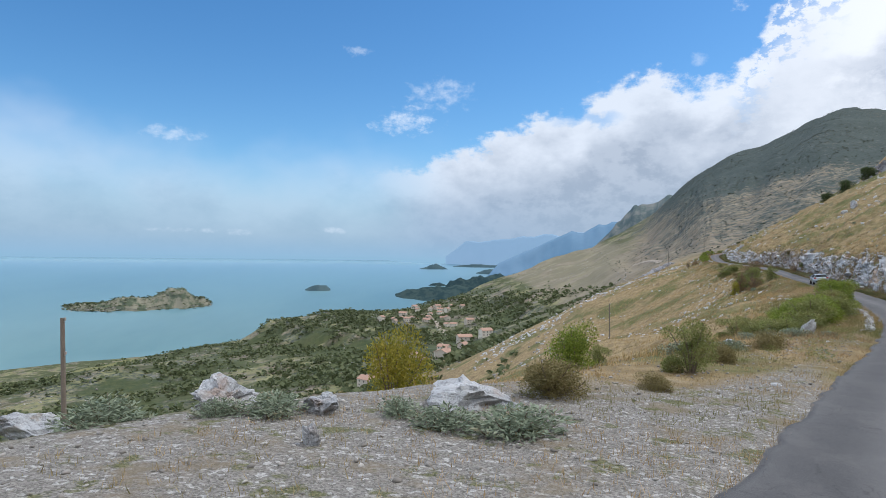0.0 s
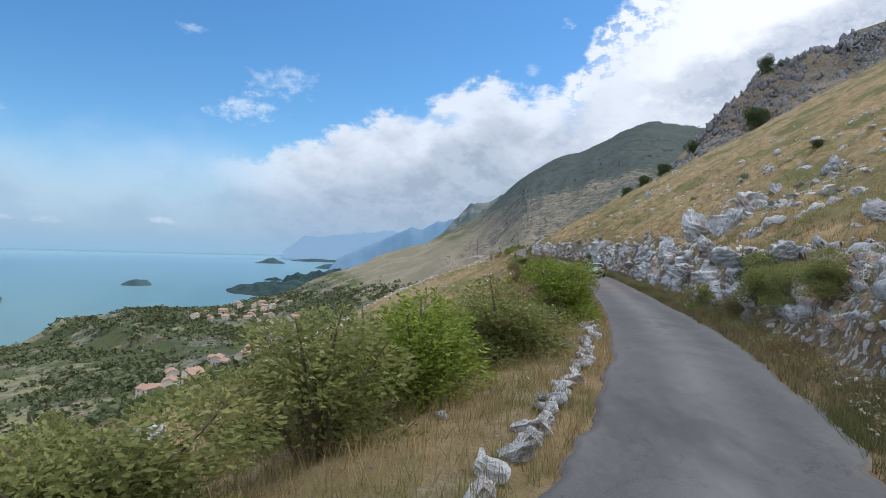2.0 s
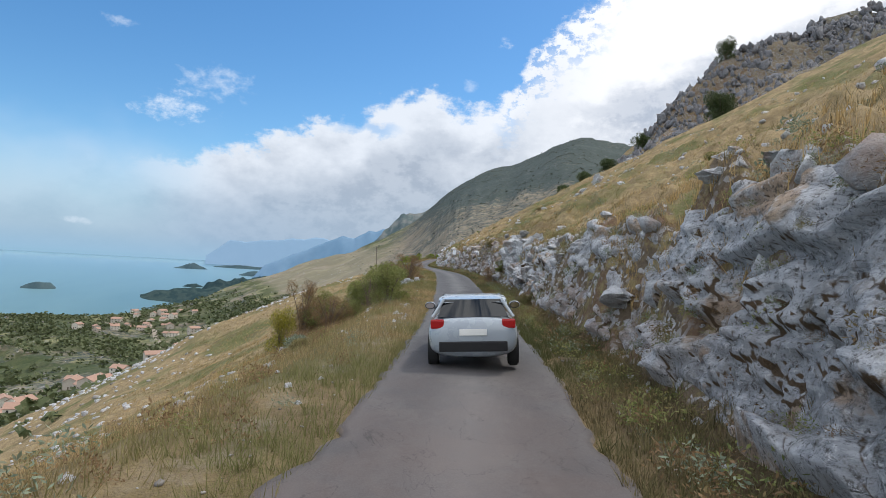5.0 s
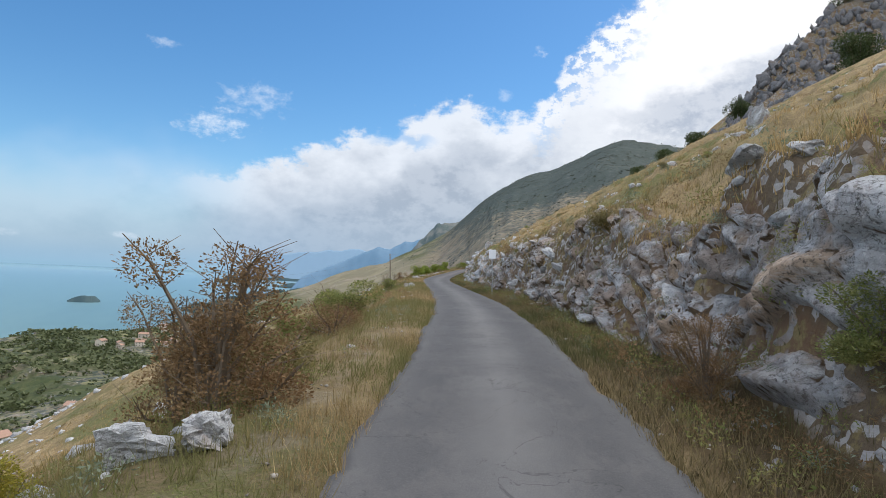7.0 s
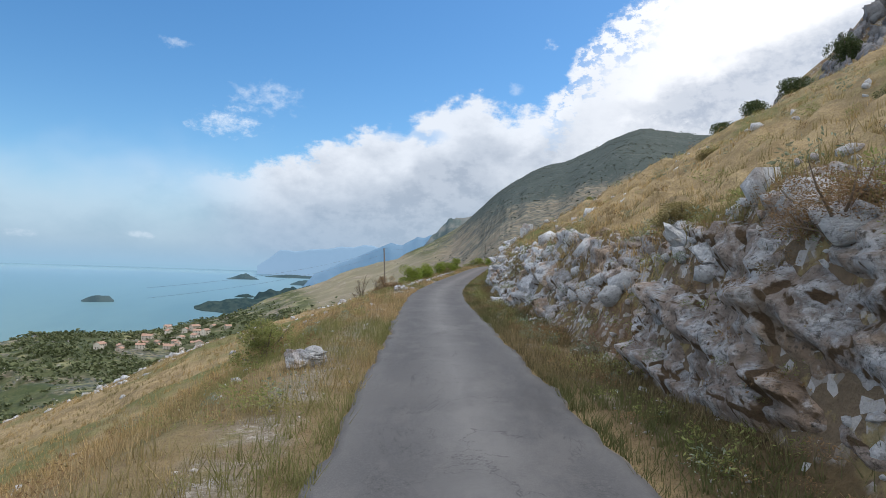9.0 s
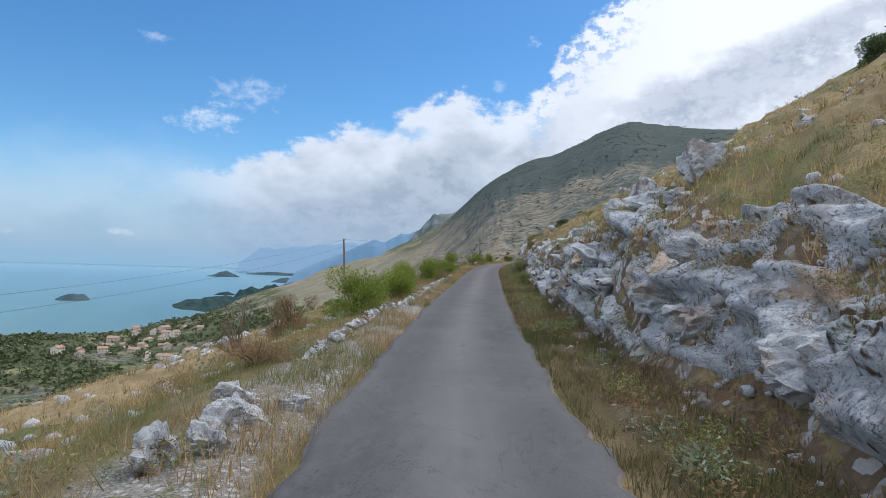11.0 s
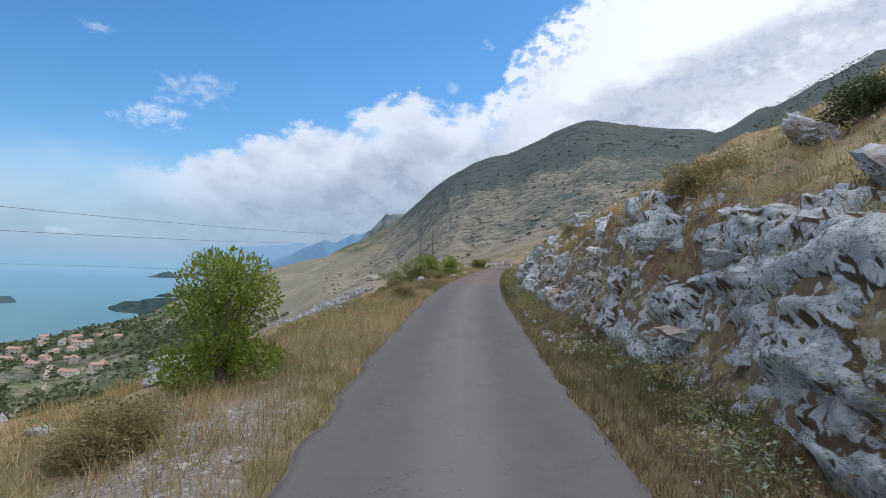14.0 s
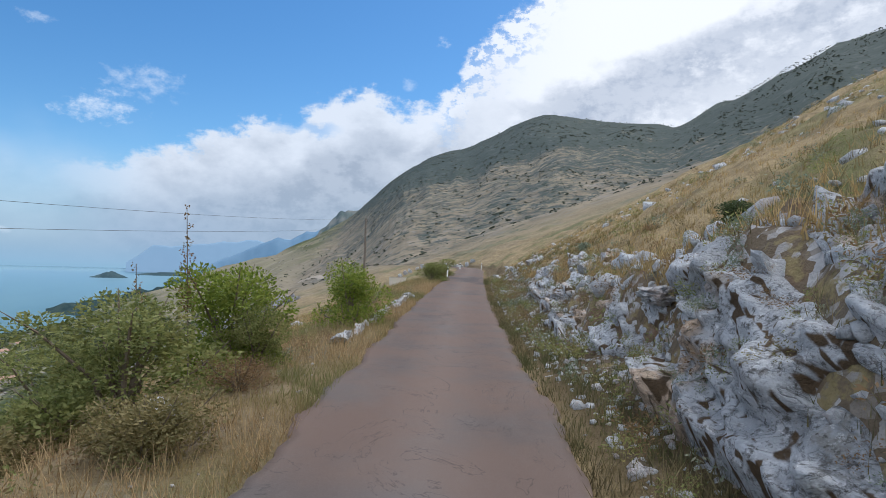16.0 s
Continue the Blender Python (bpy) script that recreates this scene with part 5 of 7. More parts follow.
def make_bush(label, mat, seed, n=2200, size=0.075, shape="round", slim=0.5):
    if shape in ("round", "tall"):
        n, size = int(n * 4.2), size * 0.44
    """One bush about 1 m across and 1 m high: stems and foliage."""
    r = np.random.default_rng(seed)
    root = tagged(new("bush"), label, "bush", "bushes along the road")
    lobes = []
    m = {"round": 9, "tall": 9, "low": 8, "sprays": 15}[shape]
    for i in range(m):
        a, q = r.uniform(0, 6.28), r.uniform(0.05, 0.36)
        z = {"round": r.uniform(0.28, 0.72), "tall": r.uniform(0.25, 0.85), "low": r.uniform(0.15, 0.5), "sprays": r.uniform(0.2, 0.95)}[shape]
        rad = {"round": r.uniform(0.15, 0.27), "tall": r.uniform(0.12, 0.22), "low": r.uniform(0.14, 0.24), "sprays": r.uniform(0.06, 0.19)}[shape]
        lobes.append((math.cos(a) * q, math.sin(a) * q, z, rad))
    lobes += [(0, 0, 0.35, 0.26)] + [(0.3 * math.cos(q), 0.3 * math.sin(q), 0.14, 0.17) for q in r.uniform(0, 6.28, 5)]
    v, f = leaf_cloud(r, lobes, n, size, slim)
    fo = new("foliage", mesh_np("foliage", v, f, mat))
    fo.parent = root
    bm = bmesh.new()
    for l in lobes:
        mid = Vector((l[0] * 0.35, l[1] * 0.35, l[2] * 0.5))
        tip = Vector(l[:3]) + Vector((l[0] * 0.4, l[1] * 0.4, l[3] * 1.1))
        cyl(bm, (l[0] * 0.08, l[1] * 0.08, -0.08), mid, 0.018, 0.012, 5)
        cyl(bm, mid, l[:3], 0.012, 0.007, 4)
        cyl(bm, l[:3], tip, 0.007, 0.002, 4)
        if shape == "sprays":
            for _ in range(5):
                q = Vector(l[:3]).lerp(mid, r.uniform(-0.2, 0.7))
                cyl(bm, q, q + Vector((r.normal(0, 0.13) + l[0] * 0.3, r.normal(0, 0.13) + l[1] * 0.3, r.uniform(0.03, 0.26))), 0.004, 0.0015, 3)
    part("stem", bm, TWIG, root)
    return root


GRN = "leafy green shrub in dry grass at the road edge"
protos = {
    "green": make_bush(GRN, GREEN, 1),
    "green2": make_bush("dense green shrub with upright shoots by the road", GREEN, 2, 2600, 0.07, "tall"),
    "olive": make_bush("olive-green shrub on the dry verge", OLIVE, 3, 2400, 0.07, "tall"),
    "yellow": make_bush("yellowing shrub at the edge of the lay-by", YELLOW, 4, 2200, 0.07),
    "rusty": make_bush("rust-brown autumn shrub with open branches", RUSTY, 5, 12000, 0.020, "sprays"),
    "brown": make_bush("half-dry brown shrub on the verge", RUSTY, 6, 8000, 0.022, "low", 0.4),
    "sage": make_bush("low grey-green sage bush among stones", SAGE, 7, 1700, 0.085, "low", 0.3),
    "hedge": make_bush("rambling green bramble hedge by the road", OLIVE, 8, 3000, 0.075, "round"),
    "dark": make_bush("dark evergreen shrub on the rocky slope", DARKLEAF, 9, 1600, 0.10, "round"),
}
used = set()


DRAB = mat_leaf("drab_leaf", (0.13, 0.115, 0.045), (0.28, 0.225, 0.10), (0.17, 0.17, 0.065), 0.35)
protos["drab"] = make_bush("dense olive-brown shrub going dry", DRAB, 14, 8500, 0.036, "low", 0.45)
protos["bare"] = make_bush("bare twiggy shrub with hardly a leaf", RUSTY, 12, 260, 0.03, "sprays")


def bush(kind, x, y, w, h, sink=0.05):
    p = protos[kind]
    m = pose(x, y, gz(x, y) - sink, 0, 0, (x * 73 + y * 41) % 360) @ Matrix.Diagonal((w * 1.12, w * 1.12, h * 1.05, 1))
    if kind not in used:
        used.add(kind)
        p.matrix_world = m
        return p
    c = p.copy()
    scene.collection.objects.link(c)
    for ch in p.children:
        k = ch.copy()
        scene.collection.objects.link(k)
        k.parent = c
    c.matrix_world = m
    return c


for a in [("yellow", -11.0, 21.9, 3.2, 4.2), ("green", -4.2, 25.0, 2.0, 2.5), ("olive", 0.06, 16.1, 1.3, 1.3), ("drab", -2.4, 11.4, 1.4, 1.1), ("drab", -7.4, 12.4, 1.6, 1.1), ("drab", 0.9, 19.0, 1.0, 0.8), ("drab", 2.6, 24.0, 1.3, 0.9), ("drab", -0.6, 13.2, 0.8, 0.5),
          ("hedge", 4.9, 36.0, 2.8, 1.5), ("olive", 6.1, 38.4, 2.9, 1.9), ("green", 7.0, 41.2, 3.1, 2.0), ("hedge", 8.3, 44.6, 3.0, 1.9), ("green2", 9.9, 51.6, 2.9, 2.2), ("hedge", 7.3, 51.0, 2.6, 1.2),
          ("green", 10.3, 52.6, 2.4, 2.0), ("olive", 10.9, 55.6, 2.0, 1.7), ("brown", 10.8, 58.5, 2.0, 1.4), ("olive", 10.9, 61.5, 1.9, 1.9), ("hedge", 4.6, 41.5, 2.4, 1.4), ("olive", -6.5, 49.4, 2.0, 2.0)]:
    bush(*a)
for a in [("olive", 12.4, 112.0, 2.2, 2.0), ("rusty", 9.8, 110.5, 2.2, 1.7), ("olive", 10.6, 111.4, 1.5, 1.1), ("brown", 9.0, 108.5, 1.6, 1.0), ("olive", 10.6, 122.6, 2.6, 2.5), ("hedge", 9.4, 124.2, 2.8, 2.7), ("olive", 11.3, 125.0, 2.0, 2.0), ("green", 9.0, 126.6, 2.0, 2.4), ("yellow", 7.0, 112.2, 1.5, 2.3), ("rusty", 7.9, 113.0, 1.9, 3.0), ("olive", 8.7, 113.6, 2.2, 2.2), ("drab", 9.9, 113.2, 1.8, 1.3), ("drab", 10.2, 103.6, 1.3, 0.8), ("brown", 11.2, 102.6, 1.1, 0.7), ("sage", 9.4, 106.4, 1.2, 0.8),
          ("rusty", 11.9, 132.4, 2.5, 2.1), ("rusty", 10.9, 133.4, 2.0, 1.8), ("brown", 11.2, 141.5, 2.3, 1.5), ("hedge", 9.3, 150.6, 2.9, 2.1), ("olive", 8.2, 153.0, 2.6, 2.0), ("hedge", 7.4, 150.0, 2.8, 2.0), ("bare", 7.2, 155.5, 1.8, 2.2), ("olive", 7.5, 173.0, 1.6, 1.1)]:
    bush(*a)
for a in [("brown", 5.0, 204.5, 1.7, 0.8), ("green", 4.6, 214.6, 2.1, 1.9), ("green", 5.2, 220.6, 2.2, 1.5), ("green", 4.0, 231.4, 2.1, 2.0), ("olive", 2.0, 234.5, 1.8, 1.3), ("green", 5.2, 237.0, 2.1, 1.9), ("drab", 6.1, 236.2, 1.0, 0.9), ("drab", 5.4, 243.0, 1.5, 1.1), ("green", 5.7, 246.6, 1.7, 1.5), ("olive", 5.2, 247.2, 1.6, 1.5),
          ("green2", 5.3, 259.6, 1.9, 2.1), ("brown", 8.0, 281.0, 1.2, 0.7), ("brown", 7.6, 289.2, 1.0, 0.6), ("olive", 6.9, 295.0, 2.8, 1.9), ("drab", 6.0, 293.4, 2.0, 1.2), ("green2", 7.6, 298.0, 2.5, 2.2), ("olive", 5.2, 296.5, 2.4, 1.8), ("olive", 8.3, 297.4, 1.5, 1.2), ("brown", 8.6, 295.0, 1.3, 0.9), ("green", 9.5, 304.0, 2.1, 2.1), ("olive", 13.6, 331.0, 2.4, 1.4), ("hedge", 14.8, 342.0, 3.0, 1.6)]:
    bush(*a)
for a in [("hedge", 16.6, 52.0, 1.8, 1.7), ("dark", 17.2, 40.5, 1.8, 1.6), ("olive", 16.2, 57.5, 1.2, 1.2), ("olive", 12.0, 243.2, 1.9, 1.7), ("sage", 12.2, 238.0, 1.2, 0.8), ("olive", 11.6, 232.5, 1.0, 1.0), ("brown", 17.0, 165.6, 1.6, 1.1)]:
    bush(*a)
for i, (x, y) in enumerate([(-4.1, 8.6), (-3.2, 8.2), (-2.3, 8.3), (-6.6, 7.3), (-5.9, 7.6), (-8.0, 6.6), (0.6, 25.6), (2.2, 28.2), (4.3, 30.8), (3.4, 29.2), (1.4, 23.0), (-0.2, 21.0), (5.6, 31.0), (9.6, 45.8)]):
    bush("sage", x, y, 0.8 + 0.3 * (i % 3), 0.45 + 0.1 * (i % 3))
for x, y, w, h in [(87.0, 250.0, 8, 9), (101.0, 281.0, 7, 8), (60.0, 262.0, 6, 5), (72.0, 270.0, 6, 6), (52.0, 258.0, 5, 5), (45.0, 252.0, 4, 4), (94.0, 262.0, 5, 5)]:
    bush("dark", x, y, w, h, 0.4)
for a in [("green", 5.4, 44.0, 2.6, 1.8), ("hedge", 4.0, 42.6, 2.6, 1.6), ("green", 6.6, 46.6, 2.6, 1.9), ("olive", 3.0, 45.6, 2.6, 1.6), ("rusty", 8.6, 47.2, 1.7, 1.5), ("green", 7.7, 53.4, 2.4, 1.5), ("olive", 6.4, 52.8, 2.2, 1.2), ("hedge", 8.7, 50.4, 2.0, 1.3), ("olive", 16.6, 50.0, 1.6, 1.4), ("dark", 17.2, 53.8, 1.7, 1.2), ("drab", 16.5, 54.2, 1.2, 0.9), ("hedge", 16.4, 47.5, 1.5, 1.3), ("yellow", 9.5, 131.6, 1.2, 1.0), ("drab", 11.5, 134.8, 2.2, 1.6), ("bare", -0.3, 216.3, 1.9, 2.2), ("bare", 0.9, 217.6, 1.4, 1.6), ("rusty", 2.1, 215.6, 1.9, 1.5), ("brown", 3.2, 213.6, 1.2, 0.7), ("rusty", -29.9, 20.3, 1.2, 3.9), ("bare", 10.2, 121.0, 1.6, 1.9), ("drab", 5.6, 256.0, 1.2, 0.7), ("drab", 4.9, 261.0, 1.3, 0.8), ("drab", 10.9, 137.5, 1.8, 1.1), ("drab", 10.2, 116.0, 1.5, 0.8), ("drab", 9.4, 141.0, 2.0, 1.2), ("drab", 4.6, 226.5, 1.3, 0.8), ("drab", 5.4, 241.0, 1.4, 0.9), ("drab", 5.6, 251.5, 1.3, 0.8), ("drab", 8.4, 292.0, 1.4, 1.0), ("drab", 7.2, 275.0, 1.3, 0.8), ("drab", 14.6, 263.8, 1.7, 1.3), ("drab", 15.8, 283.2, 1.2, 0.9), ("drab", 13.2, 246.8, 1.4, 1.0), ("drab", 19.4, 112.6, 1.2, 0.8), ("drab", 19.6, 146.6, 1.6, 1.0), ("drab", 17.4, 173.0, 1.4, 0.9)]:
    bush(*a)
for k, p in protos.items():
    if k not in used:
        bush(k, 6.0, 250.0, 1.0, 0.8)


for i in range(34):
    yy, dd = 30 + 292 * ((i * 0.618) % 1), 6.5 + 20 * ((i * 0.381) % 1) ** 1.4
    bush(("drab", "olive", "brown", "sage", "drab", "dark")[i % 6], float(road_x(yy)) + dd, yy, 0.8 + 0.25 * (i % 4), 0.5 + 0.16 * (i % 4))


def herb_tufts():
    """Low herbs in tufts on both banks."""
    for k, (mat, word) in enumerate(((SAGE, "grey-green"), (RUSTY, "dry brown"), (OLIVE, "olive-green"))):
        meshes = []
        for j in range(3):
            r = np.random.default_rng(500 + 10 * k + j)
            lobes = [(r.uniform(-0.25, 0.25), r.uniform(-0.25, 0.25), r.uniform(0.12, 0.4), r.uniform(0.14, 0.22)) for _ in range(6)]
            v, f = leaf_cloud(r, lobes, 130, 0.065 if k else 0.08, 0.34)
            meshes.append(mesh_np("tuft", v, f, mat))
        r = np.random.default_rng(600 + k)
        n1, n2, n3 = ((420, 300, 600), (1500, 900, 700), (1500, 600, 700))[k]
        y = np.concatenate([r.uniform(36, 338, n1), r.uniform(20, 330, n2), r.uniform(40, 340, n3)])
        d = np.concatenate([2.15 + 3.2 * r.random(n1) ** 1.3, -(2.5 + 9 * r.random(n2) ** 1.3), 5.0 + 32 * r.random(n3) ** 1.4])
        s = np.concatenate([r.uniform(0.3, 1.15, n1), r.uniform(0.4, 1.1, n2), r.uniform(0.6, 1.5, n3)])
        pts, sc = stand(road_x(y) + d, y, s, 0.03)
        scatter_mesh("herb_tufts", meshes, pts, sc, mat, "low %s herb tufts on the stony banks" % word, "herbs", 0.2, 0.8)
        spots = LEDGES[0][r.integers(len(LEDGES[0]), size=(1000, 1400, 1000)[k])] - np.array([0, 0, 0.03])
        scatter_mesh("ledge_herbs", meshes, spots, r.uniform(0.18, 0.62, len(spots)), mat, "small %s herbs rooted on ledges of the rock cut" % word, "herbs", 0.3, 0.9)


herb_tufts()


def grass(name, label, n, pick, lo, hi, width, mat, bend=0.35, plain=False):
    """Single blades in tufts, joined."""
    r = np.random.default_rng(len(name) * 13 + n)
    y, d = pick(r, n)
    tuft = 7
    y = np.repeat(y, tuft) + r.normal(0, 0.07, n * tuft)
    d = np.repeat(d, tuft) + r.normal(0, 0.07, n * tuft)
    x = road_x(y) + d
    z = height(x, y)
    keep = np.abs(d) > 1.56
    x, y, z = x[keep], y[keep], z[keep]
    m = len(x)
    h = lo + (hi - lo) * r.random(m) ** 1.5
    h = h * np.where((y < np.where(x > road_x(y) - 4.6, 29, 19)) & (x < road_x(y)) & (x > road_x(y) - 8.5), 0.38, 1.0)
    a = r.uniform(0, 6.283, m)
    b = h * bend * r.random(m)
    p = np.stack([x, y, z - 0.02], 1)
    side = np.stack([np.cos(a), np.sin(a), 0 * a], 1) * (width * (0.6 + 0.8 * r.random(m)))[:, None]
    a2 = r.uniform(0, 6.283, m)
    mid = p + np.stack([np.cos(a2) * b * 0.35, np.sin(a2) * b * 0.35, h * 0.6], 1)
    top = p + np.stack([np.cos(a2) * b, np.sin(a2) * b, h], 1)
    v = np.stack([p - side, p + side, mid + side * 0.8, top, mid - side * 0.8], 1).reshape(-1, 3)
    if plain:
        v = np.stack([p - side, p + side, top], 1).reshape(-1, 3)
        return tagged(new(name, mesh_np(name, v, np.arange(3 * m).reshape(m, 3), mat)), label, "grass", kind="stuff")
    i = np.arange(m)[:, None] * 5
    f = np.concatenate([i + np.array([[0, 1, 2, 4]])], 0)
    me = bpy.data.meshes.new(name)
    # quads then tips as triangles
    loops = np.concatenate([f.ravel(), (i + np.array([[4, 2, 3]])).ravel()])
    me.vertices.add(len(v))
    me.vertices.foreach_set("co", v.astype(np.float32).ravel())
    me.loops.add(len(loops))
    me.loops.foreach_set("vertex_index", loops.astype(np.int32))
    me.polygons.add(2 * m)
    me.polygons.foreach_set("loop_start", np.concatenate([np.arange(m) * 4, 4 * m + np.arange(m) * 3]).astype(np.int32))
    me.update(calc_edges=True)
    me.materials.append(mat)
    return tagged(new(name, me), label, "grass", kind="stuff")


def straw_mat(name, a, b, c):
    m = Mat(name, 0.8, 0.15)
    col = m.mix(m.island(), a, b)
    m.world()
    col = m.mix(m.step(m.noise(0.16, 5, 0.6), 0.44, 0.6, 0, 0.85), col, c)
    m.color(col)
    return m.leafy(0.3).m


STRAW = straw_mat("straw", (0.27, 0.18, 0.075), (0.54, 0.385, 0.185), (0.165, 0.145, 0.06))
VERGE = straw_mat("verge_grass", (0.21, 0.14, 0.065), (0.53, 0.39, 0.22), (0.15, 0.165, 0.06))

# dark herbs, their tone deepened to paint shade below the cut
BANK = straw_mat("bank_herbs", (0.07, 0.06, 0.03), (0.30, 0.235, 0.125), (0.08, 0.095, 0.035))


def pick_verge(side):
    def f(r, n):
        y = r.uniform(-4, 335, n)
        off = r.random(n) ** 1.5 * 6.5
        d = side * (1.58 + off)
        bay = (side < 0) & (y < 19) & (r.random(n) < 0.35) & (off < 5.2)
        y = np.where(bay, r.uniform(22, 330, n), y)
        clump = vnoise(y / 1.3, d / 1.3 + 50, 5) > 0.24
        return y[clump], d[clump]
    return f


def pick_slope(r, n):
    y = r.uniform(15, 345, n)
    d = 4.2 + r.random(n) ** 2.1 * 38
    return y, d


def pick_low(r, n):
    y = r.uniform(12, 335, n)
    d = -(6 + r.random(n) ** 1.3 * 34)
    return y, d


def grass_n(name, label, n, pick, *a):
    def wrap(r, k):
        y, d = pick(r, k)
        return y, d
    r0 = np.random.default_rng(3)
    y, d = pick(r0, n)
    return grass(name, label, len(y), lambda r, k: (y, d), *a)


grass_n("verge_grass", "dry straw and green grass on the lower verge", 62000, pick_verge(-1), 0.06, 0.40, 0.006, VERGE, 0.8, True)
grass_n("bank_grass", "dark half-dry grass at the foot of the rock cut", 52000, pick_verge(1), 0.06, 0.32, 0.006, BANK, 0.8, True)
def pick_foot(r, n):
    y = r.uniform(34, 335, n)
    d = 1.58 + r.random(n) ** 1.15 * (foot_of_cut(y) - 1.4)
    clump = (vnoise(y / 0.8, d / 0.5 + 9, 15) > 0.30) & ~((y > 262) & (r.random(n) < 0.6))
    return y[clump], d[clump]


grass_n("foot_grass", "dense dark herbs and grass below the rock cut", 34000, pick_foot, 0.06, 0.30, 0.009, BANK, 0.9, True)
grass_n("slope_grass", "golden dry grass on the hillside above", 40000, pick_slope, 0.12, 0.45, 0.011, STRAW, 0.7, True)
grass_n("lower_grass", "golden dry grass on the slope below", 30000, pick_low, 0.12, 0.45, 0.012, STRAW, 0.7, True)


# ------------------------------------------------------------------ scrub and trees of the middle distance
def clump_mesh(seed, n=14):
    """A small crown of leafy facets, one metre across."""
    r = np.random.default_rng(seed)
    lobes = [(r.uniform(-0.25, 0.25), r.uniform(-0.25, 0.25), r.uniform(0.3, 0.6), r.uniform(0.2, 0.32)) for _ in range(4)]
    v, f = leaf_cloud(r, lobes, n, 0.62, 1.1)
    me = bpy.data.meshes.new("clump")
    me.from_pydata([tuple(p) for p in v], [], [tuple(q) for q in f])
    return me


SPECKS = [clump_mesh(20 + i, 8) for i in range(6)]
SCRUB = mat_leaf("scrub", (0.05, 0.07, 0.028), (0.125, 0.145, 0.065), (0.15, 0.15, 0.08), 0.25)
SCRUB2 = mat_leaf("mountain_scrub", (0.045, 0.056, 0.042), (0.09, 0.10, 0.075), (0.10, 0.10, 0.065), 0.2)


def low_lying(x, y):
    """True for places well below the road, where the groves grow."""
    dx, dy = x - 9.0, y - 259.5
    return np.degrees(np.arctan2(height(x, y) - 3.0, np.hypot(dx, dy))) + rng.normal(0, 0.5, np.shape(x)) < -5.0


def scrub():
    n = 24000
    l = 60 + 1700 * rng.random(n) ** 1.6
    y = rng.uniform(60, 2000, n)
    x = road_x(y) - l
    z = height(x, y)
    keep = (fbm(x / 70.0, y / 70.0, 4, 401) + rng.uniform(-0.3, 0.3, n) > 0.10) & (z > -480) & ((mountain(x, y) < z - 2) | (np.degrees(np.arctan2(x - 10.9, y - 285.6)) < -17))
    keep &= low_lying(x, y) | (rng.random(n) < 0.12)
    x, y, l = x[keep][:12000], y[keep][:12000], l[keep][:12000]
    pts, sc = stand(x, y, rng.uniform(1.2, 4.2, len(x)) * (0.8 + l / 1500), 0.1)
    scatter_mesh("scrub", SPECKS, pts, sc, SCRUB, "dark green trees and scrub in the valley below", "scrub", 0.15, 0.8)
    n = 22000
    l, y = 90 + 620 * rng.random(n) ** 1.1, rng.uniform(180, 1150, n)
    x = road_x(y) - l
    keep = (fbm(x / 55.0, y / 55.0, 3, 407) + rng.uniform(-0.25, 0.25, n) > 0.05) & (mountain(x, y) < height(x, y) + 0.5)
    keep &= low_lying(x, y)
    x, y = x[keep][:9000], y[keep][:9000]
    pts, sc = stand(x, y, rng.uniform(2.2, 5.6, len(x)), 0.1)
    scatter_mesh("valley_trees", SPECKS, pts, sc, SCRUB, "dark green trees in groves round the village", "trees", 0.15, 0.8)
    n = 50000
    az, rr = np.radians(rng.uniform(-12, 46, n)), rng.uniform(170, 1200, n)
    x, y = 10.9 + rr * np.sin(az), 285.6 + rr * np.cos(az)
    z = height(x, y)
    keep = (rng.random(n) < np.where(z < 45, 0.32, 0.32 + z / 260)) & (fbm(x / 60.0, y / 60.0, 3, 403) + rng.uniform(-0.4, 0.4, n) > 0.0)
    x, y = x[keep][:12000], y[keep][:12000]
    pts, sc = stand(x, y, rng.uniform(0.5, 2.4, len(x)) * rng.uniform(0.6, 1.0, len(x)), 0.45)
    scatter_mesh("mountain_scrub", SPECKS, pts, sc, SCRUB2, "sparse dark bushes over the stony mountain", "scrub", 0.15, 0.7)
    n = 12000
    l = 50 + 1300 * rng.random(n) ** 1.6
    y = rng.uniform(60, 1700, n)
    x = road_x(y) - l
    keep = fbm(x / 45.0, y / 90.0, 4, 405) + rng.uniform(-0.25, 0.25, n) > 0.12
    x, y, l = x[keep], y[keep], l[keep]
    pts, sc = stand(x, y, rng.uniform(0.8, 2.6, len(x)) * (0.6 + l / 900), 0.0)
    scatter_mesh("valley_stones", PEB, pts, sc, PALE, "pale limestone outcrops in the valley", "stones", 0.4)


scrub()



def island_cover():
    """Pale shore rocks and dark bushes of the near island."""
    me = big_island.data
    co = np.empty(len(me.vertices) * 3)
    me.vertices.foreach_get("co", co)
    co = co.reshape(-1, 3)
    span = np.ptp(co[:, 2])
    water = co[:, 2].min() + 2.5
    co = co[co[:, 2] > water]
    shore = co[co[:, 2] < water + 0.2 * span]
    p = shore[rng.integers(len(shore), size=420)] + rng.normal(0, 1, (420, 3)) * np.array([6, 6, 0.3])
    scatter_mesh("shore_rocks", PEB, p, rng.uniform(3, 11, 420), PALE, "pale limestone rocks along the island's shore", "stones", 0.4, 0.4)
    p = co[rng.integers(len(co), size=900)] + rng.normal(0, 1, (900, 3)) * np.array([7, 7, 0])
    scatter_mesh("island_scrub", SPECKS, p, rng.uniform(5, 12, 900), SCRUB, "dark bushes on the dry island", "scrub", 0.15, 0.6)


island_cover()

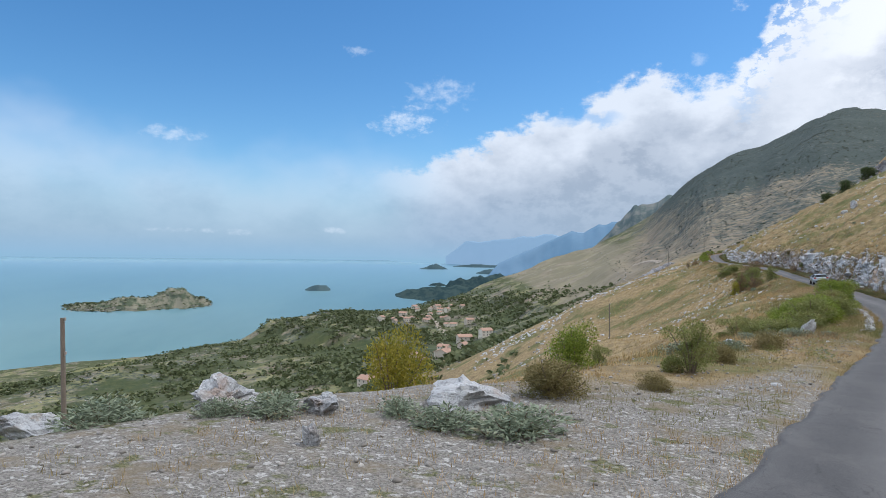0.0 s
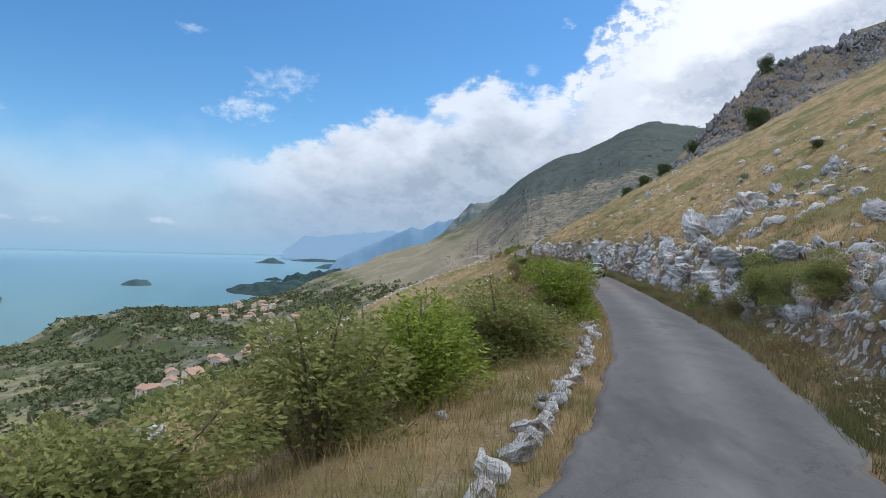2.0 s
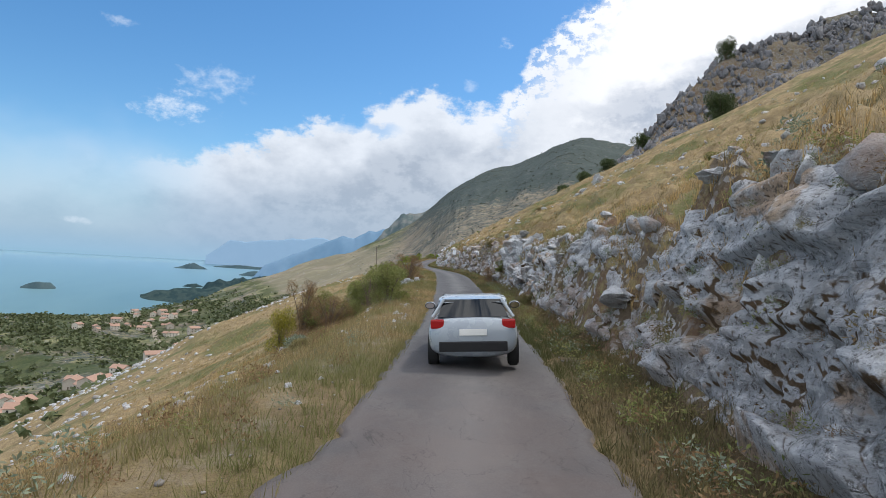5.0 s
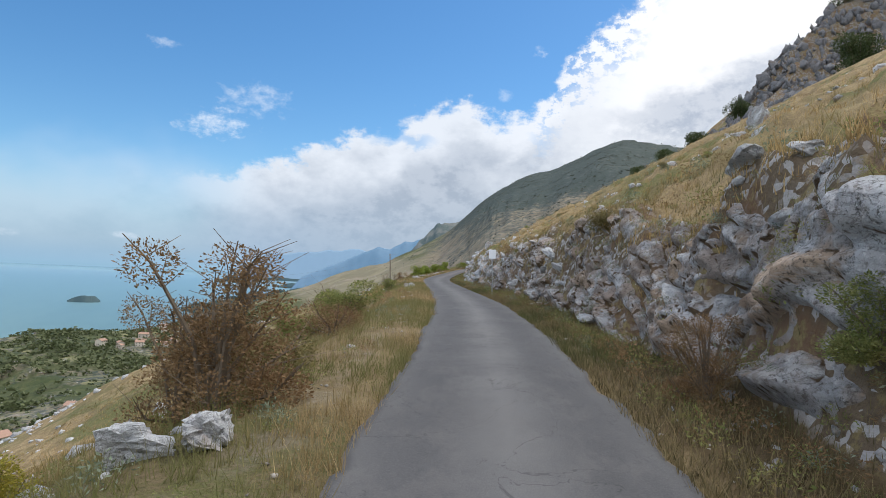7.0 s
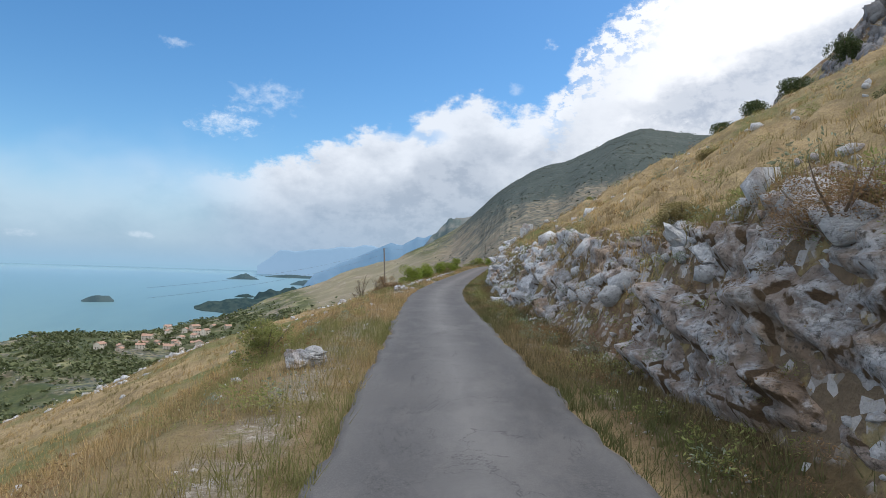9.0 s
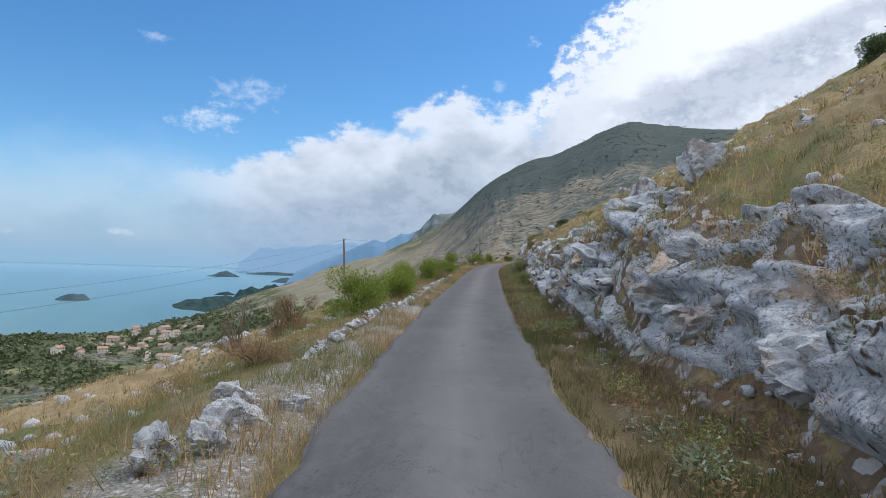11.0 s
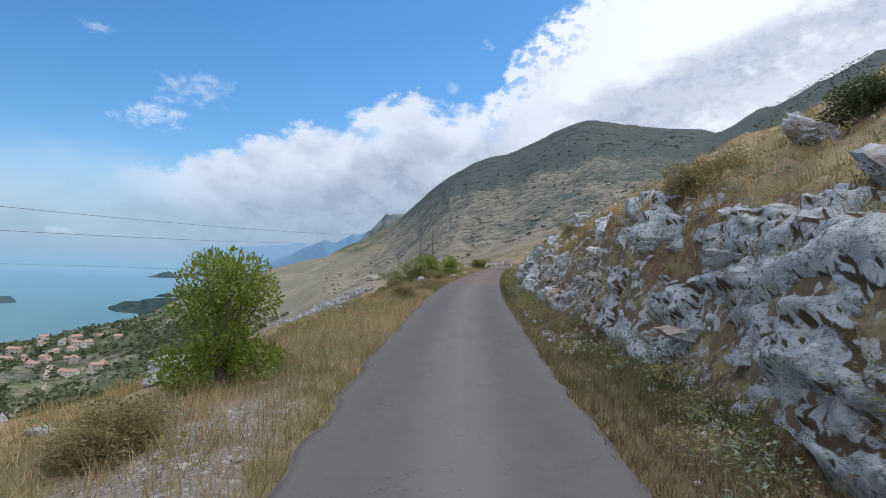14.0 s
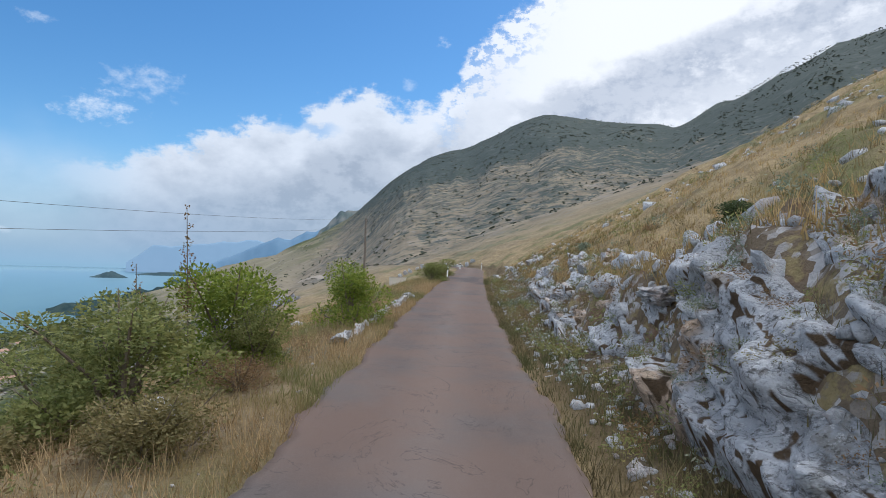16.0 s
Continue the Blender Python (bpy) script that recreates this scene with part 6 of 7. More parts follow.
# ------------------------------------------------------------------ village
PLASTER = mat_plain("lime_plaster", (0.50, 0.46, 0.40), (0.66, 0.62, 0.55), 0.6, 0.9)
STONEWALL = mat_plain("stone_wall", (0.36, 0.32, 0.27), (0.55, 0.50, 0.44), 1.5, 0.9)
TILES = mat_plain("clay_tiles", (0.27, 0.15, 0.11), (0.42, 0.29, 0.225), 0.8, 0.9)
PANE = mat_plain("dark_pane", (0.03, 0.035, 0.04), (0.05, 0.055, 0.06), 1, 0.2, 0.5, 0, 0)


def house(w, l, h, rh, wall, label):
    root = tagged(new("house"), label, "house", "houses of the village")
    bm = bmesh.new()
    box(bm, (0, 0, h / 2 - 1.5), (w, l, h + 3))
    bmesh.ops.create_cone(bm, cap_ends=False, segments=3, radius1=0.01, radius2=0.01, depth=0.01, matrix=Matrix.Translation((0, 0, h)))
    for s in (-1, 1):
        vs = [bm.verts.new(p) for p in ((-w / 2, s * l / 2, h), (w / 2, s * l / 2, h), (0, s * l / 2, h + rh))]
        bm.faces.new(vs)
    part("wall", bm, wall, root)
    bm = bmesh.new()
    e = 0.45
    sl = rh / (w / 2)
    for s in (-1, 1):
        a = [(s * (w / 2 + e), -l / 2 - e, h - e * sl), (s * (w / 2 + e), l / 2 + e, h - e * sl), (0, l / 2 + e, h + rh), (0, -l / 2 - e, h + rh)]
        lo = [bm.verts.new(p) for p in a]
        hi = [bm.verts.new((p[0], p[1], p[2] + 0.22)) for p in a]
        bm.faces.new(lo), bm.faces.new(hi)
        for i in range(4):
            bm.faces.new((lo[i], lo[(i + 1) % 4], hi[(i + 1) % 4], hi[i]))
    bmesh.ops.recalc_face_normals(bm, faces=bm.faces)
    roof = part("roof", bm, TILES, root)
    bm = bmesh.new()
    box(bm, (w * 0.2, l * 0.25, h + rh * 0.9), (0.6, 0.6, 1.4))
    part("chimney", bm, wall, roof)
    for sx in (-1, 1):
        for k in range(2 if l < 9 else 3):
            for zz in ([1.6] if h < 4 else [1.6, 4.3]):
                bm = bmesh.new()
                box(bm, (sx * (w / 2 + 0.01), -l / 2 + (k + 0.5) * l / (2 if l < 9 else 3), zz), (0.06, 0.95, 1.25))
                part("window", bm, PANE, root)
    for sy in (-1, 1):
        bm = bmesh.new()
        box(bm, (0.8, sy * (l / 2 + 0.01), 1.6), (0.95, 0.06, 1.25))
        part("window", bm, PANE, root)
    bm = bmesh.new()
    box(bm, (-1.2, -(l / 2 + 0.01), 1.05), (1.0, 0.08, 2.1))
    part("door", bm, TWIG, root)
    return root


HA = house(8, 11, 5.6, 2.0, PLASTER, "white plastered village house with a red tiled roof")
HB = house(7, 9, 3.4, 1.8, STONEWALL, "stone village house with a red tiled roof")
HC = house(9, 14, 5.8, 2.2, STONEWALL, "large sandstone-coloured house with a red tiled roof")
spots = [(-386, 735), (-375, 751), (-420, 874), (-422, 921), (-368, 740), (-399, 884), (-401, 835), (-373, 821), (-377, 883), (-392, 849), (-355, 870), (-369, 891), (-340, 797), (-347, 850), (-328, 812), (-343, 868), (-315, 798), (-349, 811), (-362, 765), (-352, 905), (-410, 905), (-338, 780), (-330, 900), (-360, 842), (-384, 812), (-286, 748), (-262, 741), (-275, 770), (-300, 760),
         (-141, 356), (-150, 372), (-192, 419), (-180, 408), (-144, 309), (-155, 318), (-167, 322), (-174, 316), (-182, 334), (-165, 340), (-158, 392), (-172, 430), (-164, 453), (-150, 412), (-196, 372), (-205, 440), (-144, 445), (-138, 345)]
for i, (x, y) in enumerate(spots):
    p = (HA, HC, HB, HA, HB)[i % 5]
    m = pose(x, y, gz(x, y) + 0.2, 0, 0, (i * 47) % 180) @ Matrix.Diagonal((0.9, 0.9, 0.9, 1))
    if i < 3:
        q = (HA, HB, HC)[i]
        q.matrix_world = m
    else:
        copy_thing(p, m)


def track(name, pts, w, label):
    """An unpaved lane laid over the ground."""
    xs = np.array(pts, float)
    t = np.linspace(0, 1, 80)
    u = np.linspace(0, 1, len(xs))
    cx, cy = np.interp(t, u, xs[:, 0]), np.interp(t, u, xs[:, 1])
    tx, ty = np.gradient(cx), np.gradient(cy)
    n = np.hypot(tx, ty)
    nx, ny = -ty / n, tx / n
    o = np.linspace(-w / 2, w / 2, 4)
    X = cx[:, None] + nx[:, None] * o
    Y = cy[:, None] + ny[:, None] * o
    me = sheet(name, X, Y, height(X, Y) + 0.3, DIRT)
    return tagged(new(name, me), label, "lane", kind="structure")


DIRT = mat_plain("pale_dirt", (0.25, 0.21, 0.165), (0.34, 0.295, 0.24), 0.4, 0.95)
track("lane", [(-120, 395), (-140, 440), (-165, 470), (-190, 520), (-230, 600), (-280, 700), (-330, 790), (-380, 860)], 5, "pale unpaved lane winding to the village")
track("lane", [(-120, 395), (-128, 360), (-150, 350), (-160, 320), (-150, 290)], 4, "pale unpaved lane between the houses")
track("hillside_road", [(8, 480), (-5, 510), (-20, 560), (-30, 620), (-40, 680), (-60, 740)], 4, "road cut running across the far hillside")

# ------------------------------------------------------------------ poles and wires
WOOD = mat_plain("weathered_wood", (0.12, 0.10, 0.085), (0.22, 0.19, 0.165), 6, 0.9)
STEEL = mat_plain("dull_steel", (0.30, 0.31, 0.32), (0.42, 0.43, 0.44), 10, 0.5, 0.5, 0.6, 0.1)
CERAMIC = mat_plain("insulator_glaze", (0.25, 0.22, 0.20), (0.35, 0.32, 0.30), 5, 0.3)
tops = []


def pole(x, y, top, lean, label):
    root = tagged(new("utility_pole"), label, "pole", "poles of the power line")
    base = gz(x, y)
    h = top - base
    root.matrix_world = pose(x, y, base, 0, lean, 0)
    bm = bmesh.new()
    cyl(bm, (0, 0, -0.4), (0, 0, h), 0.15, 0.10, 10)
    part("post", bm, WOOD, root, smooth=False)
    for zz in (h - 0.18, h - 1.9):
        bm = bmesh.new()
        cyl(bm, (0.05, 0, zz), (0.2, 0, zz), 0.02, 0.02, 6)
        cyl(bm, (0.2, 0, zz), (0.2, 0, zz + 0.08), 0.02, 0.02, 6)
        br = part("bracket", bm, STEEL, root)
        bm = bmesh.new()
        cyl(bm, (0.2, 0, zz + 0.06), (0.2, 0, zz + 0.2), 0.06, 0.04, 8)
        part("insulator", bm, CERAMIC, br)
    tip = root.matrix_world @ Vector((0.2, 0, h - 0.05))
    tops.append((tip, root.matrix_world @ Vector((0.2, 0, h - 0.9))))
    return root


pole(-28.9, 21.5, -3.35, -3.0, "leaning weathered wooden utility pole on the slope")
pole(-13.5, 116.0, -8.3, -1.0, "weathered wooden utility pole far down the slope")
pole(-7.7, 266.2, 4.45, -3.5, "leaning weathered wooden utility pole with small insulators")
pole(7.2, 355.0, 9.7, 0.0, "weathered wooden utility pole near the bend")
CABLE = mat_plain("cable", (0.06, 0.06, 0.065), (0.10, 0.10, 0.105), 5, 0.6, 0.3, 0, 0)
for (a, b) in zip(tops[2:], tops[3:]):
    for p, q in zip(a, b):
        cu = bpy.data.curves.new("wire", "CURVE")
        cu.dimensions, cu.bevel_depth, cu.bevel_resolution = "3D", 0.008, 1
        sp = cu.splines.new("POLY")
        sp.points.add(24)
        for i in range(25):
            t = i / 24
            c = p.lerp(q, t)
            sp.points[i].co = (c.x, c.y, c.z - 4 * 0.9 * t * (1 - t), 1)
        cu.materials.append(CABLE)
        tagged(new("wire", cu), "thin dark overhead wire between two poles", "wire", "overhead wires")
bg = tops[2]
for p, dz in zip(bg, (0.0, 0.0)):
    q = p + Vector((-8, -60, -6))
    cu = bpy.data.curves.new("wire", "CURVE")
    cu.dimensions, cu.bevel_depth, cu.bevel_resolution = "3D", 0.008, 1
    sp = cu.splines.new("POLY")
    sp.points.add(24)
    for i in range(25):
        t = i / 24
        c = p.lerp(q, t)
        sp.points[i].co = (c.x, c.y, c.z - 4 * 0.9 * t * (1 - t), 1)
    cu.materials.append(CABLE)
    tagged(new("wire", cu), "thin dark overhead wire between two poles", "wire", "overhead wires")

# ------------------------------------------------------------------ sign, marker posts
SIGNBACK = mat_plain("sign_metal", (0.74, 0.78, 0.84), (0.82, 0.85, 0.90), 3, 0.45, 0.4, 0.0, 0.05)
WHITE = mat_plain("white_paint", (0.70, 0.70, 0.68), (0.82, 0.82, 0.80), 4, 0.6)


def road_sign(x, y, ztop):
    root = tagged(new("road_sign"), "blank pale rectangular road sign on a thin steel post", "sign")
    base = gz(x, y)
    root.matrix_world = pose(x, y, base, 0, -2.0, 3)
    h = ztop - base
    bm = bmesh.new()
    cyl(bm, (0, 0, -0.3), (0, 0, h), 0.028, 0.028, 10)
    part("post", bm, STEEL, root)
    bm = bmesh.new()
    box(bm, (0, -0.035, h - 0.26), (0.40, 0.012, 0.54), None, 0.004)
    part("panel", bm, SIGNBACK, root)
    for zz in (h - 0.12, h - 0.40):
        bm = bmesh.new()
        box(bm, (0, -0.012, zz), (0.14, 0.04, 0.03))
        part("clamp", bm, STEEL, root)


road_sign(15.68, 161.6, 1.34)


def garden_wall(x, y, l, h, turn):
    root = tagged(new("roadside_wall"), "short cream-plastered wall with a stone cap beside the bend", "wall")
    root.matrix_world = pose(x, y, gz(x, y), 0, 0, turn)
    bm = bmesh.new()
    box(bm, (0, 0, h / 2 - 0.2), (l, 0.3, h + 0.4), None, 0.02)
    part("body", bm, PLASTER, root)
    bm = bmesh.new()
    box(bm, (0, 0, h + 0.04), (l + 0.1, 0.4, 0.08), None, 0.015)
    part("cap", bm, STONEWALL, root)


garden_wall(11.0, 352.0, 1.8, 0.9, 12)
for i in range(14):
    boulder(11.5 + 1.0 * i + rng.uniform(-0.2, 0.2), 394 + 2.0 * math.sin(i * 0.6), rng.uniform(0.9, 1.5), rng.uniform(0.7, 1.1), "rough grey stone of the low wall round the bend", 37 * i, i, 0.2)
n = 1800
yy = rng.uniform(262, 335, n)
dd = 1.95 + rng.random(n) * 1.6
pts, sc = stand(road_x(yy) + dd, yy, rng.uniform(0.06, 0.26, n), 0.0)
scatter_mesh("scree", CHIPS, pts, sc, ROCK, "loose broken limestone scree at the foot of the bank", "scree", 0.8)


def marker_post(x, y):
    root = tagged(new("marker_post"), "short white roadside marker post with a dark band", "marker post", "marker posts at the bend")
    root.matrix_world = pose(x, y, gz(x, y), 0, 2, 10)
    bm = bmesh.new()
    box(bm, (0, 0, 0.4), (0.12, 0.09, 1.0), None, 0.015)
    part("post", bm, WHITE, root)
    bm = bmesh.new()
    box(bm, (0, 0, 0.72), (0.124, 0.094, 0.14))
    part("band", bm, PANE, root)


for x, y in ((22.9, 372.0), (19.2, 366.0), (15.4, 340.0)):
    marker_post(x, y)


def stalk(x, y, h, label):
    root = tagged(new("dry_stalk"), label, "plant", "tall dry flower stalks")
    root.matrix_world = pose(x, y, gz(x, y), 2, -2, 0)
    bm = bmesh.new()
    cyl(bm, (0, 0, -0.1), (0, 0, h), 0.016, 0.006, 6)
    part("stem", bm, TWIG, root)
    r = np.random.default_rng(int(x * 10))
    lob = [(r.normal(0, 0.05), r.normal(0, 0.05), h * (0.45 + 0.55 * k / 12), 0.04 + 0.10 * (1 - k / 12)) for k in range(13)]
    v, f = leaf_cloud(r, lob, int(130 * h), 0.045, 0.6)
    ob = tagged(new("flower_head", mesh_np("flower_head", v, f, RUSTY)), kind="stuff")
    ob.parent = root


TALL = "tall rust-brown flower stalk with dry seed heads"
stalk(7.2, 297.0, 3.3, TALL)
stalk(6.0, 297.8, 2.8, TALL)
stalk(2.2, 33.0, 1.6, TALL)
bush("rusty", 18.7, 133.5, 1.2, 1.2)
bush("olive", 19.6, 131.0, 1.2, 0.9)

# ------------------------------------------------------------------ the car
def car_paint():
    m = Mat("white_car_paint", 0.22, 0.5)
    n = m.noise(1.5, 4)
    m.color(m.mix(n, (0.29, 0.33, 0.375), (0.33, 0.37, 0.41)))
    m.b.inputs["Coat Weight"].default_value = 0.6
    m.b.inputs["Coat Roughness"].default_value = 0.05
    m.rough(m.step(m.noise(3, 4), 0.3, 0.7, 0.2, 0.34))
    return m.m


PAINT = car_paint()
TRIM = mat_plain("black_trim", (0.012, 0.012, 0.013), (0.025, 0.025, 0.027), 8, 0.45)
RUBBER = mat_plain("tyre_rubber", (0.015, 0.015, 0.016), (0.03, 0.03, 0.03), 12, 0.85)
ALLOY = mat_plain("alloy", (0.45, 0.46, 0.47), (0.6, 0.6, 0.61), 6, 0.35, 0.5, 0.8, 0.05)
TINT = Mat("tinted_glass", 0.04, 0.6)
TINT.color(TINT.mix(TINT.noise(2), (0.008, 0.010, 0.011), (0.014, 0.016, 0.018)))
TINT = TINT.m
LAMPRED = mat_plain("red_lens", (0.30, 0.012, 0.012), (0.40, 0.02, 0.02), 6, 0.15)
CLEAR = mat_plain("headlamp_lens", (0.5, 0.52, 0.55), (0.65, 0.67, 0.7), 6, 0.1)
MIRROR = mat_plain("mirror_glass", (0.7, 0.72, 0.74), (0.75, 0.76, 0.78), 2, 0.03, 0.5, 1.0, 0)


def loft(rows, mat, name, parent, close=False, smooth=True, label=""):
    bm = bmesh.new()
    grid = [[bm.verts.new(p) for p in row] for row in rows]
    for a, b in zip(grid, grid[1:]):
        for i in range(len(a) - (0 if close else 1)):
            j = (i + 1) % len(a)
            bm.faces.new((a[i], a[j], b[j], b[i]))
    if close:
        bm.faces.new(grid[0]), bm.faces.new(grid[-1])
    bmesh.ops.recalc_face_normals(bm, faces=bm.faces)
    return part(name, bm, mat, parent, label, smooth)


def section(y, hw, z0, z1, p=3.2, n=28):
    """Closed rounded cross-section at y."""
    zc, hz = (z0 + z1) / 2, (z1 - z0) / 2
    out = []
    for i in range(n):
        a = 2 * math.pi * i / n
        c, s = math.cos(a), math.sin(a)
        out.append((hw * math.copysign(abs(c) ** (2 / p), c), y, zc + hz * math.copysign(abs(s) ** (2 / p), s)))
    return out


def build_car():
    """Compact five-door car; y ahead, origin on the road under the middle of the wheelbase."""
    root = tagged(new("car"), "white compact car with black trim standing on the road", "car")
    body = [(-2.12, 0.62, 0.42, 0.80), (-2.06, 0.78, 0.30, 0.95), (-1.85, 0.86, 0.24, 1.00), (-1.2, 0.895, 0.22, 0.99), (0.0, 0.90, 0.21, 0.97), (0.8, 0.895, 0.21, 0.97), (1.35, 0.88, 0.22, 0.955), (1.75, 0.85, 0.23, 0.89), (2.0, 0.77, 0.27, 0.80), (2.11, 0.62, 0.34, 0.68)]
    loft([section(*b) for b in body], PAINT, "body", root, True)
    # bonnet with a soft crown
    rows = []
    for k in range(13):
        t = k / 12
        y = 0.98 + 1.02 * t
        z = 1.005 - 0.02 * t - 0.14 * t ** 2.2
        hw = 0.76 - 0.10 * t ** 2
        rows.append([(hw * u, y, z - 0.05 * abs(u) ** 3 + 0.012 * math.exp(-((abs(u) - 0.72) / 0.09) ** 2)) for u in np.linspace(-1, 1, 17)])
    loft(rows, PAINT, "bonnet", root)
    # cowl under the windscreen
    bm = bmesh.new()
    box(bm, (0, 0.97, 0.985), (1.42, 0.20, 0.05), None, 0.015)
    part("cowl", bm, TRIM, root)
    for sx in (-0.5, 0.12):
        bm = bmesh.new()
        cyl(bm, (sx, 0.98, 1.02), (sx + 0.56, 0.92, 1.045), 0.012, 0.008, 6)
        part("wiper", bm, TRIM, root)
    # roof shell
    rows = []
    for k in range(17):
        t = k / 16
        y = -0.34 - 1.44 * t
        z = 1.292 + 0.022 * math.sin(math.pi * min(0.05 + t * 0.9, 1)) - 0.075 * t ** 3
        hw = 0.64 + 0.035 * math.sin(math.pi * min(t, 0.6)) - 0.025 * (1 - min(t / 0.06, 1))
        rows.append([(hw * u, y - 0.05 * u * u, z - 0.035 * abs(u) ** 9) for u in np.linspace(-1, 1, 33)])
    roof = loft(rows, PAINT, "roof", root)
    rows = []
    for dy, dz in ((0.0, -0.012), (0.03, -0.006), (0.055, -0.022), (0.05, -0.04)):
        rows.append([(0.615 * u, -0.345 + dy - 0.05 * u * u, 1.294 - 0.035 * abs(u) ** 9 + dz) for u in np.linspace(-1, 1, 25)])
    loft(rows, TRIM, "seal", roof, label="black rubber seal at the front of the roof")
    # glass
    rows = []
    for k in range(7):
        t = k / 6
        y, z, hw = -0.30 + 1.22 * t, 1.270 - 0.283 * t + 0.03 * math.sin(math.pi * t), 0.58 + 0.15 * t
        rows.append([(hw * u, y - 0.08 * u * u, z - 0.03 * abs(u) ** 4) for u in np.linspace(-1, 1, 11)])
    loft(rows, TINT, "windscreen", root)
    rows = []
    for k in range(5):
        t = k / 4
        y, z, hw = -1.77 - 0.22 * t, 1.275 - 0.30 * t, 0.555 + 0.12 * t
        rows.append([(hw * u, y + 0.05 * u * u, z) for u in np.linspace(-1, 1, 9)])
    loft(rows, TINT, "rear_window", root)
    for s in (-1, 1):
        for y0, y1, w in ((0.62, -0.50, 0.92), (-0.56, -1.25, 0.0), (-1.30, -1.72, 0.0)):
            b0, b1 = (s * 0.80, y0, 0.975), (s * 0.80, y1, 0.975)
            t1, t0 = (s * 0.575, y1 - 0.02, 1.275), (s * 0.575, y0 - w - 0.03, 1.275)
            loft([[b0, b1], [t0, t1]], TINT, "side_window", root)
        # pillars
        for (a, b) in (((0.77, 0.90, 0.97), (0.575, -0.36, 1.275)), ((0.80, -0.52, 0.97), (0.60, -0.53, 1.285)), ((0.80, -1.27, 0.97), (0.58, -1.29, 1.28)), ((0.78, -1.95, 0.97), (0.56, -1.76, 1.275))):
            bm = bmesh.new()
            cyl(bm, (s * a[0], a[1], a[2]), (s * b[0], b[1], b[2]), 0.03, 0.028, 8)
            part("pillar", bm, PAINT if a[1] > 0.5 or a[1] < -1.5 else TRIM, root)
        bm = bmesh.new()
        cyl(bm, (s * 0.655, -0.42, 1.262), (s * 0.655, -1.75, 1.235), 0.010, 0.010, 8)
        part("roof_rail", bm, TRIM, root)
        # door mirror
        bm = bmesh.new()
        bmesh.ops.create_uvsphere(bm, u_segments=16, v_segments=10, radius=0.5, matrix=Matrix.Translation((s * 0.96, 0.27, 1.02)) @ Matrix.Diagonal((0.25, 0.15, 0.16, 1)))
        mir = part("door_mirror", bm, PAINT, root, "white door mirror with a black rim", True)
        bm = bmesh.new()
        bmesh.ops.create_cone(bm, cap_ends=True, segments=20, radius1=0.5, radius2=0.5, depth=1, matrix=Matrix.Translation((s * 0.96, 0.215, 1.02)) @ Matrix.Rotation(radians(90), 4, "X") @ Matrix.Diagonal((0.225, 0.14, 0.05, 1)))
        part("rim", bm, TRIM, mir)
        bm = bmesh.new()
        bmesh.ops.create_cone(bm, cap_ends=True, segments=20, radius1=0.5, radius2=0.5, depth=1, matrix=Matrix.Translation((s * 0.96, 0.188, 1.02)) @ Matrix.Rotation(radians(90), 4, "X") @ Matrix.Diagonal((0.19, 0.115, 0.01, 1)))
        part("mirror_glass", bm, MIRROR, mir)
        bm = bmesh.new()
        cyl(bm, (s * 0.80, 0.34, 0.95), (s * 0.90, 0.28, 0.99), 0.03, 0.025, 8)
        part("arm", bm, TRIM, mir)
        bm = bmesh.new()
        box(bm, (s * 0.68, -2.03, 0.86), (0.26, 0.12, 0.16), None, 0.03)
        part("tail_lamp", bm, LAMPRED, root)
        bm = bmesh.new()
        box(bm, (s * 0.62, 1.98, 0.70), (0.30, 0.16, 0.13), None, 0.03)
        part("headlamp", bm, CLEAR, root)
        for y in (-0.62, -0.15, 0.45):
            bm = bmesh.new()
            box(bm, (s * 0.903, y - 0.1, 0.84), (0.02, 0.16, 0.025), None, 0.006)
            if y != -0.62:
                part("door_handle", bm, PAINT, root)
            else:
                bm.free()
        for y in (-1.28, 1.30):
            m = Matrix.Translation((s * 0.80, y, 0.31)) @ Matrix.Rotation(radians(90), 4, "Y")
            bm = bmesh.new()
            bmesh.ops.create_cone(bm, cap_ends=True, segments=28, radius1=0.31, radius2=0.31, depth=0.21, matrix=m)
            bmesh.ops.bevel(bm, geom=[e for e in bm.edges if len(e.link_faces) == 2 and any(len(f.verts) > 4 for f in e.link_faces)], offset=0.03, segments=2, affect="EDGES")
            wh = part("wheel", bm, RUBBER, root, "black tyre on an alloy rim")
            bm = bmesh.new()
            bmesh.ops.create_cone(bm, cap_ends=True, segments=24, radius1=0.2, radius2=0.2, depth=0.22, matrix=m)
            part("rim", bm, ALLOY, wh)
    bm = bmesh.new()
    box(bm, (0, -2.10, 0.47), (1.3, 0.08, 0.18), None, 0.02)
    part("rear_bumper", bm, TRIM, root)
    bm = bmesh.new()
    box(bm, (0, -2.135, 0.72), (0.52, 0.012, 0.11), None, 0.003)
    part("number_plate", bm, WHITE, root)
    bm = bmesh.new()
    box(bm, (0, 2.10, 0.42), (1.1, 0.05, 0.16), None, 0.02)
    part("grille", bm, TRIM, root)
    return root


CAR_HEADING, CAR_EYE = 1.5, (15.78, 92.29)
car = build_car()
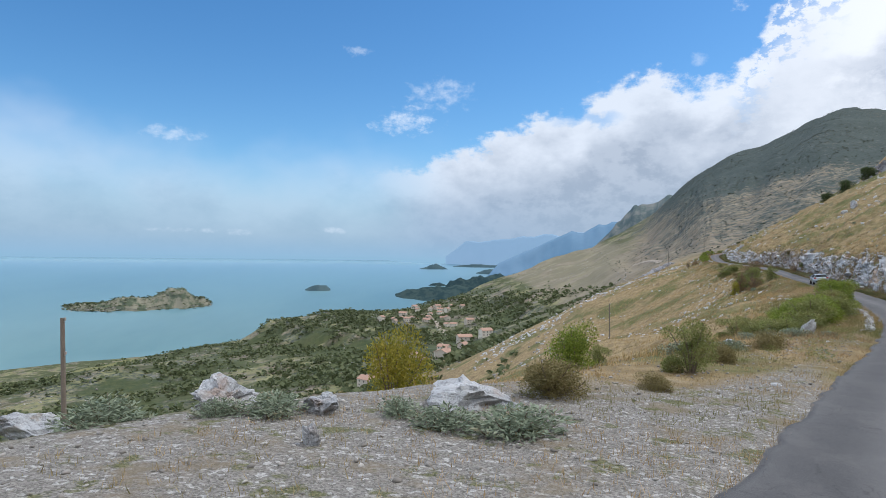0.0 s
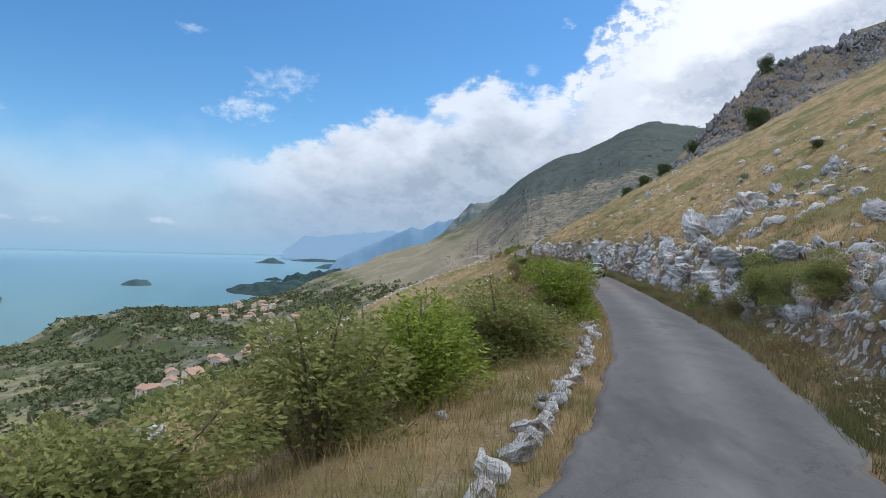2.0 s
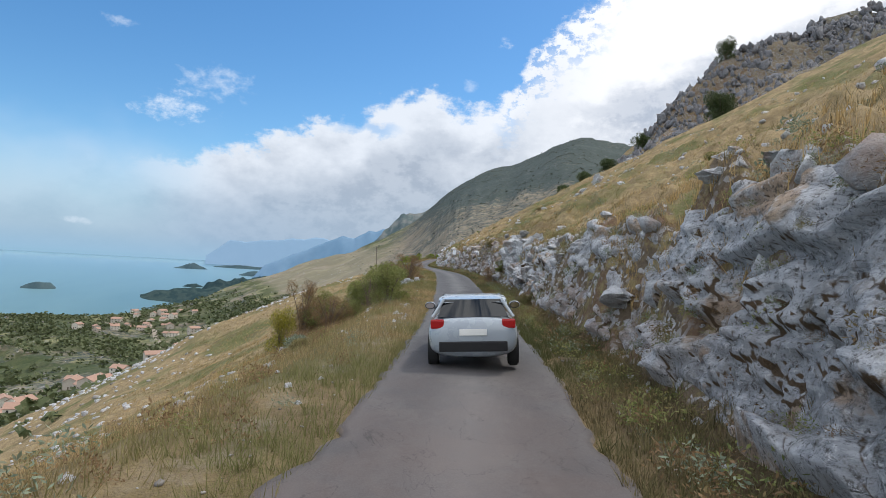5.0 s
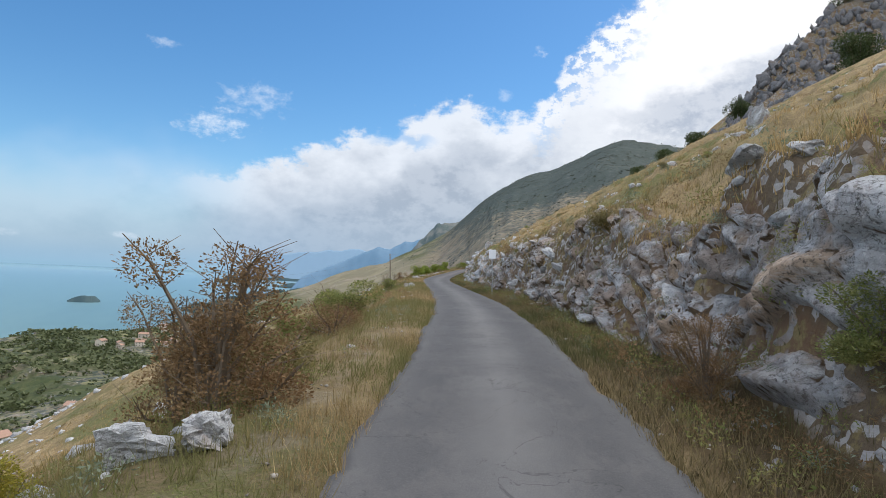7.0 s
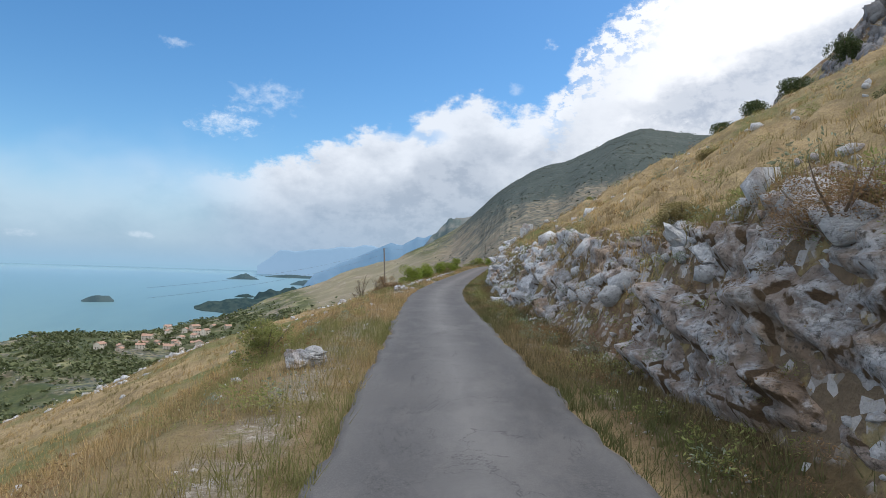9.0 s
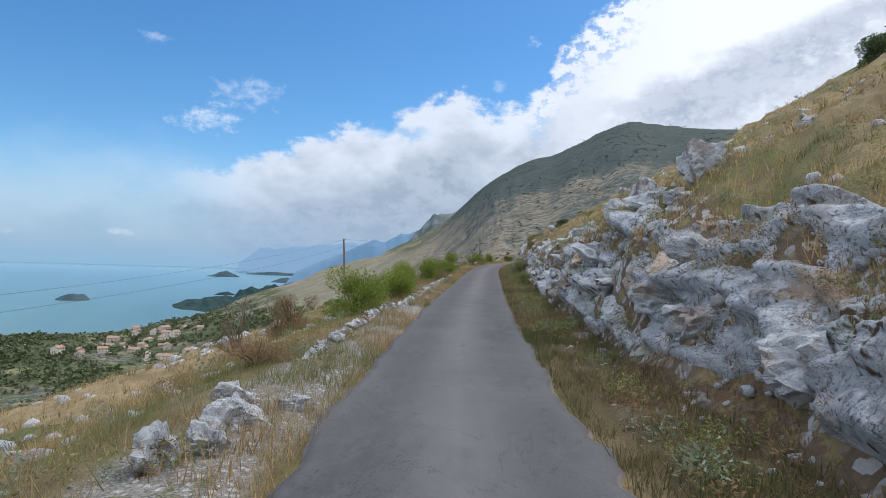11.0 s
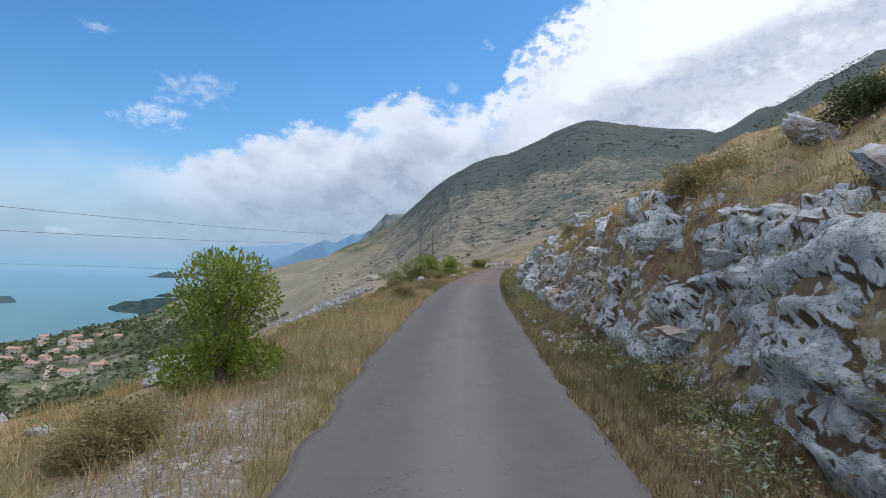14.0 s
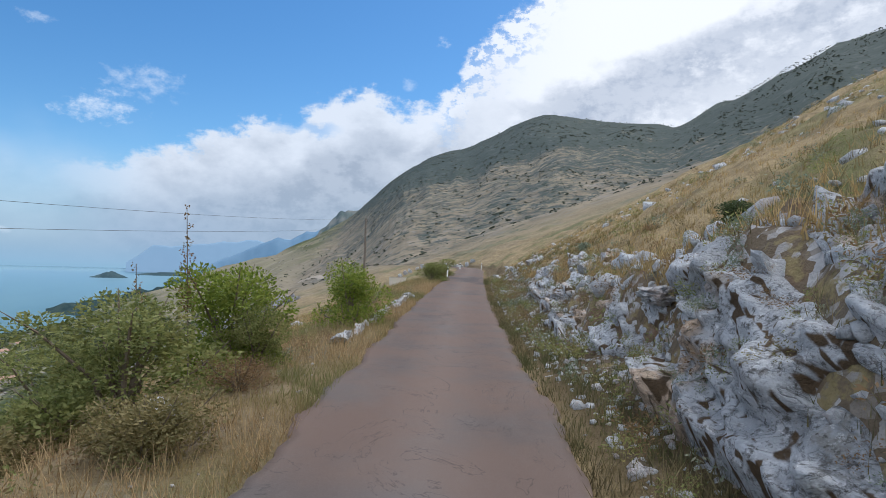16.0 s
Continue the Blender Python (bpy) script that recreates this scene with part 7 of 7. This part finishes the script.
# heading, and the place under the eye at the roof's rear
_h = radians(CAR_HEADING)
_cx, _cy = CAR_EYE[0] + math.cos(_h) * 0.31 + math.sin(_h) * 2.58, CAR_EYE[1] - math.sin(_h) * 0.31 + math.cos(_h) * 2.58
car.matrix_world = pose(_cx, _cy, float(road_z(_cy)) + 0.06, 1.4, -4.2, -CAR_HEADING) @ Matrix.Diagonal((1.0, 1.0, 1.083, 1.0))
